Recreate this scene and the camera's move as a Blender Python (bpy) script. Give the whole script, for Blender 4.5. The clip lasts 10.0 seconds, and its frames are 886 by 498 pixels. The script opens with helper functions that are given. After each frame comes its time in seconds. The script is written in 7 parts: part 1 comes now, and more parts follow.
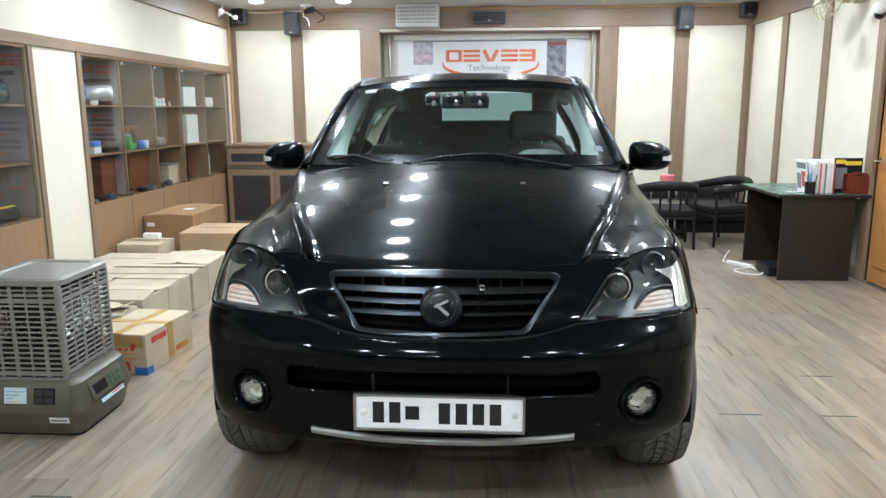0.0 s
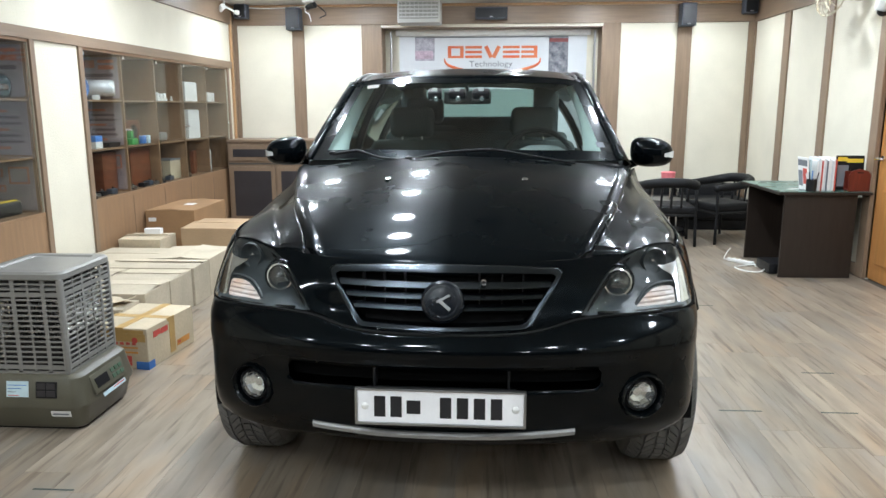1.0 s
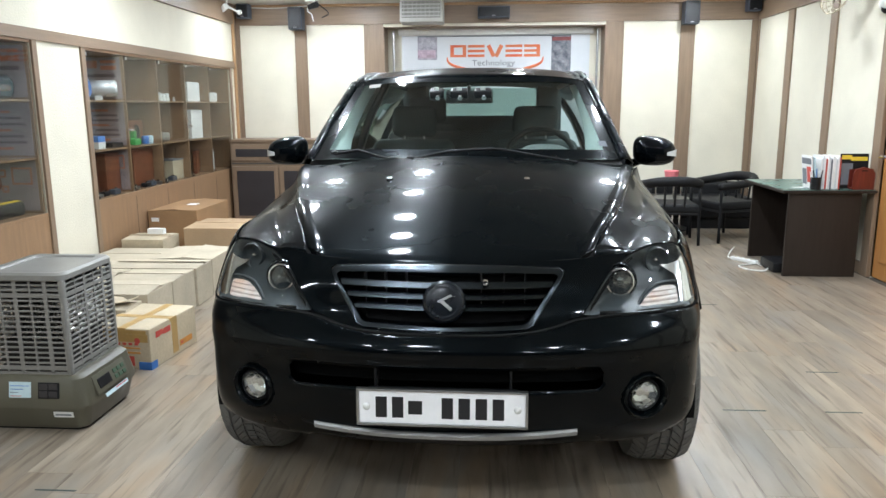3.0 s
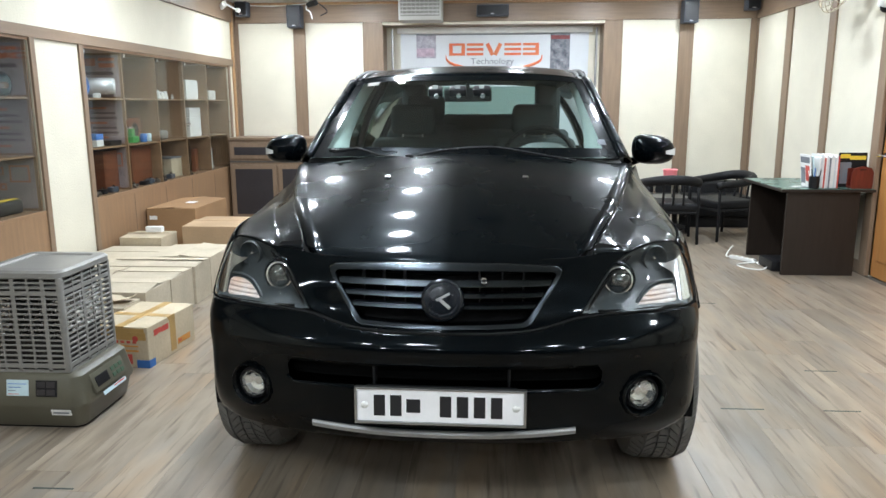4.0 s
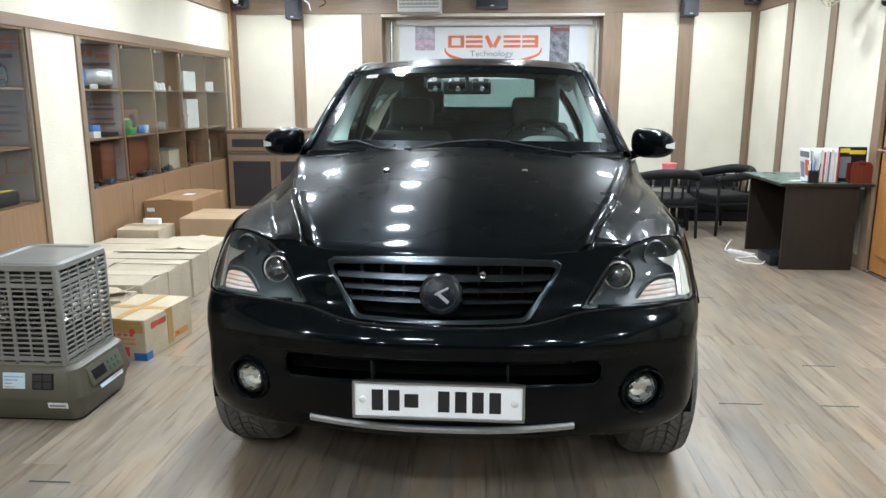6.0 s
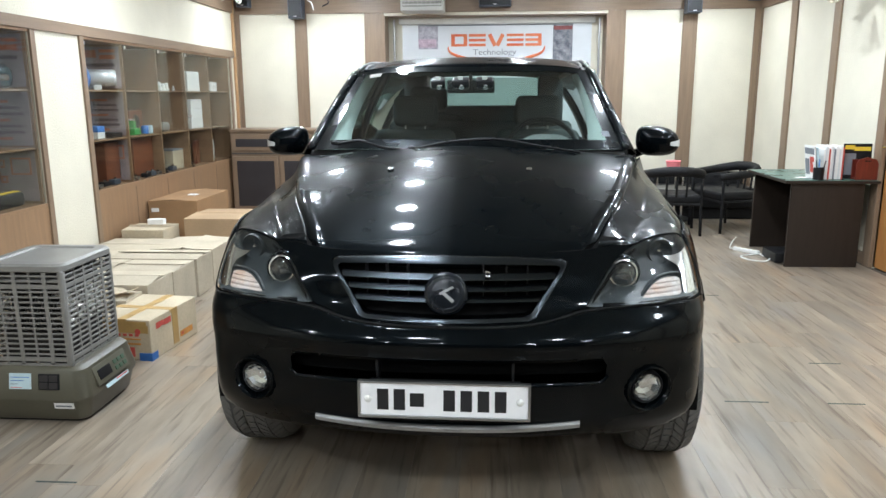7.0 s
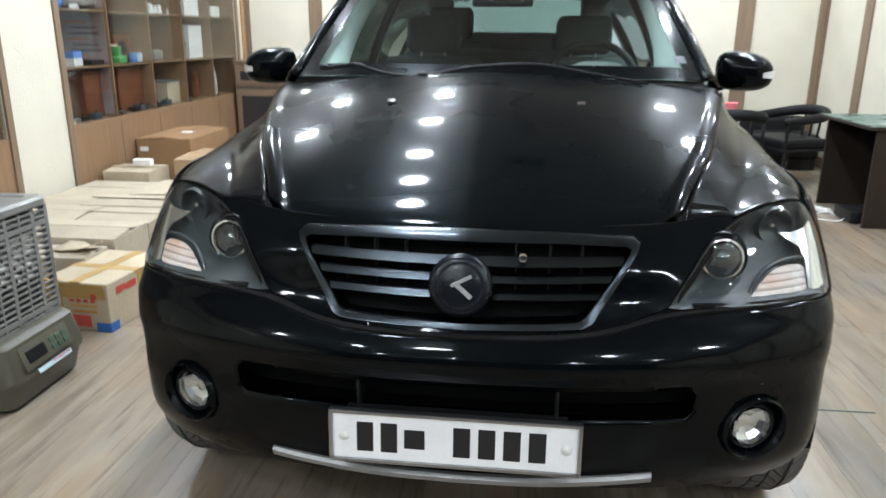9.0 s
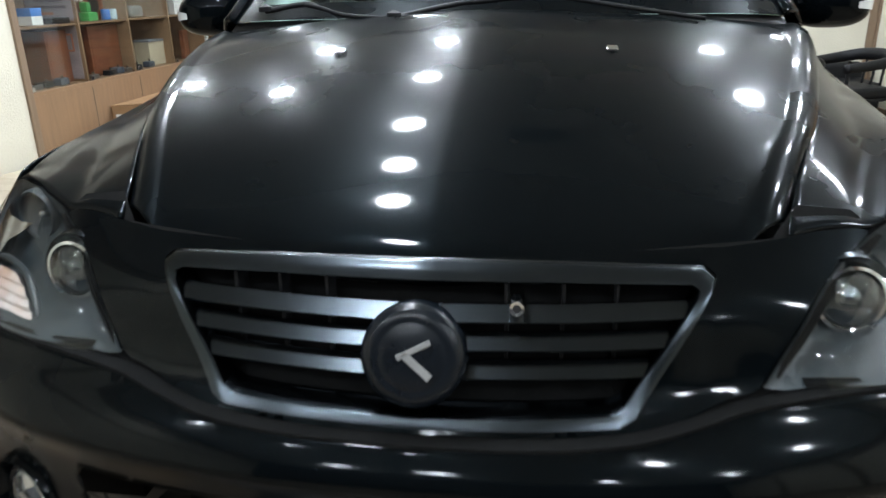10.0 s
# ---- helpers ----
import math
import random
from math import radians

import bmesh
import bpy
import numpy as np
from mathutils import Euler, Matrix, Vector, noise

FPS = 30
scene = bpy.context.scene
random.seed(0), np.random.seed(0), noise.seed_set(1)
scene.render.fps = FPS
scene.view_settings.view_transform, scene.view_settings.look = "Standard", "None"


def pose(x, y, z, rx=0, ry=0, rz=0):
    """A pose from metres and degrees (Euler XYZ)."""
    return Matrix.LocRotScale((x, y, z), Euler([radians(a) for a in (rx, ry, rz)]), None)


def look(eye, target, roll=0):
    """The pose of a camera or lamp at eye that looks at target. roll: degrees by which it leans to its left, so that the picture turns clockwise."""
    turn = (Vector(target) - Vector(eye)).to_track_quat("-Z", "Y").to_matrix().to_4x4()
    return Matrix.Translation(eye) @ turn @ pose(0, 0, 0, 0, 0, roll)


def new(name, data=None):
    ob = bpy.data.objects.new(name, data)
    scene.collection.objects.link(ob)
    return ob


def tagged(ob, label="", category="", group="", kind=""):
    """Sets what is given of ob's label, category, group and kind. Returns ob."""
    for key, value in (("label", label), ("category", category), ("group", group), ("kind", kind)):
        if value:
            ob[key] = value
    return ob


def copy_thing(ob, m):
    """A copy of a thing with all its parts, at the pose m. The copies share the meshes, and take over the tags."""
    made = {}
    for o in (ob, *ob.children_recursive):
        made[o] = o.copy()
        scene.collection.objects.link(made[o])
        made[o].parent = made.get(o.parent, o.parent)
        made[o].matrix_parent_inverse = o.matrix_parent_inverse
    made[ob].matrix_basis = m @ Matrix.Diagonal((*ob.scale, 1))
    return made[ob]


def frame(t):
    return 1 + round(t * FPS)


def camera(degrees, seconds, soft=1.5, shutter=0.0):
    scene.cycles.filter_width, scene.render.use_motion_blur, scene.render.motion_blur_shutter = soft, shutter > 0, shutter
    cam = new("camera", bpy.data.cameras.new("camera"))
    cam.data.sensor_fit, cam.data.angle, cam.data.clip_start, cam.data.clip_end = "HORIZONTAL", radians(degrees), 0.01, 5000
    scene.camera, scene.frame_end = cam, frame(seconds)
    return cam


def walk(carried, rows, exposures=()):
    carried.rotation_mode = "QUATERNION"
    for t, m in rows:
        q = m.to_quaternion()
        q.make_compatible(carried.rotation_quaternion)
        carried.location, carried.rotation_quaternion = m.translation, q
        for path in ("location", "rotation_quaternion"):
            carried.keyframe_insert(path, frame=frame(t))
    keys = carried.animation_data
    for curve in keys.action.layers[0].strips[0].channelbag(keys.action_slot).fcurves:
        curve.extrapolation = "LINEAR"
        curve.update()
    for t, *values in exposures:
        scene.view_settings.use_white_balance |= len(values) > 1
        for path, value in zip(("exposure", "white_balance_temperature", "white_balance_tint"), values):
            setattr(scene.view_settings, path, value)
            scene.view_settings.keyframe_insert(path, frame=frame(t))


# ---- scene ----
cam = camera(62.6, 10.0, 1.5, 0.4)
PATH = [
    (0, (0.473, -0.141, 1.425), (0.356, 1.819, 1.049), -0.3),
    (0.5, (0.47, -0.145, 1.425), (0.356, 1.816, 1.05), -0.2),
    (1, (0.47, -0.146, 1.42), (0.351, 1.813, 1.035), -0.1),
    (1.5, (0.47, -0.143, 1.422), (0.35, 1.816, 1.035), -0.3),
    (2, (0.474, -0.141, 1.421), (0.36, 1.817, 1.03), -0.5),
    (2.5, (0.476, -0.139, 1.421), (0.347, 1.819, 1.034), -0.3),
    (4, (0.477, -0.134, 1.419), (0.352, 1.823, 1.028), -0.2),
    (4.5, (0.471, -0.141, 1.421), (0.359, 1.816, 1.023), -0.0),
    (5, (0.47, -0.14, 1.423), (0.352, 1.817, 1.025), 0.2),
    (5.5, (0.475, -0.124, 1.421), (0.356, 1.831, 1.016), 0.1),
    (7, (0.471, -0.117, 1.421), (0.341, 1.835, 1.007), -0.3),
    (7.5, (0.466, -0.101, 1.418), (0.312, 1.845, 0.984), -0.5),
    (8, (0.414, 0.043, 1.4), (0.316, 1.977, 0.9), 0.3),
    (8.3, (0.376, 0.179, 1.379), (0.347, 2.113, 0.871), -0.9),
    (8.5, (0.373, 0.291, 1.362), (0.315, 2.222, 0.843), -1.0),
    (8.8, (0.417, 0.493, 1.315), (0.271, 2.422, 0.808), -0.4),
    (9, (0.443, 0.634, 1.322), (0.249, 2.543, 0.755), 0.4),
    (9.2, (0.463, 0.767, 1.306), (0.274, 2.659, 0.687), 1.6),
    (9.5, (0.477, 0.965, 1.293), (0.244, 2.836, 0.627), -0.5),
    (9.7, (0.486, 1.105, 1.27), (0.231, 2.974, 0.605), -0.5),
    (9.8, (0.486, 1.167, 1.264), (0.246, 3.029, 0.575), -0.9),
    (10, (0.49, 1.28, 1.251), (0.226, 3.144, 0.575), -1.3),
]
walk(cam, [(t, look(eye, target, roll)) for t, eye, target, roll in PATH])

# ---- light ----
world = bpy.data.worlds.new("world")
scene.world = world
world.use_nodes = True
world.node_tree.nodes["Background"].inputs[0].default_value = (0.02, 0.02, 0.022, 1)
world.node_tree.nodes["Background"].inputs[1].default_value = 0.3
EXPOSURE = 0.0
scene.view_settings.exposure = EXPOSURE
CEIL = 2.63


# ---- materials ----
def material(name, base, rough=0.5, metal=0.0, vary=0.12, scale=8.0, stretch=(1, 1, 1), bump=0.0, bump_scale=60.0,
             second=None, coat=0.0, rough_vary=0.1, per_object=0.0, grain=None, island=False):
    m = bpy.data.materials.new(name)
    m.use_nodes = True
    nt = m.node_tree
    n, l = nt.nodes, nt.links
    b = n["Principled BSDF"]
    b.inputs["Metallic"].default_value = metal
    b.inputs["Coat Weight"].default_value = coat
    b.inputs["Coat Roughness"].default_value = 0.03
    co = n.new("ShaderNodeTexCoord")
    mp = n.new("ShaderNodeMapping")
    mp.inputs["Scale"].default_value = stretch
    l.new(co.outputs["Object"], mp.inputs["Vector"])
    vec = mp.outputs["Vector"]
    if per_object:
        oi = n.new("ShaderNodeObjectInfo")
        sh = n.new("ShaderNodeVectorMath")
        sh.operation = "MULTIPLY_ADD"
        cb = n.new("ShaderNodeCombineXYZ")
        for i in range(3):
            l.new(oi.outputs["Random"], cb.inputs[i])
        sh.inputs[1].default_value = (37.0, 91.0, 53.0)
        l.new(cb.outputs[0], sh.inputs[0])
        l.new(vec, sh.inputs[2])
        vec = sh.outputs[0]
    big = n.new("ShaderNodeTexNoise")
    big.inputs["Scale"].default_value = scale
    big.inputs["Detail"].default_value = 5
    l.new(vec, big.inputs["Vector"])
    fine = n.new("ShaderNodeTexNoise")
    fine.inputs["Scale"].default_value = bump_scale
    fine.inputs["Detail"].default_value = 4
    l.new(vec, fine.inputs["Vector"])
    ramp = n.new("ShaderNodeValToRGB")
    dark = [c * (1 - vary) for c in base]
    light = [min(1, c * (1 + vary)) for c in base]
    if second:
        dark = second
    ramp.color_ramp.elements[0].position, ramp.color_ramp.elements[1].position = 0.3, 0.7
    ramp.color_ramp.elements[0].color = (*dark, 1)
    ramp.color_ramp.elements[1].color = (*light, 1)
    l.new(big.outputs["Fac"], ramp.inputs["Fac"])
    colour = ramp.outputs["Color"]
    mixf = n.new("ShaderNodeMix")
    mixf.data_type = "RGBA"
    mixf.blend_type = "MULTIPLY"
    mixf.inputs[0].default_value = 0.5 if vary else 0.0
    fr = n.new("ShaderNodeValToRGB")
    fr.color_ramp.elements[0].position, fr.color_ramp.elements[1].position = 0.25, 0.75
    lo = max(0.0, 1 - 2 * vary)
    fr.color_ramp.elements[0].color = (lo, lo, lo, 1)
    l.new(fine.outputs["Fac"], fr.inputs["Fac"])
    l.new(colour, mixf.inputs[6])
    l.new(fr.outputs["Color"], mixf.inputs[7])
    colour = mixf.outputs[2]
    if per_object or island:
        hs = n.new("ShaderNodeHueSaturation")
        mr = n.new("ShaderNodeMapRange")
        amount = per_object or 0.15
        mr.inputs[3].default_value, mr.inputs[4].default_value = 1 - amount, 1 + amount
        if island:
            l.new(n.new("ShaderNodeNewGeometry").outputs["Random Per Island"], mr.inputs[0])
        else:
            l.new(oi.outputs["Random"], mr.inputs[0])
        l.new(mr.outputs[0], hs.inputs["Value"])
        l.new(colour, hs.inputs["Color"])
        colour = hs.outputs["Color"]
    l.new(colour, b.inputs["Base Color"])
    rr = n.new("ShaderNodeMapRange")
    rr.inputs[3].default_value, rr.inputs[4].default_value = max(0.02, rough - rough_vary), min(1, rough + rough_vary)
    l.new(big.outputs["Fac"], rr.inputs[0])
    l.new(rr.outputs[0], b.inputs["Roughness"])
    if bump:
        bp = n.new("ShaderNodeBump")
        bp.inputs["Strength"].default_value = bump
        bp.inputs["Distance"].default_value = 0.01
        l.new(fine.outputs["Fac"], bp.inputs["Height"])
        l.new(bp.outputs[0], b.inputs["Normal"])
    return m


def glass(name, tint=(1, 1, 1), rough=0.0, alpha=0.12, edge=1.0, fall=4.0):
    """Thin pane: clear with a mirror-like sheen by Fresnel."""
    m = bpy.data.materials.new(name)
    m.use_nodes = True
    n, l = m.node_tree.nodes, m.node_tree.links
    n.remove(n["Principled BSDF"])
    tr, gl, mx, fr = (n.new("ShaderNodeBsdfTransparent"), n.new("ShaderNodeBsdfGlossy"), n.new("ShaderNodeMixShader"), n.new("ShaderNodeLayerWeight"))
    tr.inputs[0].default_value = (*tint, 1)
    gl.inputs["Roughness"].default_value = rough
    fr.inputs[0].default_value = 0.5
    power, add = n.new("ShaderNodeMath"), n.new("ShaderNodeMath")
    power.operation, power.inputs[1].default_value = "POWER", fall
    add.inputs[1].default_value = alpha
    l.new(fr.outputs["Facing"], power.inputs[0])
    scale = n.new("ShaderNodeMath")
    scale.operation, scale.inputs[1].default_value = "MULTIPLY", edge
    l.new(power.outputs[0], scale.inputs[0])
    l.new(scale.outputs[0], add.inputs[0])
    l.new(add.outputs[0], mx.inputs[0])
    l.new(tr.outputs[0], mx.inputs[1])
    l.new(gl.outputs[0], mx.inputs[2])
    l.new(mx.outputs[0], n["Material Output"].inputs[0])
    return m


def emitter(name, colour, strength):
    m = bpy.data.materials.new(name)
    m.use_nodes = True
    b = m.node_tree.nodes["Principled BSDF"]
    b.inputs["Base Color"].default_value = (0.9, 0.9, 0.9, 1)
    b.inputs["Emission Color"].default_value = (*colour, 1)
    b.inputs["Emission Strength"].default_value = strength
    return m


CREAM = material("cream_wallpaper", (0.655, 0.612, 0.50), 0.75, vary=0.05, scale=2.5, bump=0.35, bump_scale=70)
BROWN = material("brown_laminate", (0.218, 0.148, 0.096), 0.45, vary=0.12, scale=3.0, stretch=(14, 14, 1), bump=0.08, bump_scale=40)
BROWN_H = material("brown_laminate_across", (0.218, 0.148, 0.096), 0.45, vary=0.12, scale=3.0, stretch=(1, 1, 14), bump=0.08, bump_scale=40)
HONEY = material("honey_wood", (0.38, 0.215, 0.105), 0.4, vary=0.14, scale=3.0, stretch=(12, 12, 1), bump=0.06, bump_scale=40)
TAN = material("tan_laminate", (0.262, 0.155, 0.084), 0.45, vary=0.12, scale=3.0, stretch=(10, 10, 1), bump=0.05, bump_scale=40)
ORANGE = material("orange_door_wood", (0.45, 0.20, 0.06), 0.35, vary=0.15, scale=3.0, stretch=(12, 12, 1), bump=0.06, bump_scale=40, coat=0.2)
CEILING = material("ceiling_board", (0.58, 0.58, 0.565), 0.8, vary=0.06, scale=3.0, bump=0.2, bump_scale=50)
CHARCOAL = material("charcoal_wall_paint", (0.035, 0.035, 0.037), 0.7, vary=0.15, scale=2.0, bump=0.1, bump_scale=60)


def plank_material():
    """Grey-beige vinyl with warm and cool clouds, long streaks and a tone per plank."""
    m = bpy.data.materials.new("vinyl_plank")
    m.use_nodes = True
    n, l = m.node_tree.nodes, m.node_tree.links
    b = n["Principled BSDF"]
    co, oi, cb, sh = n.new("ShaderNodeTexCoord"), n.new("ShaderNodeObjectInfo"), n.new("ShaderNodeCombineXYZ"), n.new("ShaderNodeVectorMath")
    for i in range(3):
        l.new(oi.outputs["Random"], cb.inputs[i])
    sh.operation = "MULTIPLY_ADD"
    sh.inputs[1].default_value = (37.0, 91.0, 53.0)
    l.new(cb.outputs[0], sh.inputs[0])
    l.new(co.outputs["Object"], sh.inputs[2])

    def clouds(stretch, scale, detail, low, high):
        mp, nz, rg = n.new("ShaderNodeMapping"), n.new("ShaderNodeTexNoise"), n.new("ShaderNodeMapRange")
        mp.inputs["Scale"].default_value = stretch
        nz.inputs["Scale"].default_value, nz.inputs["Detail"].default_value = scale, detail
        l.new(sh.outputs[0], mp.inputs["Vector"])
        l.new(mp.outputs[0], nz.inputs["Vector"])
        rg.inputs[1].default_value, rg.inputs[2].default_value = low, high
        l.new(nz.outputs["Fac"], rg.inputs[0])
        return rg.outputs[0]

    def mixed(fac, a, colour, blend="MIX"):
        mx = n.new("ShaderNodeMix")
        mx.data_type, mx.blend_type = "RGBA", blend
        l.new(fac, mx.inputs[0])
        if isinstance(a, tuple):
            mx.inputs[6].default_value = (*a, 1)
        else:
            l.new(a, mx.inputs[6])
        mx.inputs[7].default_value = (*colour, 1)
        return mx.outputs[2]

    c = mixed(clouds((5, 0.9, 1), 2.4, 6, 0.3, 0.7), (0.165, 0.132, 0.098), (0.300, 0.246, 0.186))
    c = mixed(clouds((2.2, 0.7, 1), 1.9, 3, 0.52, 0.80), c, (0.30, 0.205, 0.125))
    c = mixed(clouds((2.6, 0.8, 1), 2.3, 3, 0.50, 0.85), c, (0.192, 0.178, 0.160))
    streak = clouds((17, 1.0, 1), 2.3, 8, 0.26, 0.46)
    inv = n.new("ShaderNodeMath")
    inv.operation, inv.inputs[0].default_value = "SUBTRACT", 1.0
    l.new(streak, inv.inputs[1])
    c = mixed(inv.outputs[0], c, (0.115, 0.086, 0.062))
    hs, mr = n.new("ShaderNodeHueSaturation"), n.new("ShaderNodeMapRange")
    mr.inputs[3].default_value, mr.inputs[4].default_value = 0.85, 1.14
    l.new(oi.outputs["Random"], mr.inputs[0])
    l.new(mr.outputs[0], hs.inputs["Value"])
    l.new(c, hs.inputs["Color"])
    l.new(hs.outputs["Color"], b.inputs["Base Color"])
    rr, bp = n.new("ShaderNodeMapRange"), n.new("ShaderNodeBump")
    rr.inputs[3].default_value, rr.inputs[4].default_value = 0.42, 0.28
    l.new(streak, rr.inputs[0])
    l.new(rr.outputs[0], b.inputs["Roughness"])
    bp.inputs["Strength"].default_value, bp.inputs["Distance"].default_value = 0.12, 0.004
    l.new(streak, bp.inputs["Height"])
    l.new(bp.outputs[0], b.inputs["Normal"])
    return m


PLANK = plank_material()
SUBFLOOR = material("dark_joint", (0.10, 0.085, 0.07), 0.8, vary=0.2)
CARTON = material("brown_carton", (0.315, 0.178, 0.082), 0.8, vary=0.14, scale=3.0, bump=0.08, bump_scale=90, per_object=0.06)
CARTON_PALE = material("pale_carton", (0.50, 0.43, 0.32), 0.8, vary=0.13, scale=4.0, bump=0.1, bump_scale=60, per_object=0.07)
CARTON_TAN = material("light_brown_carton", (0.42, 0.285, 0.165), 0.8, vary=0.13, scale=3.0, bump=0.08, bump_scale=90)
CARTON_WHITE = material("cream_carton", (0.54, 0.45, 0.315), 0.75, vary=0.14, scale=4.0, bump=0.08, bump_scale=60)
TAPE = material("amber_tape", (0.46, 0.29, 0.10), 0.4, vary=0.1, scale=10)
PAPER = material("white_paper", (0.75, 0.74, 0.72), 0.7, vary=0.05, scale=20)
RED_INK = material("red_ink", (0.55, 0.08, 0.06), 0.7, vary=0.1, scale=30)
ORANGE_INK = material("orange_ink", (0.62, 0.27, 0.06), 0.7, vary=0.1, scale=30)
BLUE_TAPE = material("blue_tape", (0.03, 0.14, 0.42), 0.5, vary=0.1, scale=30)
BLACK_PLASTIC = material("black_plastic", (0.011, 0.011, 0.012), 0.42, vary=0.15, scale=20, bump=0.05, bump_scale=300)
SPEAKER_GREY = material("speaker_grey", (0.06, 0.07, 0.09), 0.6, vary=0.12, scale=20, bump=0.2, bump_scale=400)
WHITE_PLASTIC = material("white_plastic", (0.75, 0.75, 0.72), 0.4, vary=0.05, scale=10)
DARK_WOOD = material("dark_desk_laminate", (0.024, 0.017, 0.013), 0.45, vary=0.15, scale=3, stretch=(12, 12, 1), bump=0.04, bump_scale=40)
DARK_PANEL = material("dark_door_panel", (0.026, 0.022, 0.024), 0.5, vary=0.12, scale=6, bump=0.05, bump_scale=80)
DESK_GREEN = material("green_desk_mat", (0.05, 0.12, 0.10), 0.28, vary=0.1, scale=6)
LEATHER = material("black_leather", (0.006, 0.006, 0.007), 0.55, vary=0.2, scale=12, bump=0.15, bump_scale=220)
CHROME = material("chrome", (0.75, 0.75, 0.76), 0.08, 1.0, vary=0.03, scale=10, rough_vary=0.04)
SATIN = material("satin_silver_shell", (0.62, 0.63, 0.65), 0.25, 0.25, vary=0.05, scale=10)
STEEL = material("brushed_steel", (0.42, 0.42, 0.42), 0.32, 1.0, vary=0.08, scale=10)
HEATER_GREEN = material("olive_grey_enamel", (0.092, 0.085, 0.060), 0.42, vary=0.08, scale=6, bump=0.03, bump_scale=120)
HEATER_GREY = material("grey_enamel", (0.205, 0.198, 0.182), 0.32, vary=0.07, scale=6, bump=0.03, bump_scale=120)
HEATER_REFLECT = material("polished_reflector", (0.78, 0.76, 0.72), 0.28, 0.9, vary=0.15, scale=9)
# near-black, the shade inside the cage put into the colour
HEATER_SHADE = material("shade_dark_steel", (0.020, 0.018, 0.016), 0.6, 0.0, vary=0.3, scale=12)
GLASS = glass("cabinet_glass", (0.82, 0.84, 0.82), 0.0, 0.045, 0.32)
LAMP_GLOW = emitter("lamp_glow", (0.88, 0.98, 1.08), 388.0)
PINK = material("pink_plastic", (0.75, 0.2, 0.22), 0.5, vary=0.05)
BEIGE = material("aged_beige_plastic", (0.48, 0.42, 0.30), 0.5, vary=0.1, scale=10)
BANNER = material("banner_cloth", (0.60, 0.62, 0.64), 0.7, vary=0.03, scale=6)
GREY_INK = material("grey_ink", (0.18, 0.19, 0.21), 0.7, vary=0.1)
RED_BOX = material("red_brown_wood", (0.14, 0.022, 0.013), 0.35, vary=0.2, scale=5, stretch=(8, 1, 1))
YELLOW = material("yellow_ink", (0.75, 0.52, 0.04), 0.6, vary=0.05)
TEAL = material("dark_teal_gloss", (0.03, 0.06, 0.065), 0.2, vary=0.3, scale=9)
GREEN_PLASTIC = material("green_plastic", (0.06, 0.35, 0.09), 0.4, vary=0.1)
BLUE_PLASTIC = material("blue_plastic", (0.06, 0.22, 0.6), 0.4, vary=0.1)
LIGHT_LABEL = material("pale_blue_label", (0.52, 0.66, 0.70), 0.5, vary=0.08, scale=25)
WOOD_RED = material("reddish_wood", (0.20, 0.062, 0.026), 0.4, vary=0.2, scale=5, stretch=(1, 1, 8))


# ---- mesh helpers ----
def part(name, bm, mat, parent=None, label="", smooth=False, m=None):
    me = bpy.data.meshes.new(name)
    bm.normal_update()
    bm.to_mesh(me)
    bm.free()
    for mm in (mat if isinstance(mat, (list, tuple)) else [mat]):
        me.materials.append(mm)
    if smooth:
        me.polygons.foreach_set("use_smooth", [True] * len(me.polygons))
        if smooth != "all":
            me.set_sharp_from_angle(angle=radians(smooth if smooth is not True else 35))
    ob = new(name, me)
    if parent is not None:
        ob.parent = parent
    if m is not None:
        ob.matrix_basis = m
    if label:
        ob["label"] = label
    return ob


def group_at(name, m, label, category, group="", kind=""):
    ob = new(name)
    ob.empty_display_size = 0.1
    ob.matrix_basis = m
    return tagged(ob, label, category, group, kind)


def box(lo, hi, bevel=0.004, segments=2, bm=None):
    own = bmesh.new()
    r = bmesh.ops.create_cube(own, size=1.0)
    size = [b - a for a, b in zip(lo, hi)]
    mid = [(a + b) / 2 for a, b in zip(lo, hi)]
    bmesh.ops.scale(own, vec=size, verts=r["verts"])
    bmesh.ops.translate(own, vec=mid, verts=r["verts"])
    bevel = min(bevel, 0.45 * min(abs(s) for s in size))
    if bevel > 0:
        bmesh.ops.bevel(own, geom=own.edges[:], offset=bevel, segments=segments, affect="EDGES", profile=0.6)
    if bm is None:
        return own
    return merge(bm, own)


def merge(bm, other, m=None):
    if m is not None:
        bmesh.ops.transform(other, matrix=m, verts=other.verts[:])
    me = bpy.data.meshes.new("tmp")
    other.to_mesh(me)
    other.free()
    bm.from_mesh(me)
    bpy.data.meshes.remove(me)
    return bm


def cyl(r1, r2, h, sides=24, bevel=0.0, m=None, caps=True):
    bm = bmesh.new()
    bmesh.ops.create_cone(bm, cap_ends=caps, segments=sides, radius1=r1, radius2=r2, depth=h)
    bmesh.ops.translate(bm, vec=(0, 0, h / 2), verts=bm.verts[:])
    if bevel:
        rim = [e for e in bm.edges if abs(e.verts[0].co.z - e.verts[1].co.z) < 1e-6]
        bmesh.ops.bevel(bm, geom=rim, offset=bevel, segments=2, affect="EDGES")
    if m is not None:
        bmesh.ops.transform(bm, matrix=m, verts=bm.verts[:])
    return bm


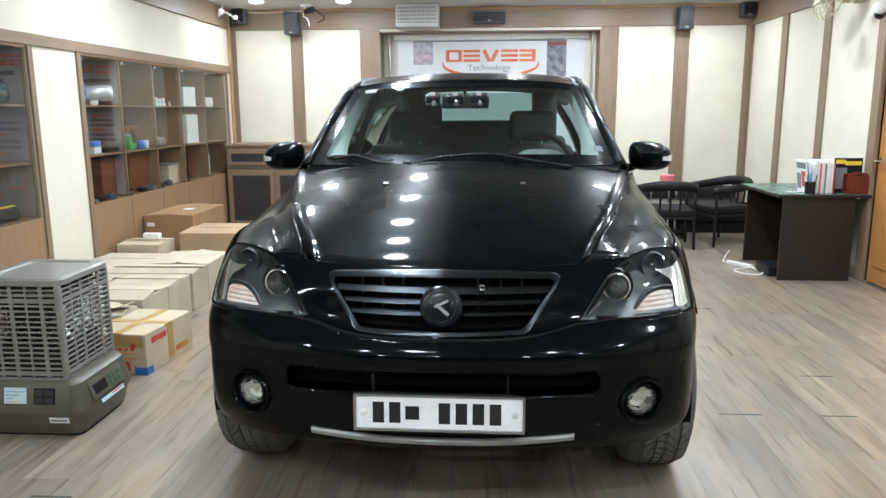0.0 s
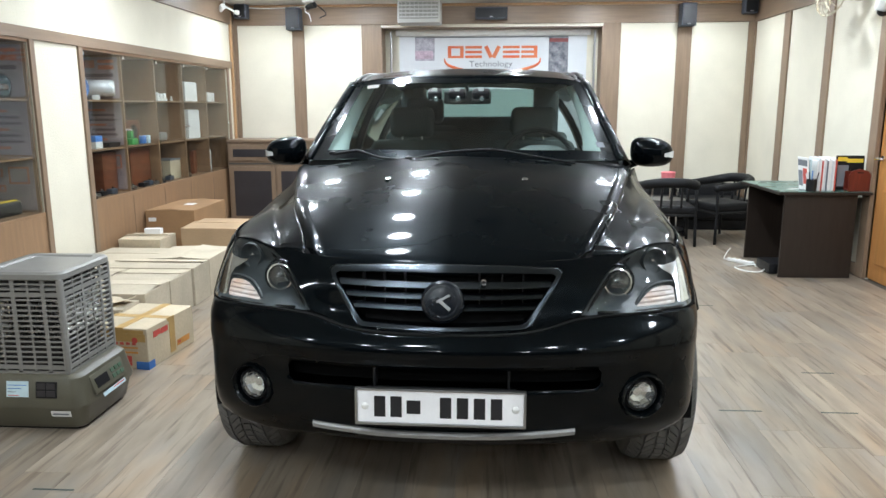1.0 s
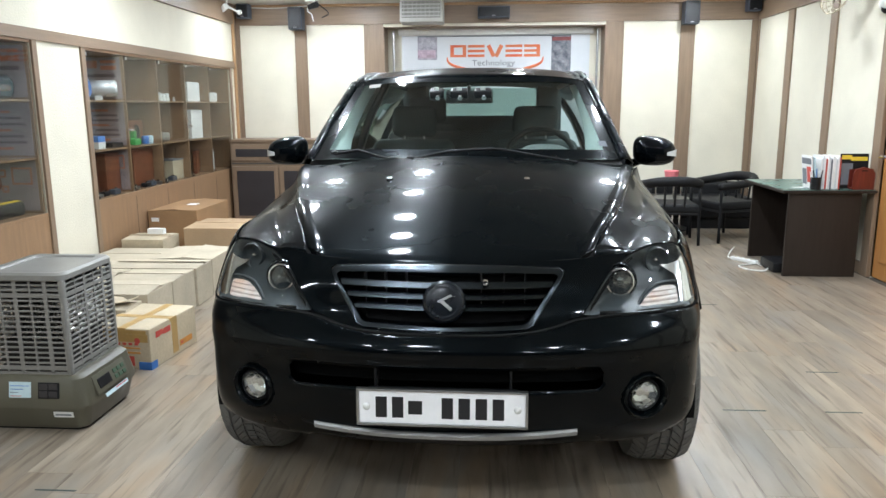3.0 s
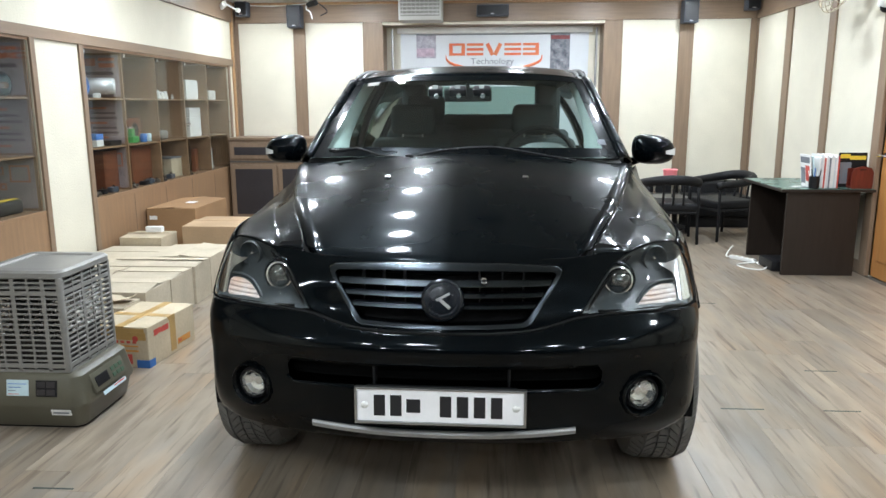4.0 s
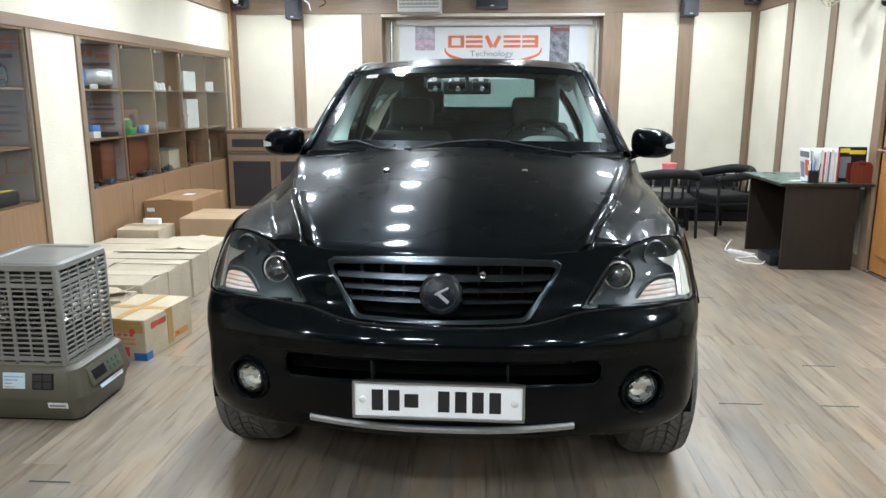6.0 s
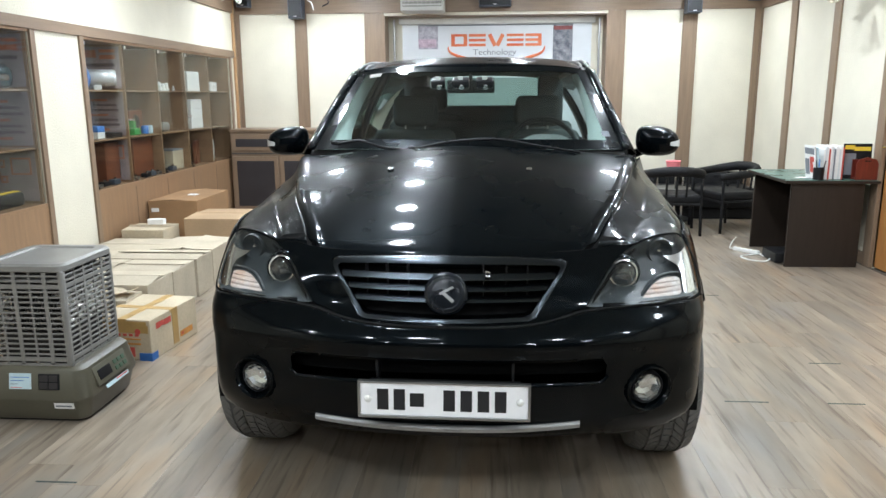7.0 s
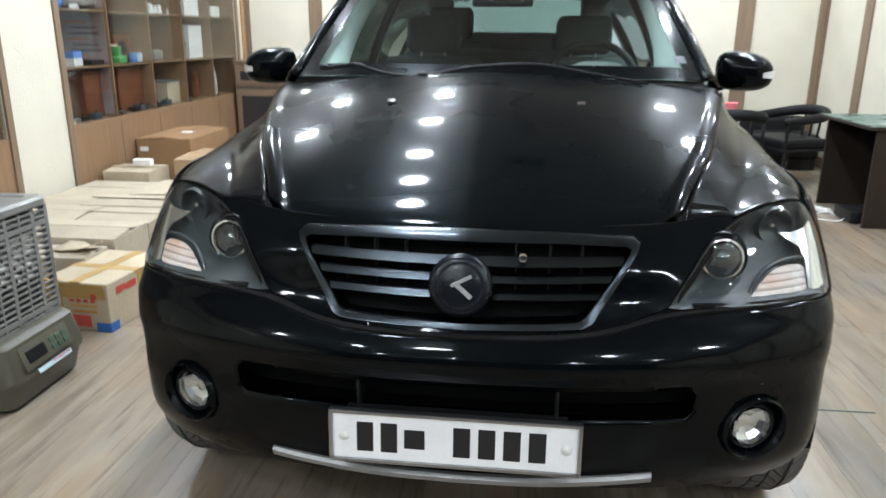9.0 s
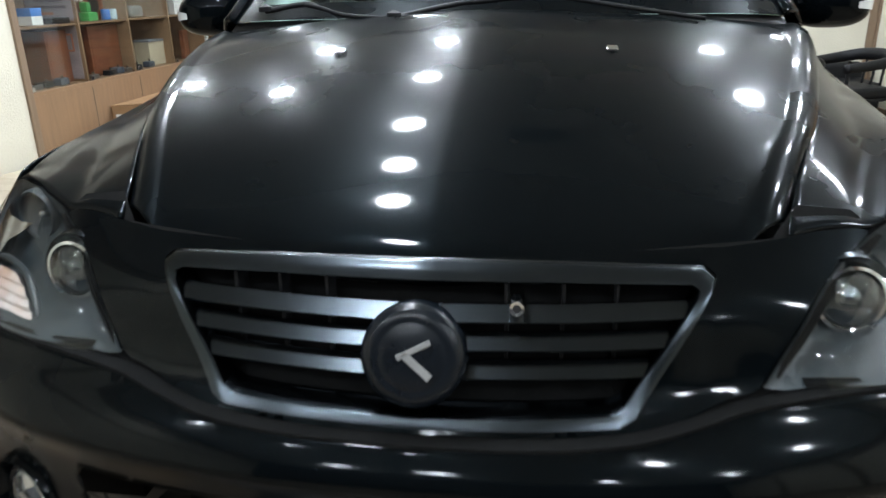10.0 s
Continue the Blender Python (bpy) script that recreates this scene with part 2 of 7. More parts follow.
def lathe(profile, sides=32, m=None):
    """Turn (radius, height) pairs round z."""
    bm = bmesh.new()
    rings = []
    for r, z in profile:
        if r < 1e-5:
            rings.append([bm.verts.new((0, 0, z))])
        else:
            rings.append([bm.verts.new((r * math.cos(2 * math.pi * i / sides), r * math.sin(2 * math.pi * i / sides), z)) for i in range(sides)])
    for a, b in zip(rings, rings[1:]):
        for i in range(sides):
            j = (i + 1) % sides
            q = [a[i % len(a)], a[j % len(a)], b[j % len(b)], b[i % len(b)]]
            q = list(dict.fromkeys(q))
            if len(q) > 2:
                bm.faces.new(q)
    bmesh.ops.recalc_face_normals(bm, faces=bm.faces[:])
    if m is not None:
        bmesh.ops.transform(bm, matrix=m, verts=bm.verts[:])
    return bm


def smooth_line(points, steps=8):
    """Catmull-Rom through the points."""
    p = [Vector(q) for q in points]
    p = [2 * p[0] - p[1], *p, 2 * p[-1] - p[-2]]
    out = []
    for a, b, c, d in zip(p, p[1:], p[2:], p[3:]):
        for i in range(steps):
            t = i / steps
            out.append(0.5 * (2 * b + (c - a) * t + (2 * a - 5 * b + 4 * c - d) * t * t + (3 * b - a - 3 * c + d) * t ** 3))
    out.append(p[-2])
    return out


def tube(points, radius, sides=10, steps=6, flat=1.0, closed=False):
    line = smooth_line(points, steps) if steps > 1 else [Vector(q) for q in points]
    bm = bmesh.new()
    rings = []
    up = Vector((0, 0, 1))
    for i, q in enumerate(line):
        d = (line[min(i + 1, len(line) - 1)] - line[max(i - 1, 0)]).normalized()
        side = d.cross(up)
        if side.length < 0.05:
            side = d.cross(Vector((0, 1, 0)))
        side.normalize()
        top = side.cross(d).normalized()
        r = radius(i / (len(line) - 1)) if callable(radius) else radius
        rings.append([bm.verts.new(q + side * r * math.cos(2 * math.pi * k / sides) + top * r * flat * math.sin(2 * math.pi * k / sides)) for k in range(sides)])
    for a, b in zip(rings, rings[1:]):
        for k in range(sides):
            bm.faces.new((a[k], a[(k + 1) % sides], b[(k + 1) % sides], b[k]))
    bm.faces.new(rings[0])
    bm.faces.new(rings[-1])
    bmesh.ops.recalc_face_normals(bm, faces=bm.faces[:])
    return bm


def writing(name, text, size, mat, parent, m, label="", extrude=0.0008, align="CENTER", squeeze=1.0):
    cu = bpy.data.curves.new(name, "FONT")
    cu.body, cu.size, cu.extrude, cu.align_x, cu.align_y = text, size, extrude, align, "CENTER"
    ob = bpy.data.objects.new(name, cu)
    scene.collection.objects.link(ob)
    bpy.context.view_layer.update()
    me = bpy.data.meshes.new_from_object(ob.evaluated_get(bpy.context.evaluated_depsgraph_get()))
    bpy.data.objects.remove(ob)
    me.materials.clear()
    me.materials.append(mat)
    for v in me.vertices:
        v.co.x *= squeeze
    ob = new(name, me)
    ob.parent = parent
    ob.matrix_basis = m
    if label:
        ob["label"] = label
    return ob


# ---- structure ----
XW, XE, YN, YS = -2.68, 3.63, 9.03, -2.6
floor = tagged(part("floor", box((XW - 0.5, YS - 0.2, -0.2), (XE + 0.2, YN + 0.8, -0.004), 0), SUBFLOOR), "grey-brown wood-look vinyl plank floor", "floor", kind="structure")
ceiling = tagged(part("ceiling", box((XW - 0.5, YS - 0.2, CEIL), (XE + 0.2, YN + 0.8, CEIL + 0.15), 0), CEILING), "grey painted ceiling board", "ceiling", kind="structure")

wall_west = tagged(group_at("wall_west", pose(XW, 0, 0), "cream wallpapered wall with brown laminate rails and recessed glass cabinets", "wall", kind="structure"))
CAB = (5.50, 8.70)
CAB2 = (2.2, 4.83)


def west(lo, hi, name, mat, bevel=0.003):
    return part(name, box(lo, hi, bevel), mat, wall_west)


# west wall pieces, local x is depth into the wall (negative), y along the room
for y0, y1 in ((YS, CAB2[0]), (CAB2[1], CAB[0]), (CAB[1], YN)):
    west((-0.5, y0, 0), (0.0, y1, 1.88), "pillar", CREAM, 0)
west((-0.5, YS, 1.88), (0.0, YN, CEIL), "upper_wall", CREAM, 0)
west((-0.5, YS, -0.1), (-0.42, YN, 1.88), "back_wall", CREAM, 0)
for y0, y1 in (CAB, CAB2):
    west((-0.42, y0, 0.0), (0.006, y1, 0.66), "base_panel", TAN)
    n = round((y1 - y0) / 0.64)
    for i in range(n + 1):
        y = y0 + (y1 - y0) * i / n
        if 0 < i < n:
            west((0.006, y - 0.002, 0.02), (0.0075, y + 0.002, 0.64), "seam", SUBFLOOR, 0)
west((0.0, YS, 1.875), (0.02, YN - 0.12, 1.955), "picture_rail", BROWN_H)
west((0.0, YS, 2.395), (0.03, YN - 0.12, CEIL), "top_rail", BROWN_H)
for y0, y1 in ((4.83, 4.885), (5.445, 5.50), (8.70, 8.755), (2.15, 2.2)):
    west((0.0, y0, 0.0), (0.018, y1, 1.875), "batten", BROWN)
west((0.0, 8.86, 0.0), (0.035, 8.895, CEIL), "corner_moulding", HONEY, 0.012)
west((0.0, 8.895, 0.0), (0.012, YN, CEIL), "corner_board", BROWN)

wall_north = tagged(group_at("wall_north", pose(0, YN, 0), "cream wallpapered wall with brown battens and a shallow alcove", "wall", kind="structure"))
AL = (-0.84, 1.84)


def north(lo, hi, name, mat, bevel=0.003):
    return part(name, box(lo, hi, bevel), mat, wall_north)


north((XW - 0.5, 0, -0.1), (AL[0], 0.25, CEIL), "plaster", CREAM, 0)
north((AL[1], 0, -0.1), (XE + 0.2, 0.25, CEIL), "plaster", CREAM, 0)
north((AL[0], 0.0, 2.36), (AL[1], 0.25, CEIL), "lintel", CREAM, 0)
north((AL[0], 0.30, -0.1), (AL[1], 0.45, 2.5), "alcove_back", CREAM, 0)
north((AL[0] + 0.012, 0.0, 2.352), (AL[1] - 0.012, 0.215, 2.3585), "soffit", BROWN_H, 0)
north((AL[0] - 0.001, 0.25, 2.36), (AL[1] + 0.001, 0.30, 2.5), "alcove_top", BROWN_H, 0)
north((XW, -0.025, 2.392), (XE - 0.03, 0.0, 2.60), "top_rail", BROWN_H)
north((XW, -0.05, 2.60), (XE - 0.03, 0.0, CEIL), "cornice", HONEY, 0.01)
for x0, x1 in ((-2.68, -2.625), (-1.94, -1.79), (-1.08, AL[0]), (AL[1], 2.05), (2.715, 2.885), (3.54, 3.61)):
    north((x0, -0.018, 0.0), (x1, 0.0, 2.392), "batten", BROWN)
for x in (AL[0], AL[1] - 0.012):
    north((x, -0.018, 0.0), (x + 0.012, 0.30, 2.36), "reveal", BROWN)
north((XW, -0.02, 0.0), (AL[0], 0.0, 0.1), "baseboard", BROWN_H)
north((AL[1], -0.022, 0.0), (XE - 0.03, 0.0, 0.1), "baseboard", BROWN_H)

wall_east = tagged(group_at("wall_east", pose(XE, 0, 0), "cream wallpapered wall divided by narrow brown battens", "wall", kind="structure"))
DOOR = (5.02, 5.98)


def east(lo, hi, name, mat, bevel=0.003):
    return part(name, box(lo, hi, bevel), mat, wall_east)


east((0, DOOR[1], -0.1), (0.2, YN + 0.2, CEIL), "plaster", CREAM, 0)
east((0, YS - 0.2, -0.1), (0.2, DOOR[0], CEIL), "plaster", CREAM, 0)
east((0, DOOR[0], 2.1), (0.2, DOOR[1], CEIL), "plaster", CREAM, 0)
east((-0.03, YS, 2.388), (0.0, YN, CEIL), "top_rail", BROWN_H)
for y0, y1 in ((8.99, 9.03), (7.975, 8.13), (6.985, 7.12), (4.3, 4.42), (3.2, 3.32), (2.1, 2.22), (1.0, 1.12), (-0.1, 0.02), (-1.2, -1.08)):
    east((-0.018, y0, 0.0), (0.0, y1, 2.388), "batten", BROWN)
east((-0.02, 6.1, 0.0), (0.0, YN, 0.1), "baseboard", BROWN_H)
east((-0.02, YS, 0.0), (0.0, 4.9, 0.1), "baseboard", BROWN_H)

# unseen wall, added and kept dark so the bumper reflects little
wall_south = tagged(group_at("wall_south", pose(0, YS, 0), "unseen dark grey end wall, added to close the room", "wall", kind="structure"))
part("plaster", box((XW - 0.5, -0.2, -0.1), (XE + 0.2, 0.0, CEIL), 0), CHARCOAL, wall_south)

door_1 = tagged(group_at("door_1", pose(XE, 0, 0), "closed orange wooden panel door in a brown frame", "door", kind="structure"))
for y0, y1 in ((DOOR[1], 6.10), (4.9, DOOR[0])):
    part("door_frame", box((-0.035, y0, 0), (0.2, y1, 2.1), 0.006), BROWN, door_1)
part("door_frame", box((-0.035, 4.9, 2.1), (0.2, 6.10, 2.2), 0.006), BROWN_H, door_1)
leaf = part("door_leaf", box((0.01, DOOR[0] + 0.004, 0.008), (0.05, DOOR[1] - 0.004, 2.095), 0.003), ORANGE, door_1)
for z0, z1 in ((0.15, 0.75), (0.95, 1.95)):
    for y0, y1 in ((5.12, 5.44), (5.56, 5.88)):
        bm = box((-0.002, y0, z0), (0.012, y1, z1), 0.010)
        part("raised_panel", bm, ORANGE, leaf)
bm = cyl(0.026, 0.026, 0.012, 24, 0.003, pose(-0.002, 5.90, 1.0, 0, -90, 0))
merge(bm, cyl(0.010, 0.010, 0.05, 16, 0.0, pose(-0.01, 5.90, 1.0, 0, -90, 0)))
merge(bm, box((-0.07, 5.78, 0.99), (-0.052, 5.915, 1.012), 0.007))
part("door_handle", bm, CHROME, leaf, "silver lever door handle", smooth=40)


# ---- ceiling lamps, partly added as fill ----
def ceiling_lamp(x, y):
    lamp = group_at("ceiling_lamp", pose(x, y, CEIL), "round white downlight, some inferred from reflections, some added as fill", "lamp", "ceiling lamps")
    part("rim", lathe([(0.073, 0.0), (0.100, 0.0), (0.100, -0.008), (0.091, -0.016), (0.078, -0.016), (0.073, -0.004)], 32), WHITE_PLASTIC, lamp, smooth=40)
    part("diffuser", lathe([(0.0, -0.030), (0.030, -0.028), (0.052, -0.022), (0.067, -0.013), (0.075, -0.002)], 24), LAMP_GLOW, lamp, "glowing round diffuser", smooth=60)
    return lamp


# y 1.93 to 5.6 inferred from hood reflections; the rest added as fill
LAMPS = [(-0.19, y) for y in (-1.8, -0.1, 1.93, 2.72, 3.17, 3.70, 4.55, 5.6, 7.0)] + [(0.8, 8.0)]
# y 4.64 and 5.86 inferred from reflections; the rest added
LAMPS += [(-1.13, y) for y in (-1.8, -0.3, 4.64, 5.86, 7.0, 8.3)]
# y 3.25 to 5.95 inferred from reflections; the rest added
LAMPS += [(1.75, y) for y in (-1.8, -0.2, 3.25, 3.92, 4.66, 5.95, 7.0, 8.3)]
# unseen lamps added to brighten the west wall
LAMPS += [(-2.1, y) for y in (0.2, 5.5, 8.2)]
# unseen lamps added to brighten the east wall and desk
LAMPS += [(2.85, y) for y in (-1.0, 0.6, 1.9, 3.2, 4.6, 6.3, 8.3)]
for x, y in LAMPS:
    ceiling_lamp(x, y)

# ---- car ----
def paint_material():
    m = bpy.data.materials.new("black_car_paint")
    m.use_nodes = True
    n, l = m.node_tree.nodes, m.node_tree.links
    b = n["Principled BSDF"]
    b.inputs["Base Color"].default_value = (0.0012, 0.0019, 0.0024, 1)
    b.inputs["Specular IOR Level"].default_value = 0.020
    b.inputs["Specular Tint"].default_value = (0.50, 0.80, 1.0, 1)
    b.inputs["Coat Weight"].default_value = 0.33
    b.inputs["Coat Roughness"].default_value = 0.065
    b.inputs["Coat IOR"].default_value = 1.45
    co, dust, rr = n.new("ShaderNodeTexCoord"), n.new("ShaderNodeTexNoise"), n.new("ShaderNodeMapRange")
    dust.inputs["Scale"].default_value = 3.0
    dust.inputs["Detail"].default_value = 6
    l.new(co.outputs["Object"], dust.inputs["Vector"])
    rr.inputs[3].default_value, rr.inputs[4].default_value = 0.22, 0.34
    l.new(dust.outputs["Fac"], rr.inputs[0])
    l.new(rr.outputs[0], b.inputs["Roughness"])
    return m


PAINT = paint_material()
TRIM = material("satin_black_trim", (0.012, 0.012, 0.013), 0.35, vary=0.1, scale=20, bump=0.05, bump_scale=300)
GRILLE_METAL = material("dark_satin_metal", (0.046, 0.054, 0.061), 0.24, 1.0, vary=0.04, scale=10, rough_vary=0.02)
WIPER_BLACK = material("matt_black_wiper", (0.010, 0.010, 0.011), 0.6, vary=0.1, scale=20)
EMBLEM_BLACK = material("satin_black_emblem", (0.006, 0.008, 0.011), 0.24, vary=0.08, scale=20)
# near-black for the underbody and for sheets that put shade into gaps
WELL = material("underbody_and_gap_black", (0.006, 0.006, 0.006), 0.9, vary=0.2)
RUBBER = material("tyre_rubber", (0.12, 0.117, 0.11), 0.8, vary=0.2, scale=10, bump=0.1, bump_scale=120)
PLATE_WHITE = material("white_plate", (0.92, 0.92, 0.93), 0.35, vary=0.03, scale=15)
INK_BLACK = material("black_ink", (0.012, 0.012, 0.014), 0.5, vary=0.1)
LENS = glass("headlight_lens", (0.92, 0.95, 0.96), 0.02, 0.035, 1.0, 5.0)
SCREEN_GLASS = glass("windscreen_glass", (0.57, 0.71, 0.67), 0.0, 0.06)
SIDE_GLASS = glass("side_glass", (0.62, 0.72, 0.66), 0.0, 0.04)
PRIVACY_GLASS = glass("privacy_glass", (0.07, 0.085, 0.08), 0.0, 0.04)
REAR_GLASS = glass("rear_window_glass", (0.40, 0.50, 0.45), 0.0, 0.03)
HOUSING = material("smoked_headlight_housing", (0.036, 0.044, 0.047), 0.4, 0.0, vary=0.2, scale=12)
AMBER = material("clear_amber_reflector", (0.62, 0.58, 0.56), 0.25, 0.0, second=(0.58, 0.38, 0.28), vary=0.1, scale=13)
SILVER = material("silver_skid", (0.34, 0.34, 0.335), 0.4, 0.35, vary=0.1, scale=15)
SEAT_CLOTH = material("dark_grey_seat_cloth", (0.075, 0.086, 0.085), 0.8, vary=0.15, scale=12, bump=0.1, bump_scale=200)
DASH = material("dark_dashboard", (0.17, 0.18, 0.178), 0.7, vary=0.1, scale=15, bump=0.1, bump_scale=250)
TRIM_GREY = material("pale_grey_interior_trim", (0.42, 0.46, 0.44), 0.7, vary=0.06, scale=10)
REFLECTOR = material("satin_reflector", (0.95, 0.95, 0.96), 0.2, 1.0, vary=0.03, scale=10, rough_vary=0.03)
CLEAR_WHITE = material("clear_white_plastic", (0.58, 0.58, 0.57), 0.25, vary=0.1)


for m, level in ((TRIM, 0.22), (EMBLEM_BLACK, 0.28), (WIPER_BLACK, 0.15), (HOUSING, 0.4), (WELL, 0.1), (BLACK_PLASTIC, 0.25), (LEATHER, 0.25), (DARK_WOOD, 0.28), (SEAT_CLOTH, 0.1)):
    m.node_tree.nodes["Principled BSDF"].inputs["Specular IOR Level"].default_value = level


def curve_table(points, steps=24):
    return np.array([tuple(p) for p in smooth_line([(*p, 0)[:3] for p in points], steps)])


# plan of the nose: half-width against distance behind the bumper's face
_plan = curve_table([(0, 0), (0.2, 0.006), (0.4, 0.035), (0.55, 0.075), (0.644, 0.110), (0.72, 0.147), (0.78, 0.185), (0.822, 0.225), (0.852, 0.28),
                     (0.876, 0.355), (0.895, 0.45), (0.906, 0.56), (0.91, 0.70), (0.912, 0.9)])
_s = np.concatenate([[0], np.cumsum(np.hypot(np.diff(_plan[:, 0]), np.diff(_plan[:, 1])))])
_rake = curve_table([(0.24, 0.18), (0.30, 0.085), (0.34, 0.045), (0.40, 0.012), (0.50, 0.002), (0.56, 0.003), (0.61, -0.004), (0.645, -0.017), (0.662, -0.020), (0.69, -0.006),
                     (0.715, 0.014), (0.74, 0.038), (0.80, 0.080), (0.85, 0.118), (0.90, 0.163), (0.95, 0.213), (1.0, 0.27)])


def rake(z):
    return float(np.interp(z, _rake[:, 0], _rake[:, 1]))


def s_of_x(x):
    return math.copysign(float(np.interp(abs(x), _plan[:, 0], _s)), x)


def s_of_y(y):
    return float(np.interp(y, _plan[:, 1], _s))


def width_at(y):
    return float(np.interp(y, _plan[:, 1], _plan[:, 0]))


def ease(q):
    q = max(0.0, min(1.0, q))
    return q * q * (3 - 2 * q)


def nose(s, z, proud=0.0, bumper=False):
    """A point of the nose's skin from the length along its plan and the height."""
    x, y = float(np.interp(abs(s), _s, _plan[:, 0])), float(np.interp(abs(s), _s, _plan[:, 1]))
    narrow = float(np.interp(z, (0.75, 0.85, 0.9, 0.95), (1, 0.985, 0.975, 0.955)))
    x *= 1 - (1 - narrow) * (x / 0.91) ** 4
    # a shallow keel in the middle of the grille and hood
    keel = 0.06 * ease((z - 0.70) / 0.06) * max(0.0, 0.38 - x)
    r = rake(z)
    if 0.61 < z < 0.715:
        # the crease over the bumper fades towards its corners
        fade = 0.75 * max(0.0, min(1.0, (x - 0.60) / 0.28)) * math.sin(math.pi * (z - 0.61) / 0.105) ** 2
        r += fade * (float(np.interp(z, (0.61, 0.645, 0.662, 0.69, 0.715), (0.002, 0.0, 0.002, 0.007, 0.014))) - r)
    # the grille and the lamps' inner ends stand back behind the bumper's upper lip
    back = 0.0 if bumper or z < 0.69 else 0.034 * (1 - ease((z - 0.745) / 0.135)) * (1 - ease((x - 0.40) / 0.22))
    y += r - keel - proud + back
    return Vector((math.copysign(x, s), y, z))


def zc(y):
    return float(np.interp(y, _hood[:, 0], _hood[:, 1]))


_hy = np.linspace(0.08, 1.4, 265)
_slope = np.interp(_hy, (0.15, 0.20, 0.25, 0.33, 0.44, 0.55, 0.65, 0.75, 0.85, 0.95, 1.05, 1.15), (0.86, 0.74, 0.61, 0.488, 0.395, 0.327, 0.276, 0.240, 0.206, 0.174, 0.140, 0.110))
_slope = np.convolve(np.pad(_slope, 8, mode="edge"), np.ones(17) / 17, mode="valid")
_hood = np.stack([_hy, np.concatenate([[0], np.cumsum((_slope[1:] + _slope[:-1]) / 2 * np.diff(_hy))])], 1)
_hood[:, 1] += 1.140 - float(np.interp(0.777, _hood[:, 0], _hood[:, 1]))


def hood_z(x, y):
    x = abs(x)
    return zc(y) - 0.09 * x * x - 0.028 * (math.sqrt(x * x + 0.00004) - 0.006)


def patch(outer, holes, spacing, place, flip=False):
    """A skin over a flat outline with holes, placed in space point by point."""
    from mathutils.geometry import delaunay_2d_cdt
    pts, edges = [], []
    for ring in [outer, *holes]:
        dense = []
        for a, b in zip(ring, ring[1:] + ring[:1]):
            n = max(1, int(math.hypot(b[0] - a[0], b[1] - a[1]) / spacing))
            dense += [(a[0] + (b[0] - a[0]) * i / n, a[1] + (b[1] - a[1]) * i / n) for i in range(n)]
        k = len(pts)
        pts += dense
        edges += [(k + i, k + (i + 1) % len(dense)) for i in range(len(dense))]

    def inside(p, ring):
        c = False
        for a, b in zip(ring, ring[1:] + ring[:1]):
            if (a[1] > p[1]) != (b[1] > p[1]) and p[0] < (b[0] - a[0]) * (p[1] - a[1]) / (b[1] - a[1]) + a[0]:
                c = not c
        return c

    border = np.array(pts)
    lo, hi = border.min(0), border.max(0)
    j, v = 0, lo[1] + spacing / 2
    while v < hi[1]:
        u = lo[0] + spacing * (0.5 if j % 2 else 0.25)
        while u < hi[0]:
            if inside((u, v), outer) and not any(inside((u, v), h) for h in holes) and np.min(np.hypot(border[:, 0] - u, border[:, 1] - v)) > spacing * 0.55:
                pts.append((u, v))
            u += spacing
        v += spacing * 0.9
        j += 1
    vs, _, fs, _, _, _ = delaunay_2d_cdt([Vector(p) for p in pts], edges, [], 0, 1e-6)
    bm = bmesh.new()
    made = [bm.verts.new(place(p[0], p[1])) for p in vs]
    for f in fs:
        c = sum((vs[i] for i in f), Vector((0, 0))) / len(f)
        if inside(c, outer) and not any(inside(c, h) for h in holes):
            bm.faces.new([made[i] for i in (reversed(f) if flip else f)])
    for w in [w for w in bm.verts if not w.link_faces]:
        bm.verts.remove(w)
    return bm


def thicken(ob, t=0.004, offset=-1):
    md = ob.modifiers.new("thickness", "SOLIDIFY")
    md.thickness, md.offset = t, offset
    return ob


def mirrored(half):
    """Both halves of an outline, from the middle round and back."""
    return half + [(-x, z) for x, z in reversed(half) if abs(x) > 1e-6]


def ring(cx, cz, rx, rz, n=28):
    return [(cx + rx * math.cos(2 * math.pi * i / n), cz + rz * math.sin(2 * math.pi * i / n)) for i in range(n)]


def along(points):
    """Outline in widths turned into lengths along the plan."""
    return [(s_of_x(x), z) for x, z in points]


def round_line(points, steps=5):
    return [(p.x, p.y) for p in smooth_line([(*p, 0) for p in points], steps)]


car = group_at("car", pose(0.330, 2.03, 0, 0, 0, -1.0), "glossy black sport utility vehicle parked indoors on the plank floor", "car")
AXLE, ARCH, AXLE_R = 0.735, 0.415, 3.44


def arch_front(z):
    return AXLE - math.sqrt(max(0.0, ARCH ** 2 - (z - 0.365) ** 2))


# bumper
top = [(0, 0.712), (0.15, 0.714), (0.28, 0.721), (0.36, 0.734), (0.43, 0.749), (0.52, 0.756), (0.62, 0.757), (0.72, 0.7555), (0.80, 0.752)]
top = along(round_line(top, 4)) + [(s_of_y(0.33), 0.744), (s_of_y(0.42), 0.722), (s_of_y(arch_front(0.705)), 0.705)]
side = [(s_of_y(arch_front(z)), z) for z in (0.66, 0.60, 0.55, 0.50, 0.46)]
low = [(s_of_y(0.31), 0.418), (s_of_y(0.27), 0.385), (s_of_x(0.80), 0.345), (s_of_x(0.73), 0.318), (s_of_x(0.62), 0.308), (s_of_x(0.45), 0.33), (s_of_x(0.2), 0.345), (0, 0.348)]
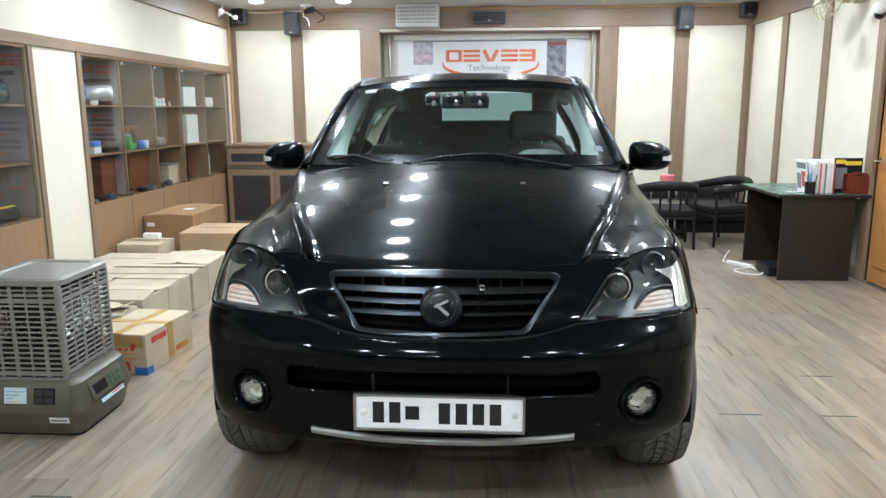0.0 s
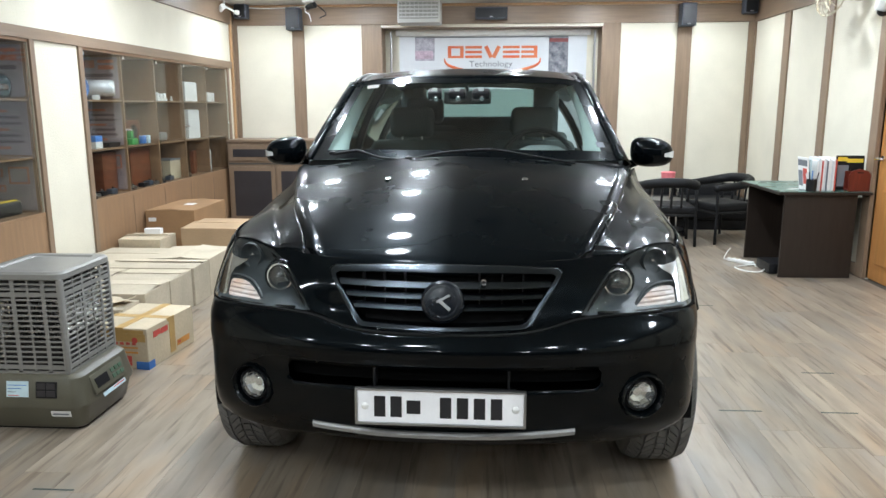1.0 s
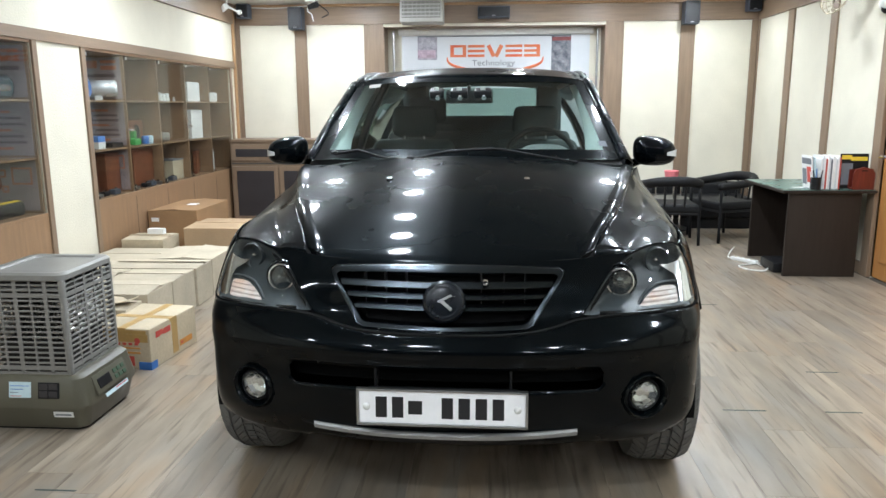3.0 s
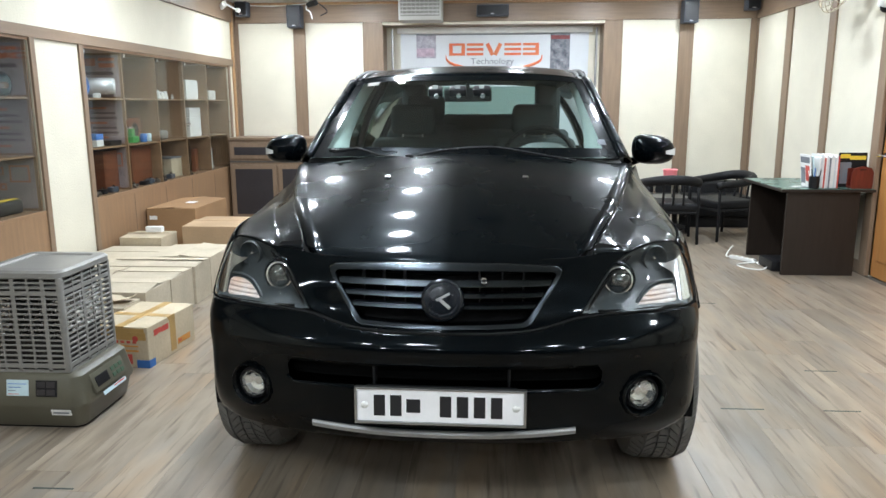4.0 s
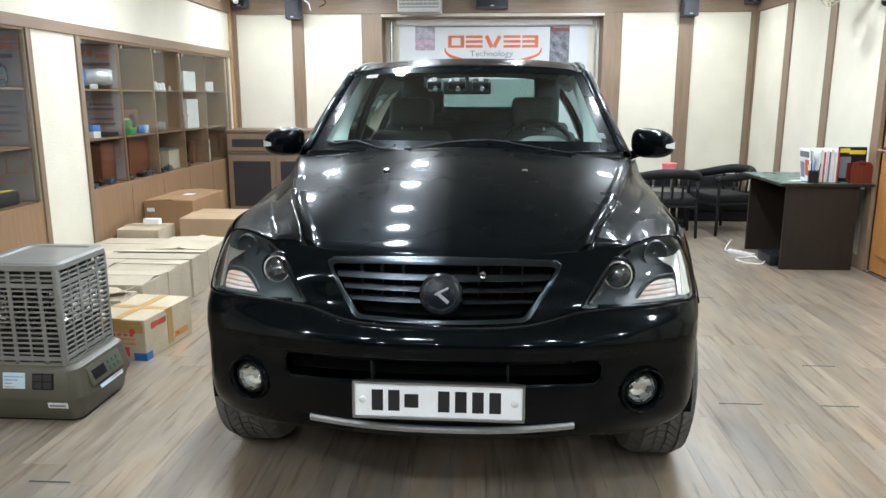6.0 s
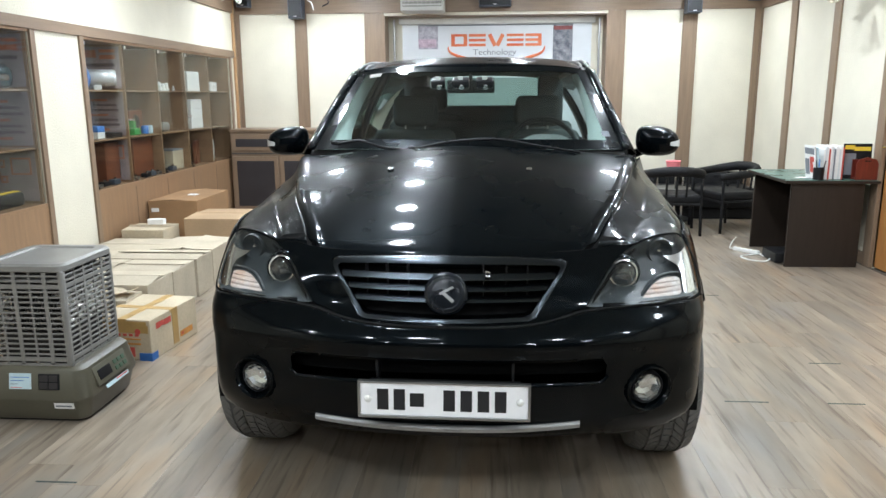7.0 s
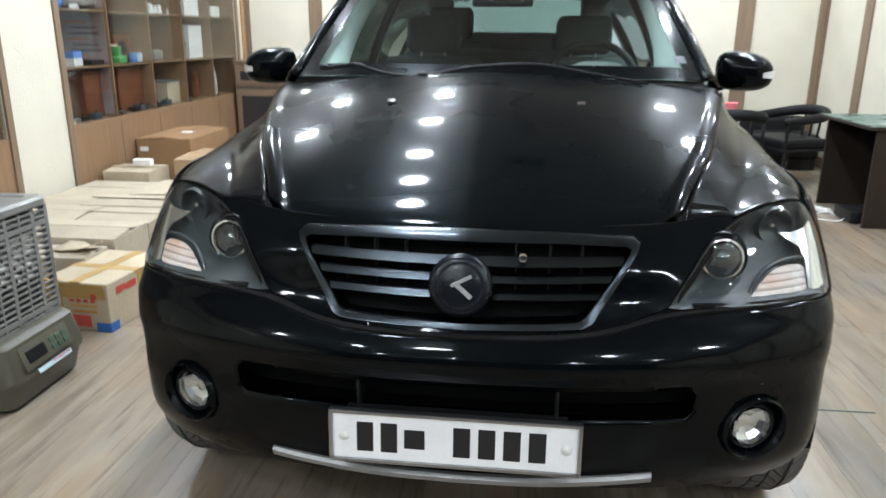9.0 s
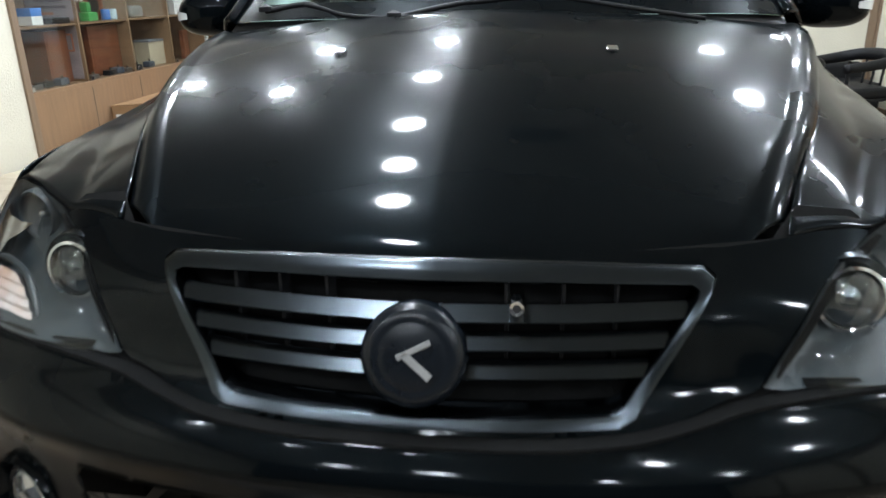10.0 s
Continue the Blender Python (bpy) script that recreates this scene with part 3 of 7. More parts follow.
slot = [(0, 0.536), (0.3, 0.535), (0.49, 0.531), (0.507, 0.545), (0.510, 0.585), (0.497, 0.602), (0.3, 0.604), (0, 0.604)]
slot = [(s_of_x(x), z) for x, z in mirrored(slot)]
FOG = (s_of_x(0.652), 0.490)
fogs = [ring(k * FOG[0], FOG[1], 0.078, 0.072) for k in (1, -1)]
bm = patch(mirrored(top + side + low), [slot, *fogs], 0.012, lambda s, z: nose(s, z, 0.0, True))
bumper = thicken(part("bumper", bm, PAINT, car, smooth="all"), 0.002, -1)
# return edge on top of the bumper
lip = mirrored([p for p in top if p[0] < s_of_x(0.74)])
lip = sorted(lip)
bm = bmesh.new()
rows = []
for s, z in lip:
    e = nose(s, z, 0.0, True)
    rows.append([bm.verts.new(e + Vector((0, a, b))) for a, b in ((-0.0025, -0.003), (-0.0015, 0.0015), (0.010, 0.0005), (0.075, -0.012))])
for a, b in zip(rows, rows[1:]):
    for i in range(3):
        bm.faces.new((a[i], b[i], b[i + 1], a[i + 1]))
part("bumper_lip", bm, WELL, bumper, smooth=60)
bm = patch([(s * 1.02, z) for s, z in slot], [], 0.03, lambda s, z: nose(s, z, -0.075))
part("air_intake", bm, WELL, bumper, "dark lower air intake")
for x in (-0.215, 0.215):
    part("intake_fin", box((x - 0.004, 0.012, 0.536), (x + 0.004, 0.06, 0.604), 0.002, 1), TRIM, bumper)
bm = bmesh.new()
rows = []
for s in np.linspace(-s_of_x(0.66), s_of_x(0.66), 40):
    e = nose(float(s), 0.32)
    rows.append([bm.verts.new((e.x * f, e.y + d, z)) for f, d, z in ((1, 0.02, 0.36), (0.99, 0.05, 0.30), (0.96, 0.16, 0.265), (0.93, 0.32, 0.25))])
for a, b in zip(rows, rows[1:]):
    for i in range(3):
        bm.faces.new((a[i], b[i], b[i + 1], a[i + 1]))
part("lower_valance", bm, TRIM, bumper, smooth=60)
for k in (1, -1):
    fog = part("fog_lamp", lathe([(0.082, -0.004), (0.080, 0.008), (0.075, 0.014), (0.070, 0.010), (0.064, -0.010), (0.058, -0.03), (0.0, -0.035)], 48), PAINT, car, "round fog lamp with clear lens", smooth=40)
    place = nose(k * FOG[0], FOG[1])
    fog.matrix_basis = look(place, place + Vector((0, 0.9, 0.0)) + Vector((-k * 0.34, 0, 0))) @ pose(0, 0, 0)
    fog.scale = (1, 0.94, 1)
    part("reflector", lathe([(0.049, -0.004), (0.045, -0.016), (0.033, -0.026), (0.016, -0.031), (0.0, -0.031)], 9), CHROME, fog)
    part("lens", lathe([(0.049, -0.006), (0.041, 0.006), (0.023, 0.012), (0.0, 0.014)], 32), LENS, fog, smooth="all")
    part("rim", lathe([(0.049, -0.008), (0.054, -0.002), (0.058, -0.006), (0.060, -0.02)], 40), TRIM, fog, smooth=50)

# panel round the grille
GR_TOP, GR_LOW = 0.897, 0.733
gr = [(0, 0.715), (0.14, 0.718), (0.265, 0.722), (0.287, 0.731), (0.337, 0.805), (0.383, 0.874), (0.388, 0.888), (0.374, 0.899), (0.2, 0.908), (0, 0.912)]
hl_inner = [(0.447, 0.757), (0.482, 0.808), (0.518, 0.856), (0.560, 0.893), (0.607, 0.918)]
edge = [(x, z - 0.012 * (1 - ease((x - 0.30) / 0.12)) + 0.003) for x, z in round_line([(0, 0.712), (0.15, 0.714), (0.28, 0.721), (0.36, 0.734), (0.43, 0.748), (0.52, 0.752)], 6) if x < 0.437]
half = edge + [(x - 0.003, z + 0.002) for x, z in hl_inner] + [(0.605, 0.924), (0.590, 0.928), (0.570, 0.929), (0.530, 0.928), (0.489, 0.924), (0.470, 0.922), (0.455, 0.921), (0.43, 0.919), (0.40, 0.917), (0.2, 0.917), (0, 0.917)]
bm = patch(mirrored(along(half)), [mirrored(along(gr))], 0.011, nose)
panel = part("nose_panel", bm, PAINT, car, smooth="all")
# black underlay added so the gaps round the panel look dark
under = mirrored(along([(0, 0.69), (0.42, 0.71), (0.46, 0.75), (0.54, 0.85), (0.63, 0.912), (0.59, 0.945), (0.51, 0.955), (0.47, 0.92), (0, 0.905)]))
part("gap_underlay", patch(under, [mirrored(along(gr))], 0.03, lambda s, z: nose(s, z, -0.012)), WELL, panel)

# grille
grille = new("grille")
grille.parent = car
grille["label"] = "dark satin grille with three slats and a round emblem"
inner = [(0, 0.731), (0.14, 0.733), (0.252, 0.737), (0.268, 0.744), (0.315, 0.806), (0.360, 0.867), (0.362, 0.874), (0.352, 0.880), (0.2, 0.886), (0, 0.888)]
outer_g = [(x * 0.993, z + (0.0015 if z < 0.8 else -0.0015)) for x, z in gr]


def fine(points):
    """An outline's half with every stretch cut alike, then both halves."""
    out = []
    for a, b in zip(points, points[1:]):
        n = 9
        out += [(a[0] + (b[0] - a[0]) * i / n, a[1] + (b[1] - a[1]) * i / n) for i in range(n)]
    return mirrored(out + [points[-1]])


bm = bmesh.new()
loops = []
for (ox, oz), (ix, iz) in zip(fine(outer_g), fine(inner)):
    loops.append([bm.verts.new(nose(s_of_x(ox + (ix - ox) * f), oz + (iz - oz) * f, p)) for f, p in ((0, -0.012), (0.0, 0.005), (0.07, 0.0085), (0.5, 0.0095), (0.90, 0.0085), (1.0, 0.005), (1.0, -0.035))])
for i in range(len(loops)):
    a, b = loops[i], loops[(i + 1) % len(loops)]
    for j in range(6):
        bm.faces.new((a[j], b[j], b[j + 1], a[j + 1]))
bmesh.ops.recalc_face_normals(bm, faces=bm.faces[:])
part("grille_frame", bm, GRILLE_METAL, grille, smooth=28)
# near-black sheet, the shade behind the slats put into its colour
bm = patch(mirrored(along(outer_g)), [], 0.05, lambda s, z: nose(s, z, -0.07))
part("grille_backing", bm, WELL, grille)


def half_width(z):
    return float(np.interp(z, (0.743, 0.805, 0.87), (0.266, 0.313, 0.360)))


for z in (0.850, 0.817, 0.783):
    for k in (1, -1):
        bm = bmesh.new()
        sections = []
        for i in range(15):
            x = k * (0.02 + (half_width(z) - 0.016) * i / 14)
            e = nose(s_of_x(x), z)
            sections.append([bm.verts.new((e.x, e.y + dy, z + dz)) for dy, dz in ((-0.005, -0.009), (-0.006, -0.006), (0.017, 0.0095), (0.024, 0.0085), (0.014, -0.010), (0.0, -0.011))])
        for a, b in zip(sections, sections[1:]):
            for i in range(6):
                bm.faces.new((a[i], a[(i + 1) % 6], b[(i + 1) % 6], b[i]))
        bmesh.ops.recalc_face_normals(bm, faces=bm.faces[:])
        part("slat", bm, GRILLE_METAL, grille, smooth=30)
for x in (-0.27, -0.20, -0.13, 0.115, 0.19, 0.26):
    e = nose(s_of_x(x), 0.87)
    part("fin", box((x - 0.0025, e.y + 0.015, 0.755), (x + 0.0025, e.y + 0.05, 0.884), 0.001, 1), TRIM, grille)
e = nose(s_of_x(0.131), 0.864)
cam_eye = part("parking_camera", lathe([(0.0, 0.004), (0.0045, 0.004), (0.0055, 0.007), (0.0095, 0.008), (0.0105, 0.004), (0.0105, -0.03)], 24), CHROME, grille, "tiny chrome-ringed camera eye", smooth=40)
cam_eye.matrix_basis = look((e.x, e.y - 0.012, e.z), (e.x, e.y + 1, e.z - 0.15))
part("pupil", lathe([(0.0, 0.0055), (0.0055, 0.005)], 16), INK_BLACK, cam_eye)
e = nose(0, 0.806)
emblem = part("emblem", lathe([(0.0, 0.0150), (0.015, 0.0147), (0.030, 0.0136), (0.043, 0.0118), (0.046, 0.0108), (0.049, 0.0116), (0.057, 0.0105), (0.064, 0.0065), (0.069, 0.0), (0.070, -0.03)], 56), EMBLEM_BLACK, grille, "round black emblem with a pale chevron mark", smooth=40)
emblem.matrix_basis = look((e.x, e.y - 0.010, e.z), (e.x, e.y + 1, e.z - 0.30))
bm = bmesh.new()
for mm, w in ((pose(0.003, 0.010, 0.0147, 0, 0, 27), 0.0038), (pose(0.007, -0.010, 0.0147, 0, 0, -40), 0.0052)):
    merge(bm, box((-0.024, -w, -0.002), (0.024, w, 0.002), 0.001), mm)
part("chevron_mark", bm, SILVER, emblem)

# hood
CREASE = [(0.452, 0.178), (0.468, 0.205), (0.488, 0.262), (0.515, 0.335), (0.555, 0.43), (0.605, 0.554), (0.652, 0.711), (0.701, 0.899), (0.741, 1.072), (0.771, 1.208)]
crease = round_line(CREASE, 16)
front = [(x, nose(s_of_x(x), 0.921).y + 0.002) for x in (0, 0.1, 0.2, 0.3, 0.38, 0.43)]
rear = [(0.735, 1.249), (0.628, 1.208), (0.469, 1.160), (0.312, 1.132), (0.156, 1.118), (0, 1.112)]


def hood_point(x, y):
    z = hood_z(x, y)
    # rolled edges: front lip and side crest
    c = float(np.interp(y, [p[1] for p in crease], [p[0] for p in crease]))
    d = c - abs(x)
    if d < 0.05:
        z += 0.006 * math.sin(max(0.0, d) / 0.05 * math.pi) - 0.004 * max(0.0, 1 - d / 0.02) ** 2
    q = max(0.0, min(1.0, (abs(x) / c - 0.55) / 0.45))
    w = max(0.0, min(1.0, (0.62 - y) / 0.36))
    z += 0.011 * q * q * (3 - 2 * q) * w * w * (3 - 2 * w)
    f = y - float(np.interp(abs(x), (0, 0.2, 0.38, 0.46), (front[0][1], front[2][1], front[4][1], 0.2)))
    z -= 0.016 * max(0.0, 1 - f / 0.05) ** 2
    return Vector((x, y, z))


crease_x = lambda y: float(np.interp(y, [p[1] for p in crease], [p[0] for p in crease]))
cuts = sorted({round(float(q), 4) for q in np.concatenate([np.linspace(0, 0.9, 25), np.linspace(0.9, 1, 16), [0.01, 0.02]])})
cuts = [-q for q in reversed(cuts[1:])] + cuts
rise = np.concatenate([np.linspace(0, 0.08, 12)[:-1], np.linspace(0.08, 1, 50)])
bm = bmesh.new()
grid = []
for v in rise:
    row = []
    for u in cuts:
        a = abs(u)
        yf = float(np.interp(a * 0.455, [p[0] for p in front] + [0.455], [p[1] for p in front] + [front[-1][1] + 0.004]))
        yr = float(np.interp(a * 0.771, [p[0] for p in reversed(rear)] + [0.771], [p[1] for p in reversed(rear)] + [1.262]))
        yf += 0.05 * max(0.0, (a - 0.82) / 0.18) ** 2
        y = yf + (yr - yf) * float(v)
        row.append(bm.verts.new(hood_point(u * crease_x(y), y)))
    grid.append(row)
for a, b in zip(grid, grid[1:]):
    for i in range(len(cuts) - 1):
        bm.faces.new((a[i], a[i + 1], b[i + 1], b[i]))
hood = thicken(part("hood", bm, PAINT, car, smooth="all"), 0.004, -1)
for k in (1, -1):
    b = hood_z(0.276, 0.777)
    noz = part("washer_nozzle", box((-0.012, -0.010, -0.004), (0.012, 0.012, 0.009), 0.004, 3), CHROME, hood, "small washer nozzle", smooth=50)
    noz.matrix_basis = pose(k * 0.278, 0.777, b, 13, 0, 0)
    part("jet", box((-0.004, -0.0125, 0.0), (0.004, -0.009, 0.005), 0.001), TRIM, noz)

# front wings
SHOULDER = curve_table([(0.43, 0.943), (0.6, 0.955), (0.8, 0.964), (1.0, 0.969), (1.13, 0.973), (1.40, 0.984), (2.28, 1.003), (3.3, 1.04), (4.5, 1.06)])


def shoulder(y):
    return float(np.interp(y, SHOULDER[:, 0], SHOULDER[:, 1]))


def side_x(y, z):
    d = max(0.0, shoulder(y) - z)
    off = float(np.interp(d, (0, 0.01, 0.03, 0.06, 0.11, 0.2, 0.42, 0.56, 0.7), (-0.062, -0.046, -0.029, -0.017, -0.007, 0.0, 0.0, -0.012, -0.04)))
    near = max(0.0, min(1.0, (0.75 - y) / 0.33))
    w = width_at(y - (0.5 + 0.5 * near) * rake(max(0.7, min(z, 0.95)))) if y < 1.2 else 0.912
    full = ease((y - 0.7) / 0.55)
    w += 0.018 * full
    off *= 1 - 0.35 * full
    w *= 1 - near * (1 - float(np.interp(z, (0.75, 0.85, 0.9, 0.95), (1, 0.985, 0.975, 0.955)))) * (w / 0.91) ** 4
    off *= 1 - near
    tail = 0.10 * max(0.0, (y - 4.0) / 0.5) ** 2
    return w + off - tail


def arch_hole(y0, r, n=20):
    return [(y0 + r * math.cos(math.pi * i / n), 0.365 + r * math.sin(math.pi * i / n)) for i in range(n + 1)]


def side_outline(y0, y1, arch=None):
    upper = [(y, shoulder(y)) for y in np.linspace(y1, y0, 12)]
    bottom = [(y0, 0.34)]
    if arch:
        bottom += [(arch - ARCH, 0.34), *reversed(arch_hole(arch, ARCH)), (arch + ARCH, 0.34)]
    return [(float(a), float(b)) for a, b in bottom + [(y1, 0.34)] + upper]


# crest, slope and shoulder of the wing's top: steep beside the hood, flatter outside
WING_U = np.linspace(0, 1, 101)
WING_DROP = np.interp(np.linspace(-0.1, 1.1, 121), (-0.1, 0, 0.36, 0.86, 1, 1.1), (-0.13, 0, 0.48, 0.80, 1, 1.14))
WING_DROP = np.convolve(WING_DROP, np.ones(21) / 21, mode="valid")
for k in (1, -1):
    lead = [tuple(nose(s_of_x(x), z, 0.001)) for x, z in ((0.489, 0.925), (0.530, 0.930), (0.572, 0.931), (0.608, 0.928), (0.655, 0.938), (0.71, 0.948), (0.765, 0.949), (0.805, 0.944), (0.820, 0.932))]
    lead_s = curve_table(lead, 8)
    lead_u = np.linspace(0, 1, len(lead_s))

    def wing_point(u, y):
        cx = crease_x(y) - 0.008 + max(0.0, y - 1.208) * 0.28
        cz = hood_point(crease_x(min(y, 1.208)) - 1e-4, min(y, 1.208)).z - 0.007
        ys = max(y, 0.44)
        sx, sz = side_x(ys, shoulder(ys)), shoulder(ys)
        z = cz + (sz - cz) * float(np.interp(u, WING_U, WING_DROP))
        return Vector((cx + (sx - cx) * u, y, z))

    bm = bmesh.new()
    vv = []
    for w in np.concatenate([np.linspace(0, 0.2, 14)[:-1], np.linspace(0.2, 1, 36)]):
        row = []
        for u in np.linspace(0, 1, 29):
            lx, ly, lz = (float(np.interp(u, lead_u, lead_s[:, q])) for q in range(3))
            p = wing_point(float(u), ly + (1.45 - ly) * float(w))
            f = (1 - float(w)) ** 3.5
            gap = Vector((lx, ly, lz)) - wing_point(float(u), ly)
            p += Vector((gap.x * (1 - float(w)) ** 3.5, 0, gap.z * f))
            row.append(bm.verts.new((k * p.x, p.y, p.z)))
        vv.append(row)
    for a, b in zip(vv, vv[1:]):
        for i in range(28):
            bm.faces.new((a[i], a[i + 1], b[i + 1], b[i]) if k > 0 else (a[i], b[i], b[i + 1], a[i + 1]))
    wing = thicken(part("front_wing", bm, PAINT, car, smooth="all"), 0.004, -1)
    # side of the wing behind the lamp
    outline = [(0.322, 0.746), (0.42, 0.728), (0.46, 0.716), (arch_front(0.705) + 0.004, 0.70)] + [p for p in reversed(arch_hole(AXLE, ARCH)) if p[1] > 0.70 or p[0] > AXLE] + [(AXLE + ARCH, 0.34), (1.45, 0.34)]
    outline += [(float(y), shoulder(float(y))) for y in np.linspace(1.45, 0.44, 12)] + [(0.418, 0.925), (0.398, 0.88), (0.364, 0.83), (0.332, 0.785)]
    bm = patch(outline, [], 0.03, lambda y, z: Vector((k * side_x(y, z), y, z)), flip=(k < 0))
    thicken(part("wing_side", bm, PAINT, wing, smooth="all"), 0.004, 0)
    for name, y0, y1, arch in (("front_door", 1.455, 2.45, None), ("rear_door", 2.455, 3.02, None), ("rear_wing", 3.025, 4.5, AXLE_R)):
        bm = patch(side_outline(y0, y1, arch), [], 0.05, lambda y, z: Vector((k * side_x(y, z), y, z)), flip=(k < 0))
        thicken(part(name, bm, PAINT, car, smooth="all"), 0.004, 0)
    # flare round the wheel
    part("arch_flare", tube([(k * (side_x(AXLE + ARCH * math.cos(a), 0.365 + ARCH * math.sin(a)) + 0.002), AXLE + ARCH * math.cos(a), 0.365 + ARCH * math.sin(a)) for a in np.linspace(0.0, 2.25, 10)], 0.012, 8, 3), PAINT, car, smooth="all")

# headlamps
HL = hl_inner + [(0.655, 0.934), (0.71, 0.944), (0.765, 0.945), (0.805, 0.940), (0.822, 0.925), (0.838, 0.88), (0.846, 0.83), (0.848, 0.785), (0.840, 0.762), (0.80, 0.757), (0.70, 0.760), (0.58, 0.761), (0.475, 0.755)]
hl_s = along(HL)
hl_fine = np.array([(a[0] + (b[0] - a[0]) * i / 8, a[1] + (b[1] - a[1]) * i / 8) for a, b in zip(hl_s, hl_s[1:] + hl_s[:1]) for i in range(8)])
for k in (1, -1):
    lamp = new("headlamp")
    lamp.parent = car
    lamp["label"] = "smoked headlamp with a clear lens and projector"

    def dome(s, z):
        e = min(1.0, 1.6 * float(np.min(np.hypot(hl_fine[:, 0] - s, hl_fine[:, 1] - z))) / 0.08)
        return nose(s, z, 0.004 + 0.012 * math.sin(e * math.pi / 2))

    def bowl(s, z):
        e = min(1.0, float(np.min(np.hypot(hl_fine[:, 0] - s, hl_fine[:, 1] - z))) / 0.05)
        return nose(s, z, -0.075 * e)

    shape = [(k * s, z) for s, z in hl_s]
    bm = patch(shape, [], 0.015, lambda s, z: dome(abs(s), z) if k > 0 else Vector((-1, 1, 1)) * dome(abs(s), z))
    ob = part("lens", bm, LENS, lamp, smooth="all")
    ob.visible_shadow = False
    bm = patch(shape, [], 0.015, lambda s, z: bowl(abs(s), z) if k > 0 else Vector((-1, 1, 1)) * bowl(abs(s), z))
    part("housing", bm, HOUSING, lamp, smooth="all")
    # projector
    c = nose(s_of_x(0.574), 0.842, -0.045)
    m = look((k * c.x, c.y, c.z), (k * (c.x - 0.10), c.y + 1, c.z - 0.08)) @ Matrix.Scale(1.30, 4)
    pj = part("projector", lathe([(0.0, 0.034), (0.016, 0.030), (0.027, 0.020), (0.031, 0.008), (0.031, -0.02)], 32), CLEAR_WHITE, lamp, "round projector lens", smooth="all", m=m)
    pj.data.materials[0] = glass("projector_glass_" + ("a" if k > 0 else "b"), (0.6, 0.64, 0.66), 0.02, 0.14)
    part("ring", lathe([(0.031, 0.010), (0.0325, 0.014), (0.036, 0.013), (0.0375, 0.004), (0.038, -0.02)], 40), CHROME, pj, smooth=60)
    part("shroud", lathe([(0.038, 0.002), (0.045, 0.006), (0.050, -0.01), (0.052, -0.03)], 40), GRILLE_METAL, pj, smooth=60)
    part("bulb", lathe([(0.0, 0.016), (0.010, 0.013), (0.018, 0.0), (0.028, -0.010), (0.030, 0.006)], 20), CHROME, pj, smooth=60)
    c = nose(s_of_x(0.716), 0.893, -0.062)
    hb = part("high_beam", lathe([(0.040, 0.020), (0.038, 0.010), (0.030, -0.004), (0.016, -0.014), (0.0, -0.016)], 32), HOUSING, lamp, "bowl reflector", smooth="all", m=look((k * c.x, c.y, c.z), (k * (c.x - 0.3), c.y + 1, c.z)))
    part("bulb", lathe([(0.0, 0.014), (0.006, 0.012), (0.008, 0.0), (0.008, -0.014)], 16), CHROME, hb, smooth="all")
    part("ring", lathe([(0.040, 0.020), (0.043, 0.023), (0.046, 0.018), (0.047, 0.0)], 32), HOUSING, hb, smooth=50)
    # shelf that curves over the turn signal and out to the lamp's edge
    line = [nose(s_of_x(x), z, -0.030) for x, z in ((0.628, 0.770), (0.652, 0.798), (0.686, 0.821), (0.735, 0.830), (0.775, 0.828))]
    part("divider", tube([(k * v.x, v.y, v.z) for v in line], 0.006, 8, 5), HOUSING, lamp, smooth="all")
    # ribbed turn signal
    ts = along([(0.634, 0.772), (0.70, 0.769), (0.768, 0.769), (0.776, 0.776), (0.776, 0.812), (0.765, 0.820), (0.73, 0.824), (0.690, 0.816), (0.658, 0.796)])
    bm = patch([(k * s, z) for s, z in ts], [], 0.004, lambda s, z: Vector((k, 1, 1)) * nose(abs(s), z, -0.022 + 0.0045 * abs(math.sin(z * 230))))
    part("turn_signal", bm, AMBER, lamp, "ribbed clear-amber turn signal", smooth=30)
    # polished side reflector, bent like an L
    sr = along([(0.783, 0.766), (0.845, 0.766), (0.848, 0.80), (0.844, 0.85), (0.838, 0.892), (0.822, 0.900), (0.796, 0.886), (0.760, 0.878), (0.728, 0.880), (0.752, 0.864), (0.777, 0.850), (0.786, 0.828), (0.784, 0.80)])
    bm = patch([(k * s, z) for s, z in sr], [], 0.008, lambda s, z: Vector((k, 1, 1)) * nose(abs(s), z, -0.014 - 0.03 * ease((0.81 - abs(nose(abs(s), z).x)) / 0.08)))
    part("side_reflector", bm, REFLECTOR, lamp, "polished side reflector", smooth="all")
    bm = bmesh.new()
    rim = [nose(s, z, -0.004) for s, z in hl_s]
    rim2 = [nose(s, z, -0.03) for s, z in hl_s]
    a = [bm.verts.new((k * v.x, v.y, v.z)) for v in rim]
    b = [bm.verts.new((k * v.x * 0.995, v.y, v.z)) for v in rim2]
    for i in range(len(a)):
        j = (i + 1) % len(a)
        bm.faces.new((a[i], a[j], b[j], b[i]))
    part("seal", bm, TRIM, lamp, smooth=60)
    # dark strip added to hide a bright gap below the lens
    line = [nose(s_of_x(x), z, -0.015) for x, z in ((0.50, 0.756), (0.60, 0.757), (0.70, 0.756), (0.80, 0.753), (0.845, 0.754), (0.855, 0.78), (0.853, 0.82), (0.846, 0.86))]
    part("gap_filler", tube([(k * v.x, v.y, v.z) for v in line], 0.009, 8, 4), WELL, lamp, smooth="all")
    back = [(0.43, 0.74), (0.52, 0.86), (0.60, 0.922), (0.72, 0.945), (0.80, 0.94), (0.845, 0.90), (0.868, 0.83), (0.872, 0.74)]
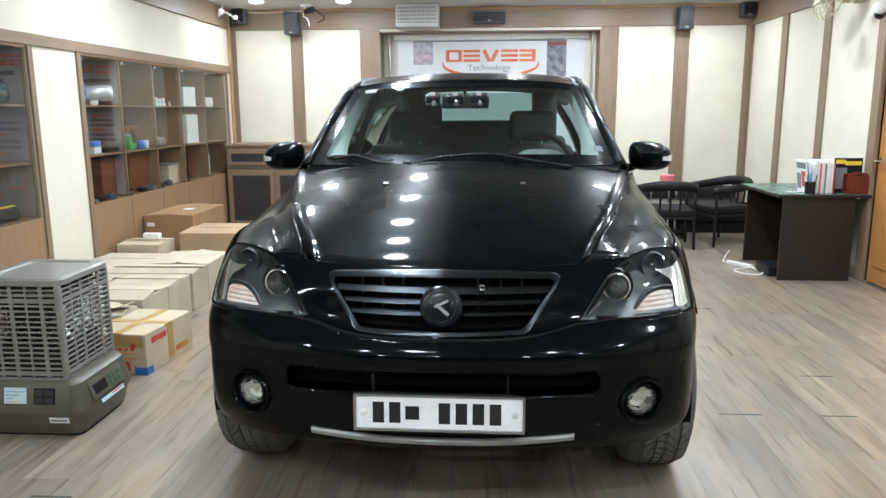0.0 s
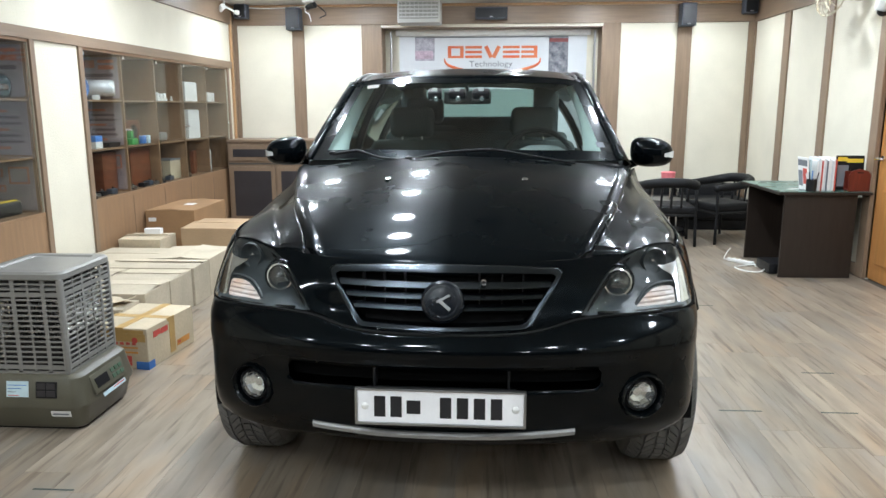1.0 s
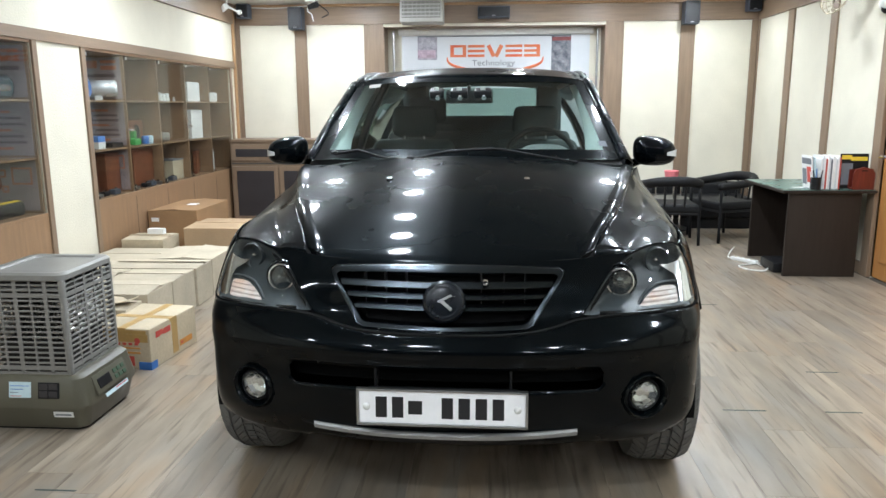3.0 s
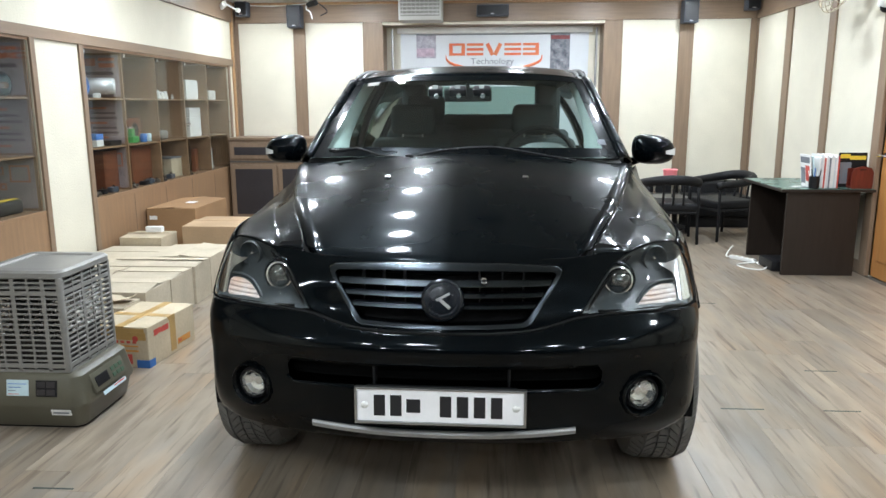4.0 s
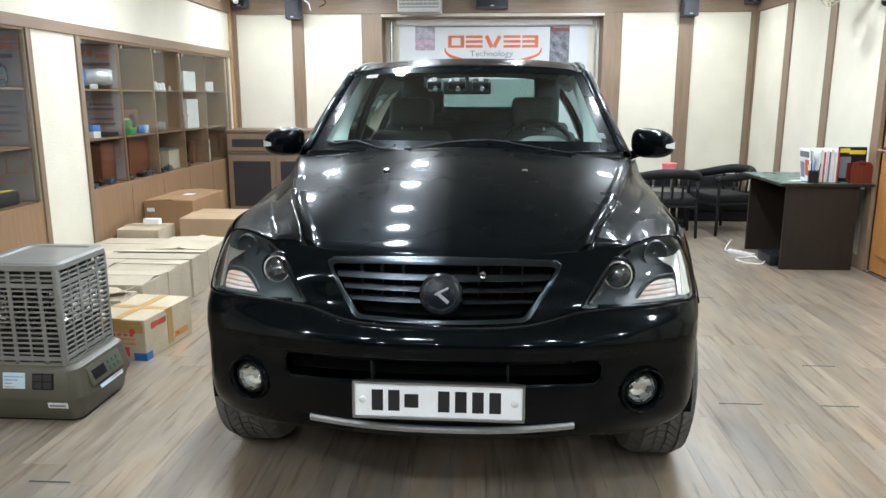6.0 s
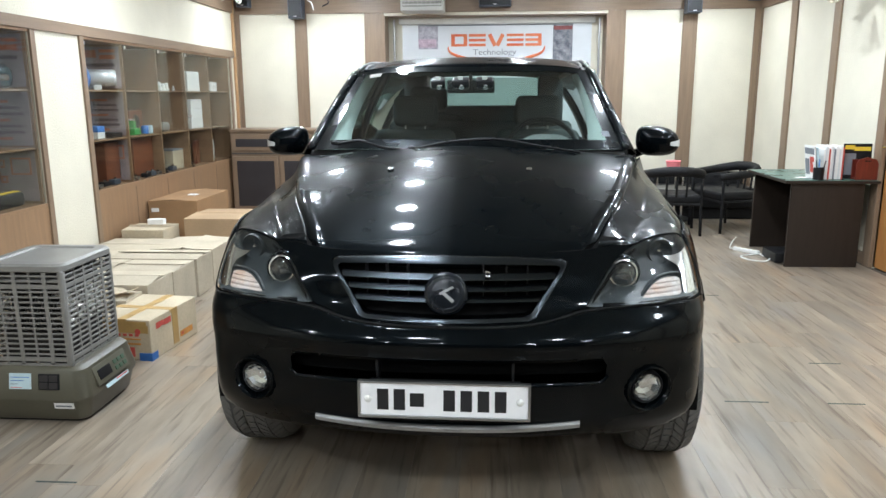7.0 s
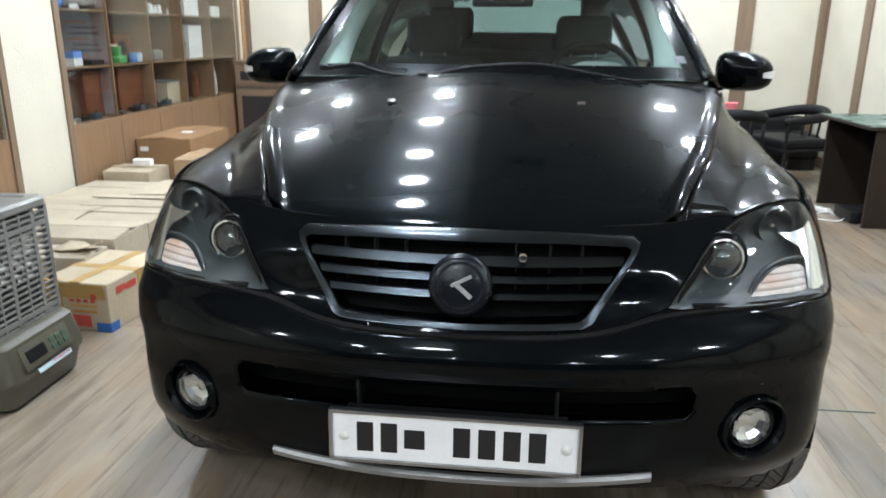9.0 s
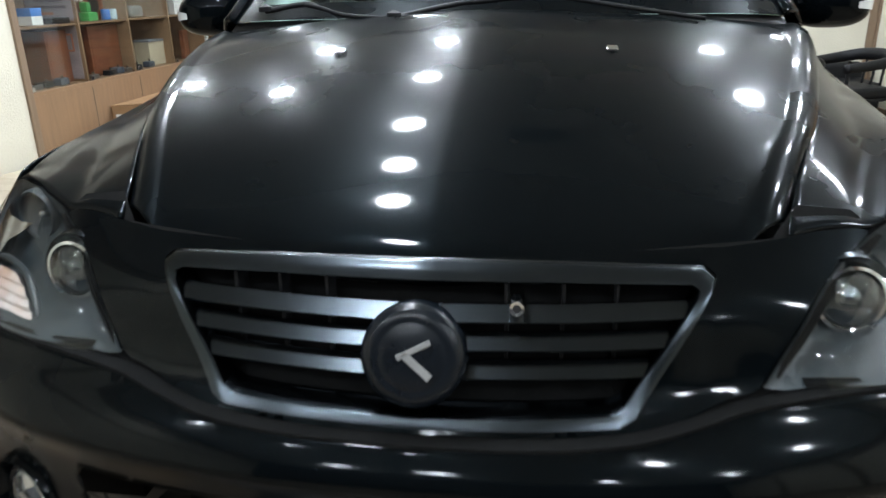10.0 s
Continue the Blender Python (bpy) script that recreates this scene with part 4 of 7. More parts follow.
    bm = patch([(k * s, z) for s, z in along(back)], [], 0.03, lambda s, z: Vector((k, 1, 1)) * nose(abs(s), z, -0.11))
    part("lamp_back", bm, WELL, lamp)

# number plate with its characters as plain bars
plate = part("number_plate", box((-0.262, -0.008, -0.054), (0.262, 0.004, 0.054), 0.006, 2), PLATE_WHITE, car, "white number plate in a chrome frame", m=pose(0, -0.030, 0.492, -3, 0, 0))
bm = bmesh.new()
for lo, hi in (((-0.269, -0.014, 0.052), (0.269, 0.006, 0.060)), ((-0.269, -0.014, -0.060), (0.269, 0.006, -0.052)), ((-0.269, -0.014, -0.052), (-0.261, 0.006, 0.052)), ((0.261, -0.014, -0.052), (0.269, 0.006, 0.052))):
    box(lo, hi, 0.004, 2, bm)
part("plate_frame", bm, STEEL, plate, "chrome plate frame", smooth=40)
for x, w, h in ((-0.190, 0.036, 0.068), (-0.138, 0.036, 0.068), (-0.083, 0.044, 0.044), (0.018, 0.036, 0.068), (0.071, 0.036, 0.068), (0.124, 0.036, 0.068), (0.177, 0.036, 0.068)):
    part("bar", box((x - w / 2, -0.0095, -h / 2), (x + w / 2, -0.0075, h / 2), 0.0008, 1), INK_BLACK, plate)
for x in (-0.237, 0.237):
    part("bolt_cap", lathe([(0.0, 0.005), (0.009, 0.004), (0.012, 0.0)], 20, pose(x, -0.008, 0.0, 90, 0, 0)), WHITE_PLASTIC, plate, smooth="all")
part("plate_bracket", box((-0.24, 0.0, -0.045), (0.24, 0.05, 0.05), 0.004), TRIM, plate)

# silver skid strip
bm = bmesh.new()
rows = []
for i in range(33):
    x = -0.43 + 0.86 * i / 32
    e = nose(s_of_x(x), 0.40)
    drop = 0.012 * (1 - (x / 0.43) ** 2)
    rows.append([bm.verts.new((x, e.y + dy, 0.395 - drop + dz)) for dy, dz in ((-0.006, 0.003), (-0.012, -0.004), (-0.006, -0.018), (0.02, -0.022), (0.02, 0.003))])
for a, b in zip(rows, rows[1:]):
    for i in range(5):
        bm.faces.new((a[i], b[i], b[(i + 1) % 5], a[(i + 1) % 5]))
bm.faces.new(rows[0])
bm.faces.new(rows[-1])
bmesh.ops.recalc_face_normals(bm, faces=bm.faces[:])
part("skid_strip", bm, SILVER, car, "dull silver strip below the bumper", smooth=40)

# windscreen
def screen(u, v):
    """u across from -1 to 1, v up from 0 to 1."""
    a = abs(u)
    lowp = Vector((0.725 * u, 1.152 + 0.075 * a ** 2.5 + 0.043 * a ** 10, 1.178 - 0.012 * a ** 6))
    topp = Vector((0.603 * u, 1.80 + 0.02 * a ** 2.5 + 0.015 * a ** 10, 1.563 - 0.027 * a ** 6))
    p = lowp.lerp(topp, v)
    p.z += 0.006 * math.sin(math.pi * v)
    return p


def sheet(f, nu, nv):
    bm = bmesh.new()
    g = [[bm.verts.new(f(-1 + 2 * i / nu, j / nv)) for i in range(nu + 1)] for j in range(nv + 1)]
    for a, b in zip(g, g[1:]):
        for i in range(nu):
            bm.faces.new((a[i], a[i + 1], b[i + 1], b[i]))
    return bm


windscreen = part("windscreen", sheet(screen, 64, 12), SCREEN_GLASS, car, "green-tinted windscreen with a black border", smooth="all")
windscreen.visible_shadow = False


def strip(f, n=24):
    bm = bmesh.new()
    g = [[bm.verts.new(p) for p in f(i / n)] for i in range(n + 1)]
    for a, b in zip(g, g[1:]):
        for i in range(len(a) - 1):
            bm.faces.new((a[i], a[i + 1], b[i + 1], b[i]))
    return bm


lift = Vector((0, -0.002, 0.002))
part("border", strip(lambda t: [screen(-1 + 2 * t, v) + lift for v in (0.0, 0.05, 0.10)], 40), PAINT, windscreen, smooth="all")
part("border", strip(lambda t: [screen(-1 + 2 * t, v) + lift for v in (0.93, 0.97, 1.0)], 40), PAINT, windscreen, smooth="all")
for k in (1, -1):
    part("border", strip(lambda t: [screen(k * u, t) + lift for u in (0.905, 0.95, 1.0)], 24), PAINT, windscreen, smooth="all")

# roof, pillars, side windows, tail
ROOF = curve_table([(1.745, 1.561), (1.865, 1.585), (2.065, 1.609), (2.365, 1.640), (2.742, 1.657), (3.303, 1.656), (3.853, 1.634), (4.22, 1.601)])


def roof_edge(y):
    return float(np.interp(y, (1.765, 1.915, 2.365, 3.67, 4.2), (0.603, 0.631, 0.649, 0.6225, 0.58)))


def roof_point(u, v):
    a = abs(u)
    y = 1.80 + (0.02 * a ** 2.5 + 0.015 * a ** 10) * (1 - v) + v * 2.42
    z = float(np.interp(y, ROOF[:, 0], ROOF[:, 1])) - 0.030 * a ** 2 - 0.022 * a ** 8
    if v == 0:
        z = screen(u, 1).z + 0.003
    return Vector((roof_edge(y) * u, y, z))


roof = thicken(part("roof", sheet(roof_point, 28, 30), PAINT, car, smooth="all"), 0.006, -1)
for k in (1, -1):
    # windscreen pillar
    def pillar(t):
        g = screen(k, t)
        w = 0.055
        return [g + Vector((0, -0.003, 0.004)), g + Vector((k * 0.018, 0.004, 0.012)), g + Vector((k * 0.04, 0.03, 0.008)), g + Vector((k * (0.05 + 0.02 * (1 - t)), 0.09, -0.02)), g + Vector((k * 0.045, 0.10, -0.03))]

    thicken(part("windscreen_pillar", strip(pillar, 16), PAINT, car, smooth="all"), 0.01, 0)
    def trim(t):
        w = 0.018 + 0.085 * (1 - t) ** 2.5
        g = screen(k * 0.93, t)
        return [g + Vector((0, 0.015, -0.008)), g + Vector((-k * w * 0.5, 0.06, -0.02)), g + Vector((-k * w, 0.16, -0.02)), g + Vector((-k * w * 0.7, 0.24, -0.03))]

    inner_p = strip(trim, 16)
    part("pillar_trim", inner_p, TRIM_GREY, car, smooth="all")
    rail = [(k * (roof_edge(y) - 0.045), y, float(np.interp(y, ROOF[:, 0], ROOF[:, 1])) + -0.032) for y in (1.825, 2.115, 2.74, 3.39, 3.95)]
    part("roof_moulding", tube(rail, 0.009, 10, 6), TRIM, car, "black roof moulding", smooth="all")

    def flank(y, v):
        x0, z0 = side_x(y, shoulder(y)) - 0.006, shoulder(y)
        x1 = roof_edge(y) - 0.002
        z1 = float(np.interp(y, ROOF[:, 0], ROOF[:, 1])) - 0.045
        return Vector((k * (x0 + (x1 - x0) * v + 0.03 * math.sin(math.pi * v)), y, z0 + (z1 - z0) * v))

    def front_limit(v):
        return 1.42 + 0.44 * v

    def window(y0, y1, name, mat, v0=0.06, v1=0.93):
        bm = bmesh.new()
        g = []
        for j in range(7):
            v = v0 + (v1 - v0) * j / 6
            a = max(y0, front_limit(v) + 0.06)
            g.append([bm.verts.new(flank(a + (y1 - a) * i / 8, v)) for i in range(9)])
        for a, b in zip(g, g[1:]):
            for i in range(8):
                bm.faces.new((a[i], a[i + 1], b[i + 1], b[i]))
        ob = part(name, bm, mat, car, smooth="all")
        ob.visible_shadow = False

    window(1.45, 2.365, "side_window", SIDE_GLASS)
    window(2.46, 3.11, "side_window", PRIVACY_GLASS)
    window(3.2, 4.1, "side_window", PRIVACY_GLASS)
    for y0, y1 in ((2.365, 2.46), (3.11, 3.2), (4.1, 4.22)):
        bm = bmesh.new()
        g = [[bm.verts.new(flank(y, v)) for y in (y0, (y0 + y1) / 2, y1)] for v in np.linspace(0, 1, 8)]
        for a, b in zip(g, g[1:]):
            for i in range(2):
                bm.faces.new((a[i], a[i + 1], b[i + 1], b[i]))
        thicken(part("pillar", bm, TRIM, car, smooth="all"), 0.04, 0)
    for v0, v1 in ((0.0, 0.07), (0.92, 1.03)):
        bm = bmesh.new()
        ys = np.linspace(front_limit(v0) + 0.01, 4.22, 24)
        g = [[bm.verts.new(flank(float(y), v)) for y in ys] for v in (v0, (v0 + v1) / 2, v1)]
        for a, b in zip(g, g[1:]):
            for i in range(len(ys) - 1):
                bm.faces.new((a[i], a[i + 1], b[i + 1], b[i]))
        thicken(part("window_frame", bm, TRIM, car, smooth="all"), 0.015, 0)
    # door mirror
    bm = bmesh.new()
    bmesh.ops.create_uvsphere(bm, u_segments=28, v_segments=18, radius=1.0)
    for v in bm.verts:
        x, y, z = v.co
        f = lambda q, e: math.copysign(abs(q) ** e, q)
        v.co = Vector((f(x, 0.72) * 0.098, f(y, 0.8) * (0.085 if y < 0 else 0.035), f(z, 0.72) * (0.068 - 0.010 * (x * k)) - 0.008 * x * k))
    mirror = part("door_mirror", bm, PAINT, car, "glossy black door mirror with a clear turn signal", smooth="all", m=pose(k * 0.938, 1.60, 1.190, 0, 0, -k * 8) @ Matrix.Scale(1.065, 4))
    part("mirror_arm", tube([(k * -0.13, 0.05, -0.075), (k * -0.08, 0.03, -0.055), (k * -0.04, 0.02, -0.04)], lambda t: 0.032 - 0.008 * t, 12, 4, 0.7), PAINT, mirror, smooth="all")
    bm = bmesh.new()
    g = []
    for i in range(11):
        a = math.radians(-10 + 88 * i / 10)
        g.append([bm.verts.new((k * (0.101 * math.copysign(abs(math.sin(a)) ** 0.72, math.sin(a))), -0.089 * abs(math.cos(a)) ** 0.8 - 0.001, z)) for z in (-0.016 - 0.008 * (i - 4) / 6, -0.006, 0.0 + 0.012 * (i - 4) / 6)] if i > 3 else None)
    g = [q for q in g if q]
    for a, b in zip(g, g[1:]):
        for i in range(2):
            bm.faces.new((a[i], a[i + 1], b[i + 1], b[i]))
    part("turn_signal", bm, CLEAR_WHITE, mirror, "clear white turn signal", smooth="all")
    part("mirror_glass", lathe([(0.0, 0.0), (0.06, 0.0)], 24, pose(0, 0.037, 0, 90, 0, 0)), CHROME, mirror)
    # door sail
    part("mirror_base", box((k * 0.80 - 0.02, 1.50, 1.02), (k * 0.80 + 0.02, 1.68, 1.15), 0.015, 2), TRIM, car)

# tail with a window
bm = bmesh.new()
tail = part("tailgate", box((-0.78, 4.40, 0.42), (0.78, 4.50, 1.05), 0.05, 3), PAINT, car)
bm = bmesh.new()
g = [[bm.verts.new((u * (0.72 - 0.16 * v), 4.44 - 0.26 * v, 1.05 + 0.51 * v)) for u in np.linspace(-1, 1, 9)] for v in (0, 0.5, 1)]
for a, b in zip(g, g[1:]):
    for i in range(8):
        bm.faces.new((a[i], a[i + 1], b[i + 1], b[i]))
ob = part("rear_window", bm, REAR_GLASS, car, smooth="all")
ob.visible_shadow = False
# hidden masses under the skin; the tray is added to block light below
part("engine_block", box((-0.62, 0.40, 0.32), (0.62, 1.1, 0.80), 0.05), WELL, car)
part("floor_pan", box((-0.80, 1.20, 0.24), (0.80, 4.38, 0.36), 0.02), WELL, car)
part("light_block_tray", box((-0.56, 0.40, 0.255), (0.56, 1.35, 0.31), 0.03), WELL, car)
part("firewall", box((-0.72, 1.32, 0.36), (0.72, 1.38, 1.06), 0.01), WELL, car)

# cowl and wipers
def cowl(t):
    u = -1 + 2 * t
    a = screen(u, 0.01)
    x = 0.771 * u
    y = float(np.interp(abs(x), [p[0] for p in reversed(rear)], [p[1] for p in reversed(rear)])) + 0.004
    b = Vector((x, y, hood_z(x, min(y, 1.26)) - 0.02))
    return [b, b.lerp(a, 0.35) + Vector((0, 0, -0.018)), a + Vector((0, 0.01, -0.004))]


part("cowl", strip(cowl, 40), TRIM, car, "black plastic cowl panel", smooth=60)


def wiper(points):
    """A wiper lying along the foot of the glass: arm with a hump, then the blade."""
    n = Vector((0, -0.016, 0.020))
    line = [screen(u, v) + n for u, v in points]
    arm = part("wiper", tube(line[:3], lambda t: 0.0075 - 0.002 * t, 8, 6), WIPER_BLACK, car, "black windscreen wiper", smooth="all")
    part("blade", tube(line[1:], lambda t: 0.006 - 0.002 * t, 8, 6, 1.2), WIPER_BLACK, arm, smooth="all")
    part("cap", lathe([(0.018, 0), (0.018, 0.012), (0.0, 0.02)], 16, Matrix.Translation(line[0])), WIPER_BLACK, arm, smooth=40)


wiper([(-0.83, 0.015), (-0.68, 0.05), (-0.60, 0.02), (-0.45, -0.03), (0.0, -0.055)])
wiper([(-0.32, -0.04), (-0.08, 0.04), (0.19, 0.065), (0.45, 0.0), (0.70, -0.07)])

# interior
dash = part("dashboard", strip(lambda t: [Vector((0.714 * (-1 + 2 * t), 1.25 + 0.11 * abs(-1 + 2 * t) ** 2, 1.147)), Vector((0.732 * (-1 + 2 * t), 1.515, 1.174)), Vector((0.732 * (-1 + 2 * t), 1.685, 1.169 + 0.052 * math.exp(-((t - 0.77) / 0.09) ** 4))), Vector((0.732 * (-1 + 2 * t), 1.765, 1.107)), Vector((0.732 * (-1 + 2 * t), 1.785, 0.8))], 40), DASH, car, "dark dashboard", smooth=50)
W = (0.386, 1.945, 1.118)
bm = tube([(0.193 * math.cos(a), 0.193 * math.sin(a), 0) for a in np.linspace(0, 2 * math.pi, 33)], 0.016, 10, 1)
wheel = part("steering_wheel", bm, TRIM, car, "black steering wheel", smooth="all", m=pose(W[0], W[1] - 0.08, W[2], 62, 0, 0))
bm = bmesh.new()
for a in (0, 180, 270):
    merge(bm, box((0.03, -0.018, -0.012), (0.18, 0.018, 0.006), 0.006), pose(0, 0, -0.008, 0, 0, a))
part("spokes", bm, TRIM, wheel)
part("hub", lathe([(0, 0.018), (0.05, 0.014), (0.07, -0.004), (0.06, -0.04)], 24), TRIM, wheel, smooth="all")


def seat(x, y, z, size):
    s = part("seat_back", box((-0.25, -0.06, 0), (0.25, 0.10, 0.60), 0.07, 4), SEAT_CLOTH, car, "dark cloth seat with a headrest", smooth=60, m=pose(x, y, z, -14, 0, 0) @ Matrix.Scale(size, 4))
    part("headrest", box((-0.135, -0.05, 0.62), (0.135, 0.06, 0.80), 0.05, 4), SEAT_CLOTH, s, smooth=60)
    for dx in (-0.06, 0.06):
        part("headrest_post", cyl(0.006, 0.006, 0.08, 10, 0, pose(dx, 0.0, 0.56)), STEEL, s)
    part("seat_cushion", box((-0.26, -0.52, -0.16), (0.26, 0.06, 0.04), 0.06, 3), SEAT_CLOTH, s, smooth=60)


for x in (-0.384, 0.384):
    seat(x, 2.345, 0.605, 1.038)
    seat(x, 3.166, 0.684 if x < 0 else 0.541, 1.022)
part("cargo_cover", box((-0.66, 3.31, 0.98), (0.66, 4.36, 1.02), 0.02), SEAT_CLOTH, car)
part("rear_bench", box((-0.66, 3.14, 0.70), (0.66, 3.28, 1.237), 0.06, 3), SEAT_CLOTH, car, smooth=60)
part("third_row_back", box((-0.58, 3.905, 0.9), (0.58, 4.025, 1.334), 0.06, 3), SEAT_CLOTH, car, smooth=60)
part("headliner", sheet(lambda u, v: roof_point(u * 0.97, 0.03 + v * 0.95) - Vector((0, 0, 0.03)), 12, 12), SEAT_CLOTH, car, smooth="all")
for k in (1, -1):
    part("rear_pillar_trim", box((k * 0.55 - 0.10, 3.95, 1.02), (k * 0.55 + 0.10, 4.15, 1.585), 0.03), SEAT_CLOTH, car)
mirror_in = part("inner_mirror", box((-0.125, -0.015, -0.035), (0.125, 0.02, 0.035), 0.014, 3), TRIM, car, "black rear-view mirror", smooth=50, m=pose(0.0, 1.765, 1.464))
part("stem", tube([(0, 0.0, 0.02), (0, -0.02, 0.06)], 0.01, 8, 3), TRIM, mirror_in)
for x, w in ((-0.162, 0.036), (-0.047, 0.044), (0.075, 0.044)):
    dc = part("dash_camera", box((-w, -0.03, -0.026), (w, 0.03, 0.026), 0.012, 3), TRIM, car, "small black windscreen camera with a shiny lens", smooth=50, m=pose(x, 1.665, 1.477, 20, 0, 0))
    part("lens_ring", lathe([(0.0, 0.006), (0.007, 0.010), (0.011, 0.010), (0.014, 0.0)], 24, pose(0.006, -0.03, -0.008, 90, 0, 0)), CHROME, dc, smooth="all")
    part("label", box((-0.012, -0.028, 0.028), (0.014, -0.024, 0.046), 0.002, 1), TRIM_GREY, dc)
e = screen(-0.82, 0.90)
part("parking_sticker", strip(lambda t: [screen(-0.86 + 0.10 * t, v) + Vector((0, -0.003, 0.003)) for v in (0.875, 0.925)], 4), HEATER_GREY, windscreen, "small pale rectangular sticker")
part("round_sticker", strip(lambda t: [screen(0.89 + 0.055 * t, v) + Vector((0, -0.003, 0.003)) for v in (0.14, 0.20)], 4), SPEAKER_GREY, windscreen, "small pale inspection sticker")


# wheels
def wheel_at(k, y):
    w = new("wheel")
    w.parent = car
    w.matrix_basis = pose(k * 0.79, y, 0.366, 0, 90, 0)
    w["label"] = "alloy wheel with a treaded black tyre"
    r, h = 0.358, 0.118
    prof = [(0.225, -h + 0.012), (0.26, -h), (0.315, -h - 0.004), (0.345, -h + 0.012), (r, -h + 0.035), (r, h - 0.035), (0.345, h - 0.012), (0.315, h + 0.004), (0.26, h), (0.225, h - 0.012)]
    part("tyre", lathe(prof, 64), RUBBER, w, smooth=50)
    bm = bmesh.new()
    n = 58
    for i in range(n):
        for q, (z0, z1, skew) in enumerate(((-0.108, -0.068, 0.35), (-0.058, -0.022, -0.5), (-0.014, 0.014, 0.0), (0.022, 0.058, 0.5), (0.068, 0.108, -0.35))):
            a = 2 * math.pi * (i + 0.5 * (q % 2)) / n
            da = 2 * math.pi / n * 0.40
            sk = skew * 2 * math.pi / n
            vs = []
            for rr in (r - 0.004, r + 0.008):
                for z, off in ((z0, -sk), (z1, sk)):
                    rl = rr - (0.018 if abs(z) > 0.1 else 0.0)
                    for d in (-da, da):
                        vs.append(bm.verts.new((rl * math.cos(a + d + off), rl * math.sin(a + d + off), z)))
            for f in ((4, 5, 7, 6), (0, 1, 5, 4), (2, 3, 7, 6), (0, 2, 6, 4), (1, 3, 7, 5)):
                bm.faces.new([vs[t] for t in f])
    bmesh.ops.recalc_face_normals(bm, faces=bm.faces[:])
    part("tread", bm, RUBBER, w)
    part("rim", lathe([(0.225, k * 0.09), (0.215, k * 0.07), (0.20, k * 0.0), (0.19, k * -0.08)], 40), STEEL, w, smooth=60)
    for i in range(6):
        part("spoke", box((0.03, -0.024, k * 0.06 - 0.012), (0.222, 0.024, k * 0.06 + 0.012), 0.01), STEEL, w, m=pose(0, 0, 0, 0, 0, 60 * i))
    part("hub_cap", lathe([(0, 0.02 * k), (0.05, 0.015 * k), (0.06, 0)], 24, pose(0, 0, k * 0.06)), STEEL, w, smooth="all")
    return w


for y in (AXLE, AXLE_R):
    for k in (1, -1):
        wheel_at(k, y)
        bm = bmesh.new()
        g = [[bm.verts.new((k * x, y + 0.408 * math.cos(a), 0.372 + 0.408 * math.sin(a))) for x in (0.60, 0.87)] for a in np.linspace(-0.12, math.pi + 0.12, 22)]
        for a, b in zip(g, g[1:]):
            bm.faces.new((a[0], a[1], b[1], b[0]))
        bm.faces.new([q[0] for q in g])
        part("wheel_well", bm, WELL, car)

# ---- display cabinets ----
SHELVES = (1.075, 1.475)


def display_cabinet(y0, y1, label):
    cab = group_at("display_cabinet", pose(XW, y0, 0.66), label, "cabinet", "display cabinets")
    w, h = y1 - y0, 1.875 - 0.66
    part("back_panel", box((-0.41, 0.0, 0.0), (-0.395, w, h), 0), TAN, cab)
    part("floor_board", box((-0.41, 0.0, 0.0), (0.008, w, 0.022), 0.002), TAN, cab)
    part("top_board", box((-0.41, 0.0, h - 0.02), (0.004, w, h), 0.002), TAN, cab)
    n = max(1, round(w / 0.63))
    for i in range(n + 1):
        y = (w - 0.018) * i / n
        part("divider", box((-0.395, y, 0.022), (-0.015, y + 0.018, h - 0.02), 0.002), TAN, cab)
    for s in SHELVES:
        for i in range(n):
            a, b = (w - 0.018) * i / n + 0.019, (w - 0.018) * (i + 1) / n - 0.001
            part("shelf", box((-0.395, a, s - 0.66 - 0.014), (-0.03, b, s - 0.66), 0.002), TAN, cab)
    for i in range(n):
        a, b = (w - 0.018) * i / n + 0.006, (w - 0.018) * (i + 1) / n + 0.010
        d = part("glass_door", box((-0.004, a, 0.024), (0.001, b, h - 0.022), 0.001, 1), GLASS, cab, "clear glass door")
        d.visible_shadow = False
        part("knob", lathe([(0.011, 0.0), (0.009, 0.008), (0.006, 0.012), (0.012, 0.02), (0.0, 0.024)], 16, pose(0.001, b - 0.03 if i % 2 == 0 else a + 0.03, 0.56, 0, 90, 0)), CHROME, d, "small chrome knob", smooth=50)
        for z in (0.04, h - 0.045):
            part("hinge", box((-0.002, a + 0.004, z - 0.014), (0.007, a + 0.034, z + 0.014), 0.002, 1), CHROME, d, "chrome glass hinge")
    return cab


display_cabinet(*CAB, "built-in wooden display cabinet with five clear glass doors")
display_cabinet(*CAB2, "built-in wooden display cabinet with clear glass doors beside the heater")


def on_shelf(name, label, category, y, x, z, bm, mat, smooth=False, parts=(), rz=0):
    ob = group_at(name, pose(x, y, z, 0, 0, rz), label, category, "shelf display")
    part("body", bm, mat, ob, smooth=smooth)
    for nm, b, mt in parts:
        part(nm, b, mt, ob, smooth=40)
    return ob


